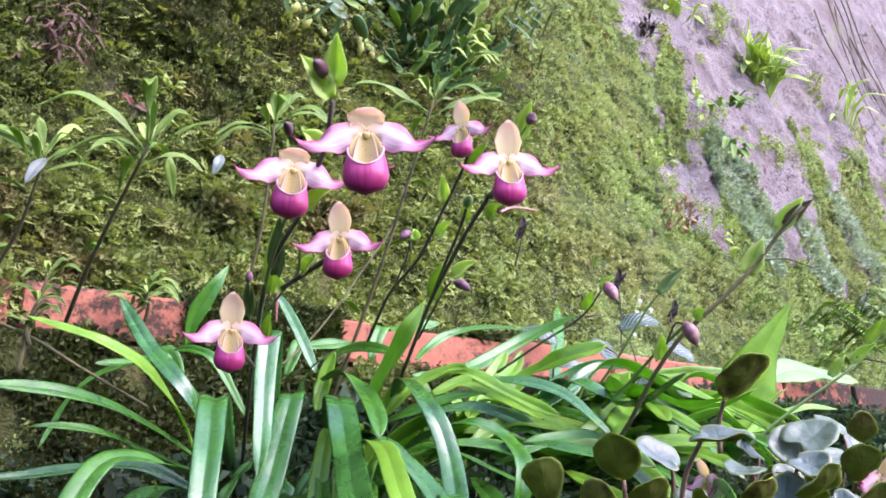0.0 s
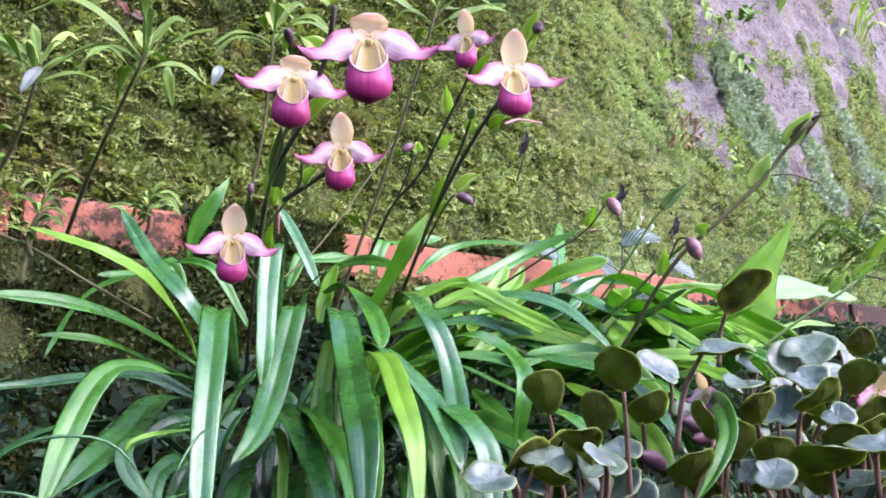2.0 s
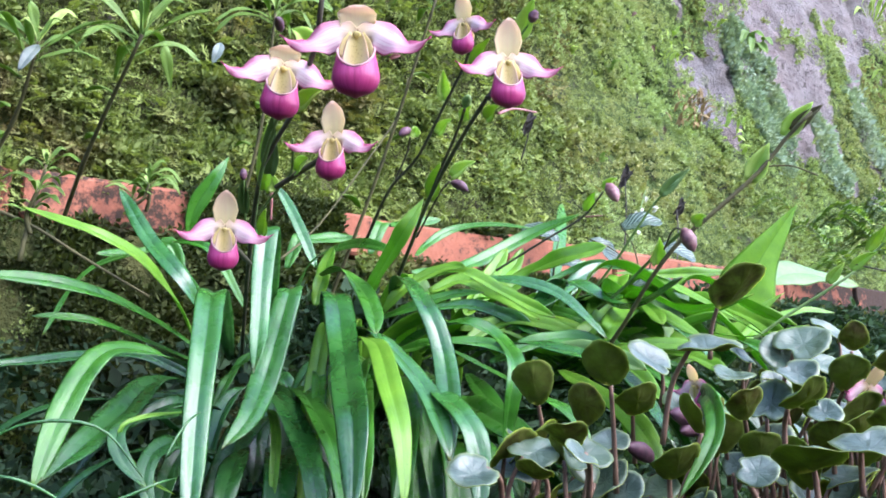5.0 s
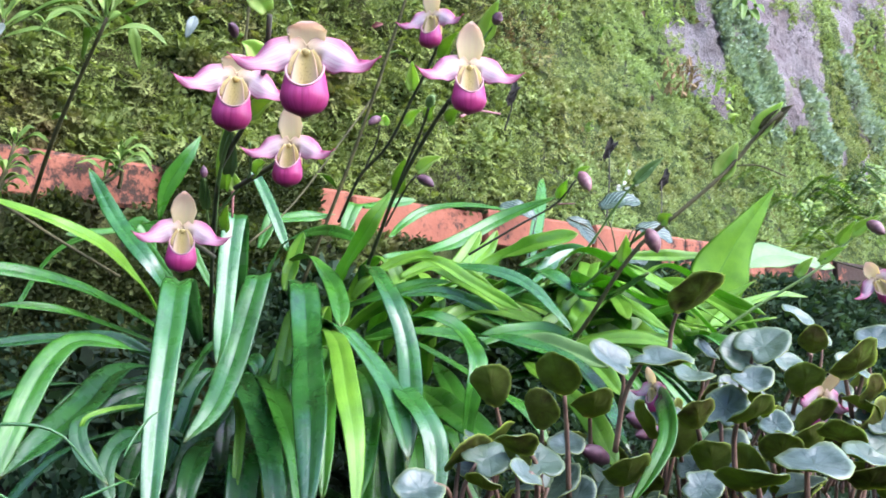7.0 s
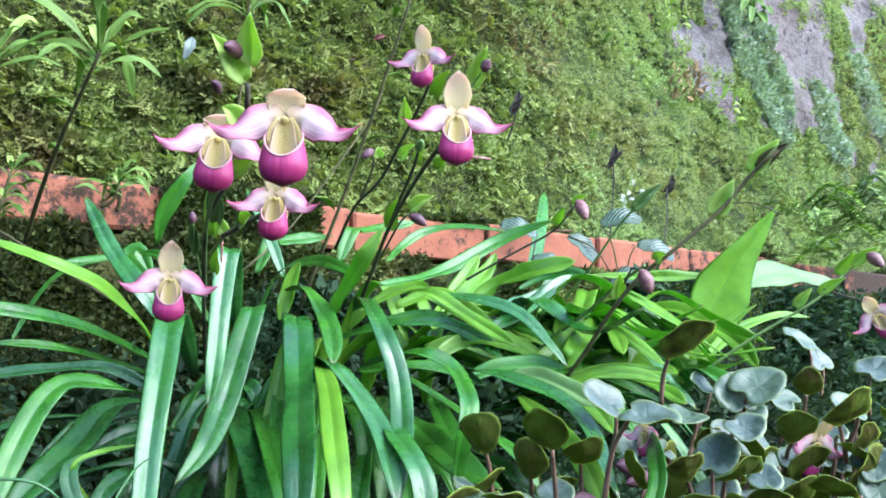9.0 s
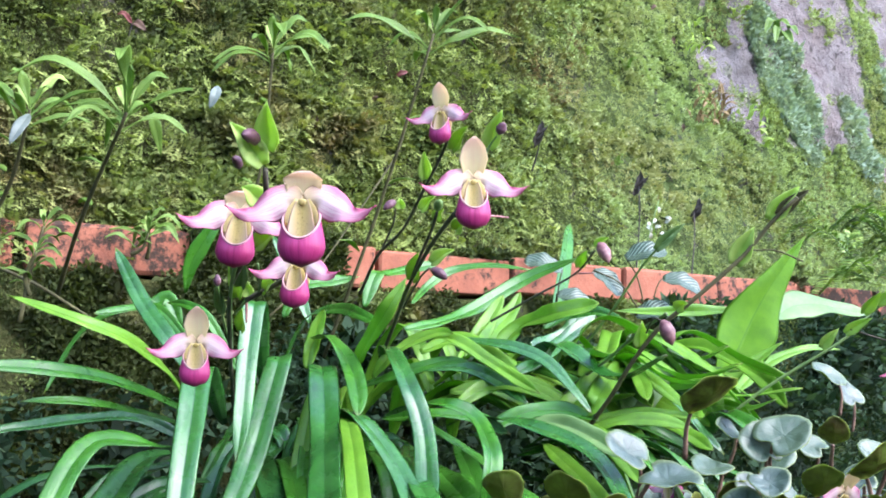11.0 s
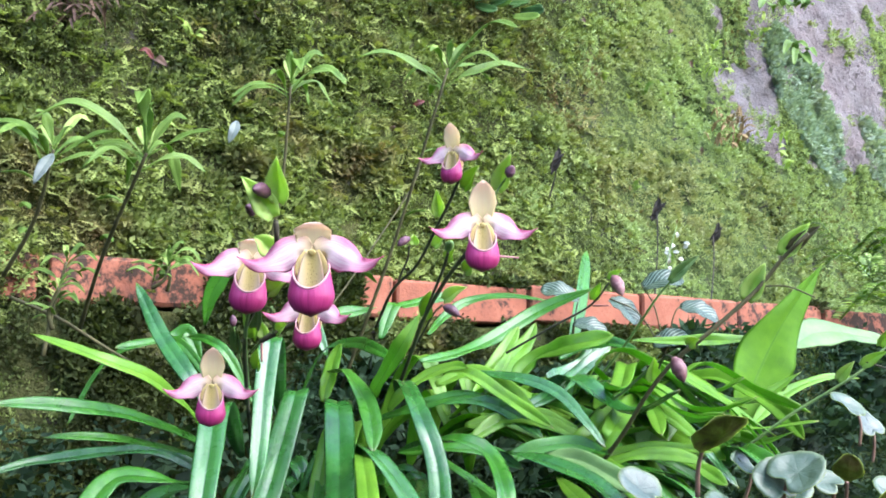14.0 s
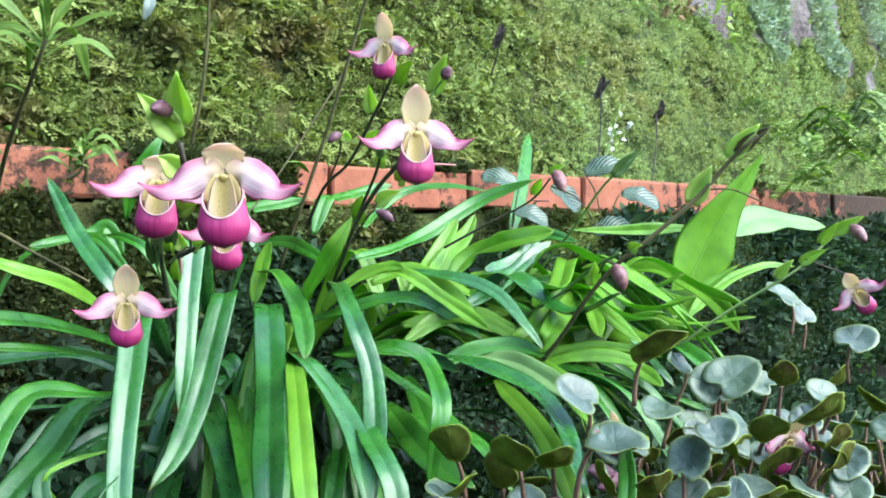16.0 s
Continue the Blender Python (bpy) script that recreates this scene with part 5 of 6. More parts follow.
stem(orchid_a, ((-0.110, 0.668, 0.589), (-0.111, 0.676, 0.566)), 0.0022, 0.001, PEDICEL)
stem(orchid_b, ((-0.032, 1.006, 0.549), (-0.005, 0.867, 0.585), (0.012, 0.774, 0.607), (0.036, 0.671, 0.629), (0.054, 0.594, 0.639)), 0.0034, 0.0022)
stem(orchid_b, ((0.012, 0.774, 0.607), (0.023, 0.726, 0.624), (0.035, 0.678, 0.641), (0.040, 0.653, 0.651)), 0.0022, 0.0017)
stem(orchid_b, ((-0.057, 0.984, 0.617), (-0.029, 0.898, 0.650), (0.001, 0.839, 0.668), (0.026, 0.775, 0.698), (0.043, 0.735, 0.721), (0.049, 0.720, 0.735)), 0.003, 0.0018)
stem(orchid_b, ((-0.022, 0.885, 0.658), (-0.010, 0.857, 0.677), (-0.006, 0.833, 0.687)), 0.0018, 0.0013)
stem(orchid_b, ((0.001, 0.864, 0.593), (0.016, 0.795, 0.607), (0.024, 0.761, 0.614), (0.031, 0.749, 0.619)), 0.0018, 0.0014)
bud(orchid_b, (-0.005, 0.830, 0.694), (-0.017, 0.823, 0.685), 0.006, BUD)
bud(orchid_b, (0.032, 0.744, 0.617), (0.047, 0.741, 0.608), 0.0062, BUD)
bud(orchid_b, (0.040, 0.653, 0.652), (0.043, 0.641, 0.657), 0.0052, STEM_GREEN)
bud(orchid_b, (0.086, 0.599, 0.698), (0.090, 0.592, 0.704), 0.0055, BUD)
stem(orchid_b, ((0.061, 0.610, 0.652), (0.078, 0.608, 0.689), (0.086, 0.601, 0.699)), 0.0014, 0.0012, STEM_GREEN)
stem(orchid_b, ((0.063, 0.616, 0.634), (0.076, 0.633, 0.644), (0.095, 0.643, 0.645)), 0.0018, 0.001, PEDICEL)
bract(orchid_b, (0.078, 0.608, 0.689), (0.088, 0.589, 0.713), 0.013)
bract(orchid_b, (0.053, 0.618, 0.630), (0.063, 0.605, 0.636), 0.011)
bract(orchid_b, (0.026, 0.773, 0.703), (0.025, 0.755, 0.726), 0.012)
bract(orchid_b, (0.019, 0.802, 0.680), (0.034, 0.788, 0.691), 0.011)
bract(orchid_b, (0.049, 0.735, 0.721), (0.064, 0.709, 0.736), 0.013)
bract(orchid_b, (0.013, 0.773, 0.609), (0.022, 0.725, 0.629), 0.014)
bract(orchid_b, (0.031, 0.747, 0.623), (0.053, 0.733, 0.633), 0.012)
bract(orchid_b, (0.038, 0.666, 0.646), (0.045, 0.652, 0.653), 0.010)
bract(orchid_b, (-0.001, 0.832, 0.687), (-0.002, 0.829, 0.698), 0.010)
# the leaning stems with closed buds
stem(orchid_c, ((0.174, 0.875, 0.451), (0.181, 0.857, 0.472), (0.200, 0.820, 0.507), (0.215, 0.790, 0.539), (0.237, 0.770, 0.570), (0.259, 0.757, 0.589), (0.304, 0.747, 0.629), (0.329, 0.737, 0.660), (0.345, 0.722, 0.677)), 0.0036, 0.0026, STEM_BROWN)
stem(orchid_c, ((0.152, 0.950, 0.487), (0.181, 0.920, 0.519), (0.207, 0.880, 0.542), (0.230, 0.830, 0.568), (0.242, 0.770, 0.581)), 0.0028, 0.0022, STEM_GREEN)
stem(orchid_c, ((0.312, 0.748, 0.635), (0.332, 0.742, 0.634), (0.353, 0.737, 0.624)), 0.0012, 0.001, STEM_BROWN)
bract(orchid_c, (0.298, 0.75, 0.622), (0.314, 0.742, 0.655), 0.018)
bract(orchid_c, (0.326, 0.738, 0.66), (0.348, 0.724, 0.687), 0.016, BRACT)
bract(orchid_c, (0.332, 0.736, 0.664), (0.356, 0.722, 0.684), 0.011, STEM_BROWN)
bract(orchid_c, (0.221, 0.786, 0.551), (0.220, 0.768, 0.574), 0.013)
bract(orchid_c, (0.246, 0.754, 0.583), (0.254, 0.741, 0.588), 0.011)
bud(orchid_c, (0.227, 0.721, 0.572), (0.234, 0.717, 0.551), 0.0088, BUD_PINK)
stem(orchid_c, ((0.224, 0.771, 0.564), (0.223, 0.736, 0.574), (0.228, 0.721, 0.571)), 0.0014, 0.0012, STEM_DARK)
stem(orchid_c, ((0.202, 1.082, 0.550), (0.241, 1.031, 0.606), (0.273, 0.991, 0.658), (0.30, 0.97, 0.685)), 0.003, 0.0018, STEM_GREEN)
bract(orchid_c, (0.280, 0.977, 0.668), (0.312, 0.966, 0.697), 0.013, STEM_GREEN)
stem(orchid_c, ((0.095, 1.041, 0.590), (0.145, 0.999, 0.617), (0.188, 0.969, 0.640), (0.206, 0.940, 0.662)), 0.0026, 0.0016, STEM_DARK)
bud(orchid_c, (0.210, 0.937, 0.670), (0.218, 0.923, 0.646), 0.0098, BUD_PINK)
bract(orchid_c, (0.191, 0.967, 0.645), (0.197, 0.940, 0.662), 0.012)
bract(orchid_c, (0.206, 0.944, 0.666), (0.220, 0.930, 0.675), 0.010)
stem(orchid_c, ((0.191, 0.969, 0.640), (0.208, 0.958, 0.639)), 0.002, 0.001, PEDICEL)
orchid_d = thing("orchid_plant", (0.336, 0.968, 0.468), "slipper orchid stem leaning out, with one pink flower", "orchid", "slipper orchids")
stem(orchid_d, ((0.329, 0.946, 0.472), (0.389, 0.929, 0.519), (0.456, 0.912, 0.563), (0.495, 0.92, 0.595), (0.51, 0.9, 0.61)), 0.003, 0.0018, STEM_GREEN)
stem(orchid_d, ((0.46, 0.9, 0.575), (0.49, 0.87, 0.56), (0.5, 0.85, 0.555)), 0.0016, 0.0013, STEM_DARK)
bud(orchid_d, (0.488, 0.86, 0.607), (0.494, 0.84, 0.592), 0.0085, BUD_PINK)
bract(orchid_d, (0.478, 0.905, 0.59), (0.486, 0.88, 0.612), 0.012)
bract(orchid_d, (0.49, 0.9, 0.6), (0.512, 0.88, 0.618), 0.012)
bract(orchid_d, (0.455, 0.9, 0.57), (0.475, 0.88, 0.585), 0.011)
bract(orchid_d, (0.43, 0.9, 0.555), (0.445, 0.89, 0.575), 0.011)
flower(orchid_d, (0.480, 0.832, 0.545), 0.052, -22, 24, -32, (0.5, 0.85, 0.556), "pink slipper flower seen from the side")
strap_leaf(orchid_d, ((0.329, 0.948, 0.466), (0.324, 0.910, 0.486), (0.323, 0.856, 0.492), (0.340, 0.809, 0.471)), 0.024, LEAF)
orchid_e = thing("orchid_plant", (0.377, 0.759, 0.359), "low pink slipper orchid flowers among dusky round leaves", "orchid", "slipper orchids")
stem(orchid_e, ((0.377, 0.751, 0.341), (0.372, 0.734, 0.389), (0.370, 0.715, 0.413)), 0.0024, 0.0018, STEM_DARK)
flower(orchid_e, (0.355, 0.690, 0.436), 0.062, 30, 28, 8, (0.370, 0.715, 0.413), "dark pink slipper flower low among leaves")
flower(orchid_e, (0.224, 0.700, 0.440), 0.04, -60, 10, 0, (0.224, 0.720, 0.418), "pink slipper flower half hidden by leaves")


# ---- low plants with round dusky leaves ----
def round_leaf(plant, centre, face, radius, foot, cup=0.2, drawn=False):
    """A round, cupped, scalloped leaf with a notch, on its own stalk."""
    c, n = np.array(centre, float), unit(np.array(face, float))
    radius = radius * 1.05
    t = c - np.array(foot, float)
    t = unit(t - n * (t @ n))
    s = np.cross(n, t)
    rings, sides = 6, 36
    top, low, uvs = [], [], []
    seed = c[0] * 91 + c[2] * 37
    for i in range(rings + 1):
        f = i / rings
        for j in range(sides):
            a = 2 * math.pi * j / sides
            notch = 1 + (0.3 if drawn else -0.38) * math.exp(-(((a - math.pi) / (0.45 if drawn else 0.32)) ** 2))
            rim = (0.94 + 0.1 * math.sin(seed * 7)) + 0.018 * math.sin(a * 15 + seed) + 0.05 * math.sin(a * 3 + seed * 2)
            r = radius * f * notch * rim
            h = radius * (cup * f * f - (0.16 if drawn else 0.06) * f**8 - 0.1 * math.exp(-((math.sin(a) / 0.12) ** 2)) * f * (1 - f) * 2 + 0.09 * f * f * math.sin(a * 2 + seed))
            h += radius * 0.035 * math.sin(f * 9 + a * 4) * f + radius * 0.035 * math.sin(a * 5 + seed * 3) * f**4
            p = c + t * math.cos(a) * r + s * math.sin(a) * r * 0.92 + n * h
            top.append(p)
            uvs.append((f, j / sides))
            low.append(p - n * 0.0012 * (1.02 - 0.6 * f))
    k = len(top)
    faces, mats = [], []
    for i in range(rings):
        for j in range(sides):
            q = (i * sides + j, i * sides + (j + 1) % sides, (i + 1) * sides + (j + 1) % sides, (i + 1) * sides + j)
            faces.append(q)
            mats.append(0)
            faces.append(tuple(k + v for v in q[::-1]))
            mats.append(1)
    for j in range(sides):
        faces.append((rings * sides + j, rings * sides + (j + 1) % sides, k + rings * sides + (j + 1) % sides, k + rings * sides + j))
        mats.append(1)
    me = mesh_of("round_leaf", top + low, faces, uvs + uvs)
    me.materials.append(VIOLET_TOP)
    me.materials.append(VIOLET_UNDER)
    me.polygons.foreach_set("material_index", mats)
    leaf = part("leaf", me, VIOLET_TOP, plant)
    a = c - t * radius * (1.2 if drawn else 0.5) + n * radius * cup * (1.0 if drawn else 0.2)
    m = (a + np.array(foot)) / 2 + np.array((0.0, 0.0, 0.006)) - t * 0.004
    part("stalk", tube([foot, m, a], 0.0021, 0.0015, n=8, sides=7), VIOLET_STALK, leaf)
    return leaf


violet_a = thing("round_leaved_plant", (0.156, 0.753, 0.338), "low plant with cupped round olive leaves on brown stalks", "plant", "round-leaved plants")
violet_b = thing("round_leaved_plant", (0.279, 0.769, 0.345), "low plant with cupped round olive leaves on brown stalks", "plant", "round-leaved plants")
violet_c = thing("round_leaved_plant", (0.390, 0.805, 0.357), "low plant with silvery round leaves on red-brown stalks", "plant", "round-leaved plants")
# leaves held up, their olive undersides showing, then those that show their silvery tops
round_leaf(violet_b, (0.245, 0.648, 0.512), (-0.25, 0.46, 0.79), 0.0248, (0.237, 0.700, 0.461), 0.26, True)
round_leaf(violet_a, (0.091, 0.660, 0.442), (0.15, 0.72, 0.50), 0.0167, (0.104, 0.700, 0.389), 0.26, True)
round_leaf(violet_a, (0.129, 0.580, 0.450), (0.30, 0.55, 0.60), 0.0188, (0.146, 0.640, 0.363), 0.26, True)
round_leaf(violet_a, (0.126, 0.640, 0.425), (0.50, 0.60, 0.40), 0.0143, (0.136, 0.700, 0.363), 0.26, True)
round_leaf(violet_a, (0.168, 0.660, 0.428), (-0.10, 0.50, 0.75), 0.0199, (0.176, 0.710, 0.380), 0.26, True)
round_leaf(violet_b, (0.329, 0.660, 0.449), (0.10, 0.55, 0.60), 0.0178, (0.338, 0.710, 0.409), 0.26, True)
round_leaf(violet_b, (0.247, 0.550, 0.428), (-0.30, 0.40, 0.80), 0.0196, (0.252, 0.600, 0.385), 0.26, True)
round_leaf(violet_b, (0.227, 0.600, 0.425), (-0.20, 0.55, 0.65), 0.0151, (0.250, 0.660, 0.382), 0.26, True)
round_leaf(violet_a, (0.179, 0.600, 0.386), (-0.20, 0.50, 0.75), 0.0180, (0.184, 0.640, 0.356), 0.26, True)
round_leaf(violet_a, (0.101, 0.575, 0.404), (0.10, 0.40, 0.85), 0.0168, (0.124, 0.620, 0.369), 0.26, True)
round_leaf(violet_a, (0.078, 0.550, 0.382), (0.30, 0.30, 0.90), 0.0144, (0.089, 0.580, 0.353), 0.26, True)
round_leaf(violet_c, (0.364, 0.650, 0.463), (-0.30, 0.50, 0.70), 0.0233, (0.384, 0.700, 0.419), 0.26, True)
round_leaf(violet_c, (0.326, 0.600, 0.412), (0.30, 0.32, 0.90), 0.0173, (0.353, 0.650, 0.372), 0.26, True)
round_leaf(violet_b, (0.229, 0.510, 0.391), (0.10, 0.30, 0.95), 0.0210, (0.250, 0.550, 0.360), 0.26, True)
round_leaf(violet_b, (0.231, 0.660, 0.406), (0.20, 0.60, 0.50), 0.0153, (0.247, 0.700, 0.365), 0.26, True)
round_leaf(violet_b, (0.276, 0.700, 0.435), (-0.20, 0.60, 0.60), 0.0155, (0.293, 0.740, 0.388), 0.26, True)
round_leaf(violet_c, (0.381, 0.660, 0.442), (-0.40, 0.60, 0.50), 0.0156, (0.393, 0.700, 0.402), 0.26, True)
round_leaf(violet_c, (0.364, 0.720, 0.482), (0.20, 0.60, 0.50), 0.0146, (0.375, 0.760, 0.435), 0.26, True)
round_leaf(violet_b, (0.243, 0.620, 0.394), (0.20, 0.60, 0.50), 0.0170, (0.260, 0.660, 0.354), 0.26, True)
round_leaf(violet_b, (0.285, 0.600, 0.402), (0.20, 0.50, 0.60), 0.0161, (0.302, 0.640, 0.365), 0.26, True)
round_leaf(violet_c, (0.312, 0.620, 0.407), (-0.20, 0.50, 0.60), 0.0159, (0.332, 0.660, 0.363), 0.26, True)
round_leaf(violet_c, (0.324, 0.560, 0.387), (0.10, 0.40, 0.80), 0.0195, (0.335, 0.600, 0.356), 0.26, True)
round_leaf(violet_a, (0.199, 0.738, 0.463), (0.40, -0.62, 0.70), 0.0195, (0.208, 0.760, 0.413))
round_leaf(violet_a, (0.194, 0.570, 0.459), (-0.10, -0.28, 0.95), 0.0226, (0.175, 0.620, 0.397))
round_leaf(violet_b, (0.331, 0.742, 0.477), (-0.30, -0.60, 0.75), 0.0226, (0.329, 0.770, 0.424))
round_leaf(violet_b, (0.314, 0.750, 0.469), (0.10, -0.90, 0.45), 0.0187, (0.319, 0.770, 0.424))
round_leaf(violet_b, (0.288, 0.657, 0.448), (-0.25, -0.55, 0.80), 0.0182, (0.297, 0.700, 0.405))
round_leaf(violet_b, (0.284, 0.690, 0.440), (0.20, -0.80, 0.55), 0.0140, (0.295, 0.720, 0.399))
round_leaf(violet_b, (0.281, 0.600, 0.418), (-0.30, -0.60, 0.75), 0.0136, (0.295, 0.640, 0.381))
round_leaf(violet_a, (0.097, 0.500, 0.394), (0.55, -0.35, 0.75), 0.0113, (0.112, 0.560, 0.365))
round_leaf(violet_a, (0.039, 0.520, 0.382), (0.10, -0.55, 0.80), 0.0181, (0.059, 0.560, 0.356))
round_leaf(violet_c, (0.525, 1.117, 0.527), (0.40, -0.50, 0.75), 0.0255, (0.538, 1.120, 0.478))
round_leaf(violet_c, (0.560, 1.138, 0.503), (0.30, -0.80, 0.50), 0.0193, (0.561, 1.140, 0.457))
round_leaf(violet_c, (0.411, 0.750, 0.460), (0.30, -0.60, 0.70), 0.0186, (0.419, 0.780, 0.416))
round_leaf(violet_c, (0.284, 0.550, 0.397), (-0.10, -0.30, 0.95), 0.0231, (0.292, 0.580, 0.366))
round_leaf(violet_c, (0.328, 0.570, 0.399), (0.20, -0.35, 0.90), 0.0206, (0.336, 0.600, 0.364))
round_leaf(violet_b, (0.214, 0.550, 0.382), (-0.30, -0.60, 0.70), 0.0136, (0.222, 0.570, 0.360))
round_leaf(violet_b, (0.268, 0.740, 0.450), (0.10, -0.35, 0.90), 0.0210, (0.276, 0.760, 0.414))
round_leaf(violet_b, (0.317, 0.850, 0.474), (0.50, -0.50, 0.70), 0.0176, (0.314, 0.860, 0.431))
round_leaf(violet_b, (0.373, 0.800, 0.465), (0.20, -0.60, 0.70), 0.0182, (0.378, 0.820, 0.423))
round_leaf(violet_c, (0.391, 0.740, 0.441), (-0.20, -0.60, 0.70), 0.0162, (0.403, 0.770, 0.396))
round_leaf(violet_c, (0.343, 0.700, 0.419), (0.20, -0.50, 0.80), 0.0160, (0.351, 0.720, 0.381))
round_leaf(violet_c, (0.512, 0.900, 0.492), (-0.20, -0.50, 0.80), 0.0213, (0.514, 0.920, 0.445))
round_leaf(violet_c, (0.395, 0.680, 0.420), (-0.30, -0.60, 0.70), 0.0171, (0.401, 0.710, 0.379))
round_leaf(violet_b, (0.240, 0.720, 0.425), (0.30, -0.40, 0.80), 0.0157, (0.245, 0.740, 0.387))
round_leaf(violet_a, (0.147, 0.660, 0.397), (-0.10, -0.50, 0.80), 0.0141, (0.152, 0.680, 0.357))


def fill_round(plant, low, high, n, seed):
    """Smaller leaves deep in the clump."""
    r = random.Random(seed)
    for i in range(n):
        c = Vector([r.uniform(a, b) for a, b in zip(low, high)])
        face = (r.uniform(-0.9, 0.9), r.uniform(-0.9, 0.8), r.uniform(0.35, 1.0))
        round_leaf(plant, c, face, r.uniform(0.013, 0.022), (c.x + r.uniform(-0.02, 0.02), c.y + 0.02, c.z - r.uniform(0.05, 0.09)), r.uniform(0.05, 0.3), r.random() < 0.5)


fill_round(violet_a, (0.06, 0.6, 0.32), (0.2, 0.76, 0.4), 30, 1)
fill_round(violet_b, (0.19, 0.62, 0.33), (0.36, 0.84, 0.43), 44, 2)
fill_round(violet_c, (0.34, 0.66, 0.35), (0.58, 0.98, 0.46), 50, 3)


# ---- weeds with whorled leaves along the kerb ----
WHORL = [(0.0, 0.12), (0.18, 0.16), (0.32, 0.6), (0.52, 1.0), (0.75, 0.75), (0.92, 0.3), (1.0, 0.03)]


def weed(foot, top, n, length, seed, label="tall thin weed with a whorl of narrow green leaves"):
    w = thing("weed", foot, label, "weed", "weeds by the kerb")
    f, t = Vector(foot), Vector(top)
    r = random.Random(seed)
    part("stalk", tube([f, f.lerp(t, 0.5) + Vector((r.uniform(-0.01, 0.01), 0, -0.004)), t], 0.0027, 0.0017, n=12), STEM_BROWN, w)
    for i in range(n):
        a = i * 2.4 + r.uniform(-0.4, 0.4)
        young = i < n * 0.3
        d = length * (r.uniform(0.3, 0.55) if young else r.uniform(0.75, 1.4))
        way = Vector((math.cos(a), math.sin(a) * 0.8, 0))
        s = t - (t - f).normalized() * (0.0 if young else r.uniform(0, 0.03))
        rise, droop = (0.75, 0.9) if young else (r.uniform(0.18, 0.4), r.uniform(-0.15, 0.3))
        path = (s, s + way * d * 0.3 + Vector((0, 0, d * rise * 0.8)), s + way * d * 0.65 + Vector((0, 0, d * (rise + droop * 0.3))), s + way * d + Vector((0, 0, d * droop)))
        part("leaf", blade(path, d * (0.26 if young else 0.13) + 0.002, WHORL, face=(0.1, -0.7, 0.7), fold=0.3, n=14, wave=0.1, wobble=10.0), PALE_LEAF if young and i % 2 else WEED, w)
    for i in range(3):
        s = f.lerp(t, 0.35 + 0.2 * i)
        a = r.uniform(0, 6.28)
        way = Vector((math.cos(a), math.sin(a), 0.2)) * length * 0.5
        part("leaf", blade((s, s + way * 0.5 + Vector((0, 0, 0.006)), s + way), 0.012, LANCE, side=(-way.y, way.x, 0), fold=0.25, n=8), WEED, w)
    return w


weed((-0.423, 1.017, 0.616), (-0.262, 0.791, 0.773), 13, 0.085, 21)
weed((-0.501, 0.978, 0.678), (-0.397, 0.871, 0.801), 12, 0.08, 22)
weed((-0.256, 1.222, 0.696), (-0.2, 1.133, 0.969), 12, 0.092, 23)
weed((-0.13, 1.2, 0.55), (0.025, 1.013, 0.942), 12, 0.092, 24)
weed((-0.434, 0.955, 0.582), (-0.412, 0.950, 0.690), 8, 0.04, 25, label="short weed with small pale leaves")
weed((-0.360, 1.080, 0.675), (-0.337, 1.070, 0.701), 7, 0.04, 26, label="short weed with small pale leaves")
weed((-0.347, 1.099, 0.673), (-0.342, 1.082, 0.714), 7, 0.04, 27, label="short weed with small pale leaves")
weed((-0.424, 0.953, 0.612), (-0.412, 0.935, 0.658), 6, 0.035, 28, label="short weed with small pale leaves")

# long silvery and dark leaves that stand before the kerb
sprig = thing("leaf_shoot", (-0.290, 1.096, 0.620), "dark drooping leaf shoot before the brick kerb", "plant")
part("leaf", blade(((-0.277, 1.042, 0.623), (-0.266, 1.029, 0.661), (-0.241, 1.025, 0.702), (-0.231, 1.037, 0.728)), 0.023, LANCE, face=(0.5, -1, 0.2), fold=0.35, n=12), LEAF, sprig)
part("leaf", blade(((-0.116, 0.997, 0.585), (-0.135, 1.014, 0.628), (-0.156, 1.034, 0.668), (-0.174, 1.046, 0.696)), 0.014, STRAP, face=(0.2, -1, 0.4), fold=0.3, n=12), LEAF_BLUE, sprig)
twig = thing("fallen_twig", (-0.391, 0.950, 0.593), "long thin brown runner lying against the terrace", "twig")
part("runner", tube([(-0.495, 0.986, 0.653), (-0.437, 0.993, 0.628), (-0.380, 1.002, 0.593), (-0.309, 1.014, 0.552)], 0.0022, 0.0016, n=14), STEM_BROWN, twig)
twig2 = thing("dry_stem", (-0.184, 1.100, 0.598), "bare brown stem leaning across the kerb", "twig")
part("stalk", tube([(-0.175, 1.048, 0.595), (-0.129, 1.100, 0.655), (-0.075, 1.150, 0.752), (-0.030, 1.202, 0.845), (-0.018, 1.205, 0.900)], 0.0014, 0.001, n=16), STEM_BROWN, twig2)

# grass blades arching in at the bed's edge
grass = thing("grass_tuft", (-0.295, 0.639, 0.349), "few thin grey-green grass blades at the bed edge", "grass")
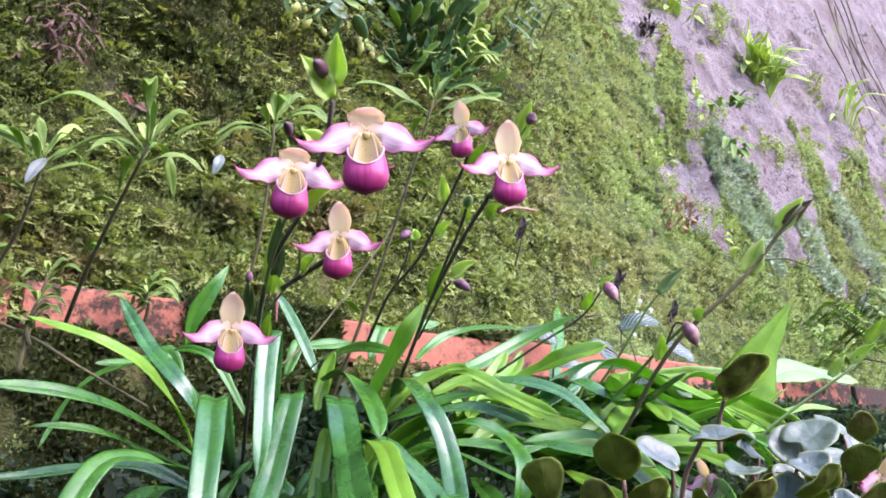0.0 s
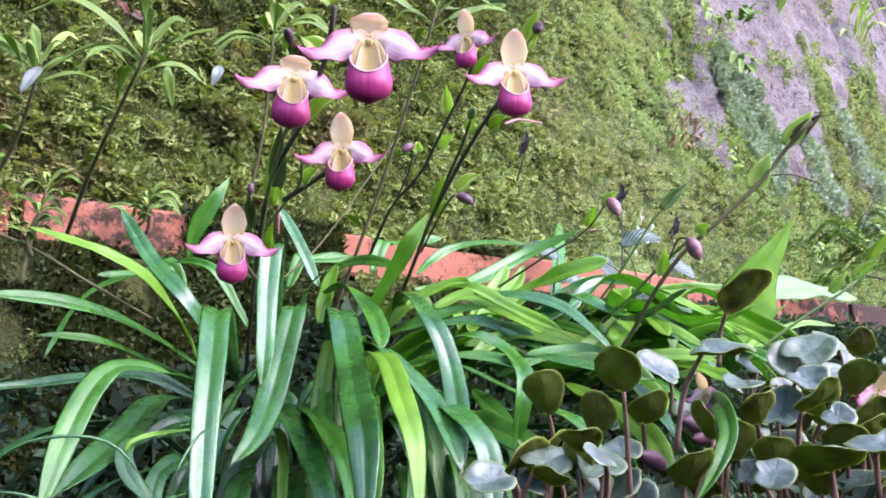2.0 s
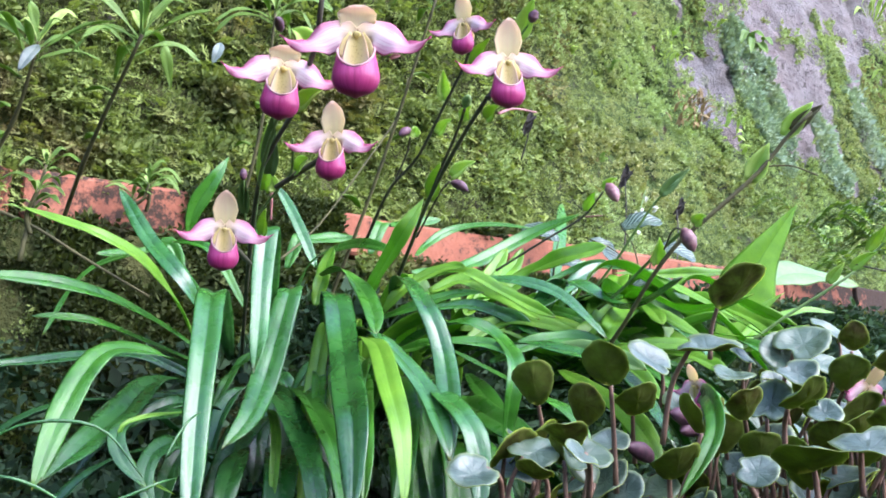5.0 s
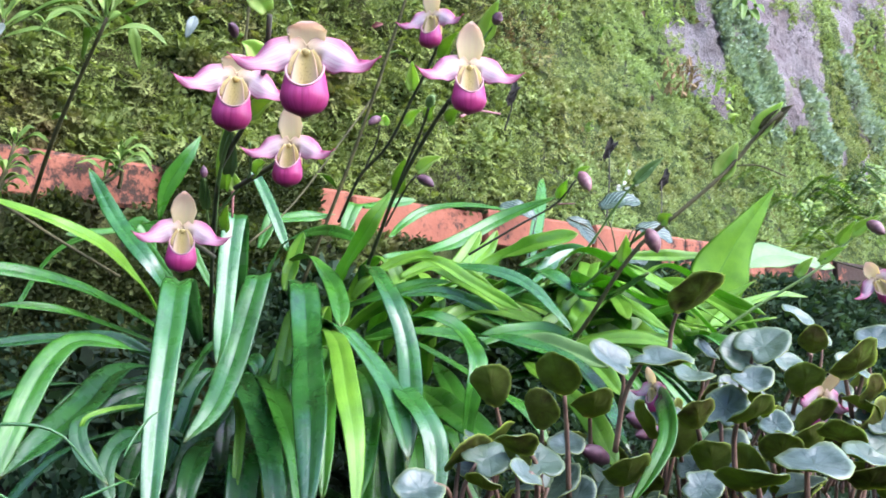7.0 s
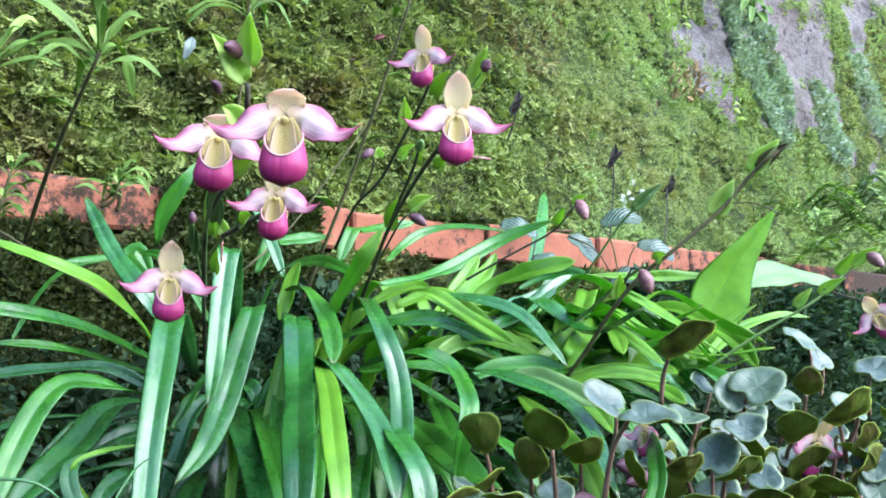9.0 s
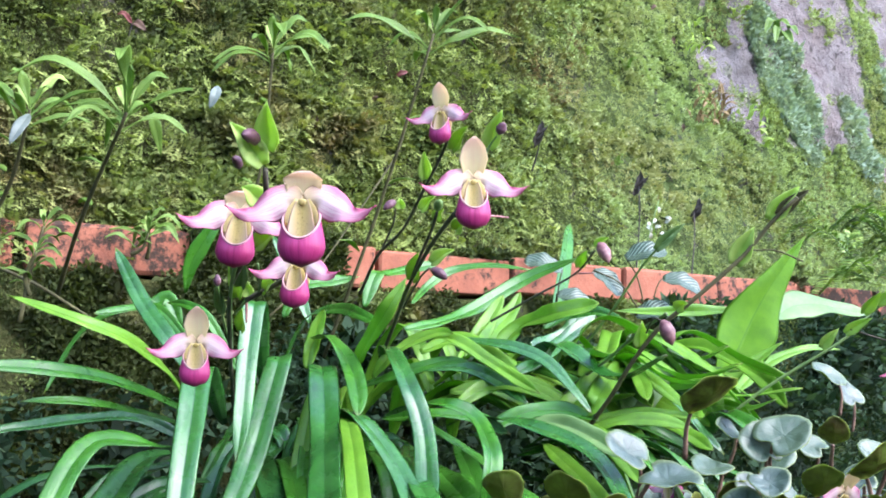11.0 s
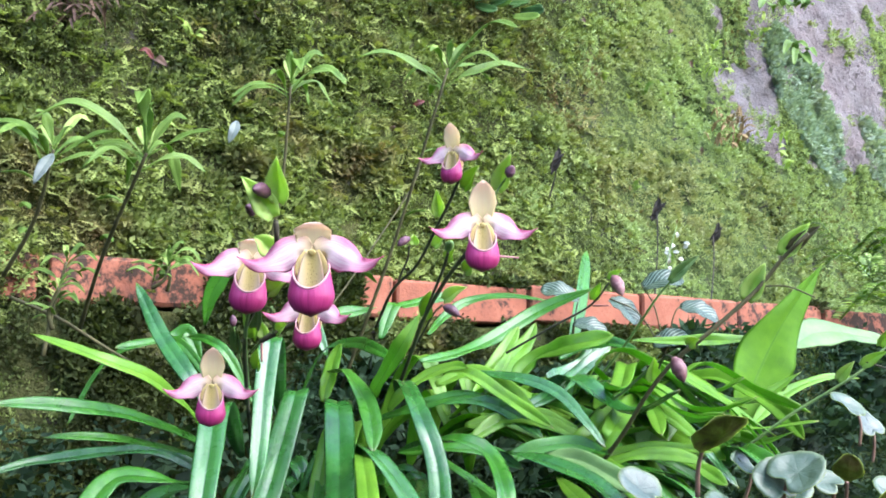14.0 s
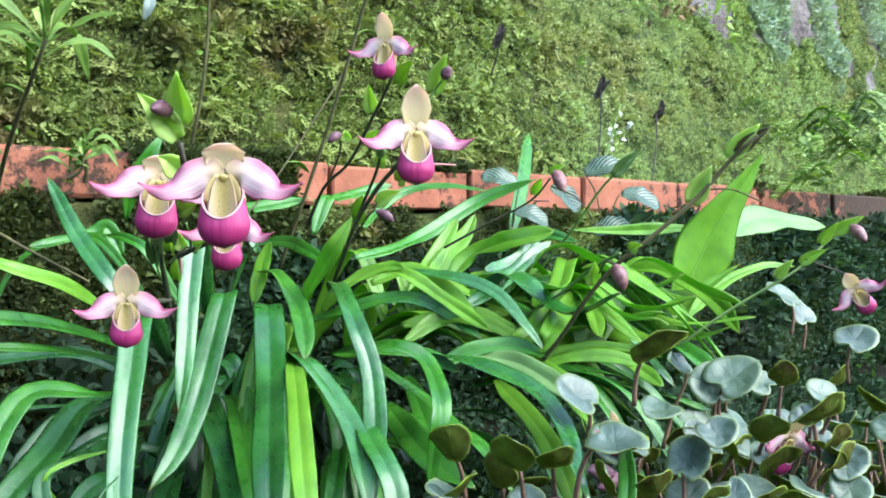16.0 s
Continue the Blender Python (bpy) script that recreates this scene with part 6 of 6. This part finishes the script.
for pts in (((-0.283, 0.589, 0.388), (-0.247, 0.584, 0.409), (-0.203, 0.594, 0.407), (-0.177, 0.610, 0.374)), ((-0.272, 0.571, 0.378), (-0.245, 0.570, 0.376), (-0.224, 0.583, 0.364), (-0.207, 0.586, 0.346)), ((-0.203, 0.594, 0.356), (-0.181, 0.602, 0.364), (-0.166, 0.611, 0.371), (-0.160, 0.630, 0.373)), ((-0.160, 0.626, 0.394), (-0.168, 0.628, 0.387), (-0.159, 0.643, 0.410), (-0.154, 0.662, 0.418))):
    part("grass_blade", blade(pts, 0.0026, LANCE, side=(0.2, 0.3, 1), fold=0.2, n=14), LEAF_BLUE, grass)


# ---- plants on and before the bank ----
def striped_plant(foot, spots, label="leaves banded in silver and dark green by the kerb"):
    p = thing("striped_leaf_plant", foot, label, "plant", "striped plants")
    for c, size, way in spots:
        c, w, size = Vector(c), Vector(way).normalized(), size * 0.7
        a, b = c - w * size * 0.5, c + w * size * 0.5
        part("leaf", blade((a, c + Vector((0, -0.006, 0.008)), b), size * 0.72, OVAL, face=(0.1, -0.75, 0.85), fold=0.2, n=12, wave=0.05), STRIPED, p)
        part("stalk", tube([foot, Vector(foot).lerp(a, 0.5) + Vector((0, -0.01, 0.02)), a], 0.0013, 0.001, n=8), STEM_BROWN, p)


striped_plant((0.34, 1.31, 0.6), [((0.338, 1.3, 0.707), 0.09, (0.9, 0, 0.15)), ((0.279, 1.3, 0.665), 0.08, (0.7, 0, -0.6)), ((0.39, 1.3, 0.662), 0.085, (0.9, 0, -0.3)), ((0.347, 1.29, 0.618), 0.085, (0.9, 0, 0.1))])
striped_plant((0.2, 1.31, 0.6), [((0.183, 1.3, 0.69), 0.085, (-0.8, 0, 0.2)), ((0.225, 1.27, 0.635), 0.075, (0.8, 0, -0.3))])
tall_leaf = thing("upright_leaf", (0.196, 1.280, 0.612), "single upright narrow green leaf before the kerb", "plant")
part("leaf", blade(((0.196, 1.280, 0.612), (0.213, 1.330, 0.658), (0.231, 1.400, 0.720), (0.250, 1.500, 0.790)), 0.026, STRAP, face=(0.5, -1, 0.1), fold=0.3, n=12), LEAF, tall_leaf)

blossom = thing("white_flower_sprig", (0.43, 1.7, 0.7), "thin sprig of tiny white flowers behind the kerb", "flower")
part("stalk", tube([(0.4, 1.7, 0.69), (0.425, 1.71, 0.78), (0.46, 1.74, 0.88)], 0.0016, 0.001, n=10), STEM_GREEN, blossom)
rb = random.Random(8)
for i in range(11):
    c = Vector((0.455 + rb.uniform(-0.02, 0.025), 1.735 + rb.uniform(-0.02, 0.02), 0.80 + 0.08 * (i / 15) + rb.uniform(-0.01, 0.01)))
    a = rb.uniform(0, 6.28)
    w = Vector((math.cos(a), -0.3, math.sin(a))) * 0.006
    part("white_flower", blade((c - w, c + Vector((0, -0.003, 0)), c + w), 0.008, BROAD, face=(0.1, -1, 0.3), fold=0.2, n=6), WHITE_PETAL, blossom)


def withered(at, foot, seed):
    w = thing("withered_frond", foot, "dark withered curled frond on a thin stalk", "frond", "withered fronds")
    a, f = Vector(at), Vector(foot)
    part("stalk", tube([f, f.lerp(a, 0.6) + Vector((0.004, 0, 0)), a], 0.0018, 0.0013, n=10), DRY, w)
    r = random.Random(seed)
    for k in range(2):
        d = Vector((0.25, -0.1, 1.0)) * 0.03 if k == 0 else Vector((0.7, -0.2, 0.75)) * 0.022
        s = a + Vector((r.uniform(-0.005, 0.005), -0.004 * k, 0.0))
        part("leaf", blade((s - d * 0.9, s + Vector((0.004, -0.006, 0.003)), s + d), 0.018 - 0.006 * k, BROAD, face=(0.3, -1, 0.2), fold=1.1, roll=(-40, 70), n=10, wave=0.3), DRY, w)


withered((0.437, 1.82, 0.93), (0.41, 1.75, 0.71), 1)
withered((0.611, 2.04, 0.915), (0.56, 1.9, 0.72), 2)
withered((0.214, 1.68, 1.0), (0.2, 1.7, 0.93), 3)


def tuft_plant(name, at, n, length, width, spread, material, label, category, seed, outline=LANCE, droop=0.5, up=0.6, out=(0.1, -0.9, 0.2)):
    """A rosette that grows out of the bank."""
    p = thing(name, at, label, category, "plants on the bank")
    r = random.Random(seed)
    o = Vector(out).normalized()
    for i in range(n):
        s = Vector(at) + Vector((r.uniform(-1, 1), r.uniform(-0.4, 0.4), r.uniform(-1, 1))) * spread
        w = (o + Vector((r.uniform(-1, 1), r.uniform(-0.5, 0.5), r.uniform(-0.6, 1)))).normalized()
        d = length * r.uniform(0.6, 1.2)
        part("leaf", blade((s, s + w * d * 0.5 + Vector((0, 0, up * d * 0.4)), s + w * d + Vector((0, 0, up * d * 0.4 - droop * d * 0.6))), width * r.uniform(0.7, 1.2), outline, face=(o.x * 0.4, o.y, 0.7), fold=0.25, n=8), material, p)
    return p


def on_bank(x, z, off=0.01):
    return (x, wall_y(x, z) + bank_lump(x, z) - off, z)


bank_orchid = thing("bank_orchid", on_bank(0.0, 1.43), "dense clump of dark green paddle-leaved orchid on the bank", "orchid", "plants on the bank")
rk = random.Random(31)
for i in range(220):
    u, v = rk.gauss(0, 0.065), rk.uniform(-0.12, 0.1)
    s = Vector(on_bank(0.02 + u + v * 0.1, 1.44 + v, rk.uniform(0.0, 0.05)))
    w = Vector((u * 9 + rk.uniform(-0.8, 0.8), -0.55 + rk.uniform(-0.4, 0.3), rk.uniform(0.2, 1.0) if v > -0.04 else rk.uniform(-0.5, 0.6))).normalized()
    d = rk.uniform(0.038, 0.066)
    part("leaf", blade((s, s + w * d * 0.5, s + w * d + Vector((0, -0.006, 0))), rk.uniform(0.017, 0.028), OVAL, face=(rk.uniform(-0.7, 0.7), -1, rk.uniform(-0.1, 0.9)), fold=0.2, n=7, thick=0.0015), PALE_LEAF if v > 0.04 and rk.random() < 0.3 else WEED if rk.random() < 0.3 else BULB_LEAF, bank_orchid)
for i in range(16):
    s = Vector(on_bank(0.1 + rk.gauss(0, 0.03), 1.43 + rk.uniform(-0.03, 0.06), 0.03))
    w = Vector((rk.uniform(0.2, 1), -0.4, rk.uniform(-0.1, 0.6))).normalized() * rk.uniform(0.05, 0.09)
    part("leaf", blade((s, s + w * 0.6 + Vector((0, 0, 0.014)), s + w + Vector((0, 0, -0.025))), 0.008, LANCE, face=(0, -1, 0.5), fold=0.25, n=8), PALE_LEAF, bank_orchid)


for i in range(34):
    s = Vector(on_bank(0.06 + rk.gauss(0, 0.045), 1.53 + rk.uniform(-0.03, 0.06), 0.03))
    w = Vector((rk.uniform(-0.7, 0.9), -0.5, rk.uniform(0.3, 1.0))).normalized() * rk.uniform(0.045, 0.085)
    part("leaf", blade((s, s + w * 0.6 + Vector((0, 0, 0.008)), s + w + Vector((0, -0.01, -0.012))), rk.uniform(0.01, 0.016), LANCE, face=(0, -1, 0.4), fold=0.25, n=8), PALE_LEAF, bank_orchid)


def bulb_orchid(at, n, spread, seed):
    p = thing("small_bank_orchid", at, "small bank orchid with yellow-green bulbs on bare stems", "orchid", "plants on the bank")
    r = random.Random(seed)
    for i in range(n):
        s = Vector(at) + Vector((r.uniform(-1, 1), 0, r.uniform(-1, 1))) * spread
        s.y = on_bank(s.x, s.z, 0.02)[1]
        w = Vector((r.uniform(-0.6, 0.6), -0.2, r.uniform(0.3, 1))).normalized() * r.uniform(0.018, 0.03)
        part("bulb", tube([s, s + w * 0.5, s + w], 0, 0, n=8, sides=8, bulge=[(0, 0.002), (0.3, 0.0066), (0.6, 0.007), (1, 0.0015)]), BULB, p)
        if r.random() < 0.6:
            e = s + w
            part("leaf", blade((e, e + w * 0.9, e + w * 2 + Vector((0, -0.004, -0.004))), 0.01, OVAL, face=(0.2, -1, 0.3), fold=0.2, n=7), PALE_LEAF if r.random() < 0.5 else BULB_LEAF, p)
        if r.random() < 0.4:
            part("stem", tube([s, s + Vector((0.012, -0.006, 0.012)), s + Vector((0.035, -0.004, r.uniform(0, 0.03)))], 0.0014, 0.001, n=8, sides=6), STEM_GREEN, p)


for at, n, spread, seed in (((-0.235, 1.41), 9, 0.04, 71), ((-0.20, 1.33), 9, 0.035, 72), ((-0.10, 1.33), 5, 0.02, 73), ((0.08, 1.335), 4, 0.015, 74)):
    bulb_orchid(on_bank(*at), n, spread, seed)
tuft_plant("bromeliad", on_bank(1.31, 2.0), 34, 0.17, 0.036, 0.06, PALE_LEAF, "pale green air plant on bare rock", "air plant", 34, LANCE, 0.4, 0.9)
tuft_plant("bromeliad", on_bank(1.88, 2.12), 9, 0.2, 0.024, 0.04, PALE_LEAF, "small yellowish air plant on bare rock", "air plant", 35, LANCE, 0.5, 0.8)
tuft_plant("bromeliad", on_bank(0.92, 2.1), 8, 0.12, 0.026, 0.04, PALE_LEAF, "small pale air plant on bare rock", "air plant", 36, LANCE, 0.8, 0.4)
tuft_plant("hanging_plant", (0.94, 2.36, 1.60), 12, 0.075, 0.03, 0.06, WEED, "small hanging plant with oval leaves on the rock", "plant", 37, BROAD, 0.8, 0.2)
tuft_plant("hanging_plant", (0.95, 2.38, 1.50), 6, 0.09, 0.03, 0.03, WEED, "small hanging plant with oval leaves on the rock", "plant", 38, BROAD, 1.2, 0.0)
tuft_plant("yellow_fern", on_bank(0.67, 1.43), 26, 0.05, 0.014, 0.05, PALE_LEAF, "small yellow-green fern on the bank", "fern", 39, LANCE, 0.4, 0.8)
tuft_plant("yellow_fern", on_bank(0.86, 1.2), 24, 0.04, 0.014, 0.05, PALE_LEAF, "small yellow-green fern on the bank", "fern", 40, LANCE, 0.4, 0.8)
tuft_plant("withered_rosette", (0.694, 2.17, 1.206), 44, 0.04, 0.01, 0.045, TAN_LEAF, "tan withered rosette at the edge of the rock", "plant", 41, LANCE, 0.5, 0.6)
tuft_plant("root_clump", on_bank(-0.52, 1.1), 110, 0.055, 0.0055, 0.05, DEAD_LEAF, "brown dry roots and leaves on the moss", "roots", 42, LANCE, 0.8, 0.3)
tuft_plant("dark_tuft", on_bank(0.72, 1.89), 16, 0.06, 0.012, 0.02, DRY, "dark spiky dry tuft on the bank", "tuft", 43, LANCE, 0.4, 0.6)
tuft_plant("grassy_fern", on_bank(0.25, 1.55), 24, 0.12, 0.01, 0.08, BULB_LEAF, "grassy dark fern tuft on the bank", "fern", 46, LANCE, 0.9, 0.7)
rs = random.Random(77)
for i in range(14):
    x = rs.uniform(-0.7, 0.7)
    tuft_plant("seedling", on_bank(x, rs.uniform(0.82, 1.4)), rs.randint(3, 6), rs.uniform(0.02, 0.04), 0.011, 0.006, rs.choice((WEED, PALE_LEAF)), "tiny seedling rooted in the moss", "seedling", 100 + i, BROAD, 0.3, 0.8)


def fern(at, fronds, length, seed, label="light green fern with feathery fronds at the bank's foot"):
    p = thing("fern", at, label, "fern", "ferns")
    r = random.Random(seed)
    for i in range(fronds):
        a = radians(r.uniform(170, 370))
        w = Vector((math.cos(a), math.sin(a) * 0.7, 0))
        d = length * r.uniform(0.7, 1.2)
        s = Vector(at) + Vector((r.uniform(-0.03, 0.03), 0.0, r.uniform(-0.03, 0.03)))
        rise = r.uniform(0.15, 0.55)
        line = curve((s, s + w * d * 0.5 + Vector((0, 0, d * rise)), s + w * d + Vector((0, 0, d * (rise - 0.4)))), 12)
        frond = part("frond", tube([tuple(q) for q in line[::3]], 0.0016, 0.0008, n=9, sides=5), STEM_GREEN, p)
        for k in range(1, 24):
            q = Vector(line[k // 2]).lerp(Vector(line[min(12, k // 2 + 1)]), 0.5 * (k % 2))
            for sgn in (-1, 1):
                e = Vector((-w.y, w.x, r.uniform(-0.2, 0.2))) * sgn * (d * 0.22 * math.sin((k + 3) / 29 * math.pi) ** 0.7 + 0.004) + w * 0.012
                part("leaflet", blade((q, q + e * 0.5 + Vector((0, 0, 0.003)), q + e), 0.0075, LANCE, face=(0.3, -0.8, 0.55), fold=0.15, n=3), WEED if r.random() < 0.7 else PALE_LEAF, frond)


for k, at in enumerate(((0.915, 1.963, 0.816), (1.058, 2.034, 0.859), (1.091, 1.960, 0.806), (0.934, 1.871, 0.750), (1.162, 2.125, 0.908), (0.926, 1.996, 0.866))):
    fern(at, 5, 0.13, 52 + k)


# ---- small things ----
for at, tip in (((-0.395, 0.865, 0.795), (-0.4, 0.84, 0.755)), ((-0.265, 1.1, 0.905), (-0.272, 1.09, 0.87))):
    s = thing("silvery_leaf", at, "single silvery leaf hanging from a weed", "leaf")
    part("leaf", blade((at, (Vector(at) + Vector(tip)) / 2 + Vector((0.004, -0.008, 0)), tip), 0.015, BROAD, face=(0.2, -1, 0.3), fold=0.3, n=9), SILVER_LEAF, s)
wilted = thing("wilted_blossom", (-0.43, 1.22, 1.035), "small wilted red and cream blossom on the moss", "flower")
part("petal", blade(((-0.43, 1.215, 1.04), (-0.42, 1.205, 1.038), (-0.405, 1.205, 1.025)), 0.014, BROAD, face=(0.1, -1, 0.4), fold=0.4, n=8), DEAD_LEAF, wilted)
part("petal", blade(((-0.43, 1.215, 1.04), (-0.437, 1.2, 1.05), (-0.448, 1.2, 1.048)), 0.01, BROAD, face=(0.1, -1, 0.4), fold=0.4, n=8), RED_PETAL, wilted)
part("stalk", tube([(-0.43, 1.215, 1.04), (-0.432, 1.21, 1.01), (-0.425, 1.23, 0.985)], 0.0014, 0.001, n=8), DRY, wilted)
rd = random.Random(5)
for i in range(26):
    x, z = rd.uniform(-0.75, 0.65), rd.uniform(0.85, 1.5)
    c = Vector(on_bank(x, z, 0.014))
    w = Vector((rd.uniform(-1, 1), -0.1, rd.uniform(-1, 1))).normalized() * rd.uniform(0.007, 0.015)
    dl = thing("dead_leaf", c, "small brown dead leaf caught in the moss", "leaf", "dead leaves in the moss")
    part("leaf_blade", blade((c - w, c + Vector((0, -0.005, 0.002)), c + w), 0.011, BROAD, face=(0.3, -1, 0.3), fold=0.5, roll=(0, 40), n=6), DEAD_LEAF if rd.random() < 0.8 else RED_PETAL, dl)
roots = thing("hanging_roots", on_bank(2.3, 2.9), "thin dry roots hanging down the bare rock", "roots")
for i in range(9):
    x, z, d = rd.uniform(1.9, 2.7), rd.uniform(2.7, 3.3), rd.uniform(0.5, 1.0)
    p = [on_bank(x + rd.uniform(-0.03, 0.03) + k * 0.04, z - d * k / 4, 0.03) for k in range(5)]
    part("root", tube(p, 0.004, 0.002, n=14, sides=5), STEM_BROWN, roots)
tuft_plant("small_rock_plant", on_bank(0.9, 1.74), 7, 0.05, 0.02, 0.04, PALE_LEAF, "tiny pale plant in a crack of the rock", "plant", 61, BROAD, 0.5, 0.5)
tuft_plant("small_rock_plant", on_bank(0.87, 1.6), 5, 0.05, 0.02, 0.03, PALE_LEAF, "tiny pale plant in a crack of the rock", "plant", 62, BROAD, 0.7, 0.3)
tuft_plant("small_rock_plant", on_bank(1.75, 1.75), 6, 0.07, 0.02, 0.03, PALE_LEAF, "tiny pale plant in a crack of the rock", "plant", 63, LANCE, 0.5, 0.5)
for foot, tip in (((0.215, 0.675, 0.411), (0.193, 0.664, 0.419)), ((0.223, 0.686, 0.407), (0.201, 0.666, 0.405)), ((0.183, 0.681, 0.384), (0.159, 0.659, 0.395))):
    bud(violet_a, foot, tip, 0.0095, BUD)
for foot, mid, tip in (((-0.161, 1.071, 0.596), (-0.140, 1.115, 0.643), (-0.079, 1.166, 0.658)), ((-0.056, 1.024, 0.606), (-0.033, 1.068, 0.651), (0.030, 1.119, 0.671)), ((-0.273, 1.017, 0.581), (-0.306, 1.010, 0.608), (-0.353, 0.960, 0.592))):
    strap_leaf(orchid_b, (foot, tuple((Vector(foot) + Vector(mid)) / 2 + Vector((0, 0, 0.02))), mid, tip), 0.02, LEAF, face=(0, -0.8, 0.6))
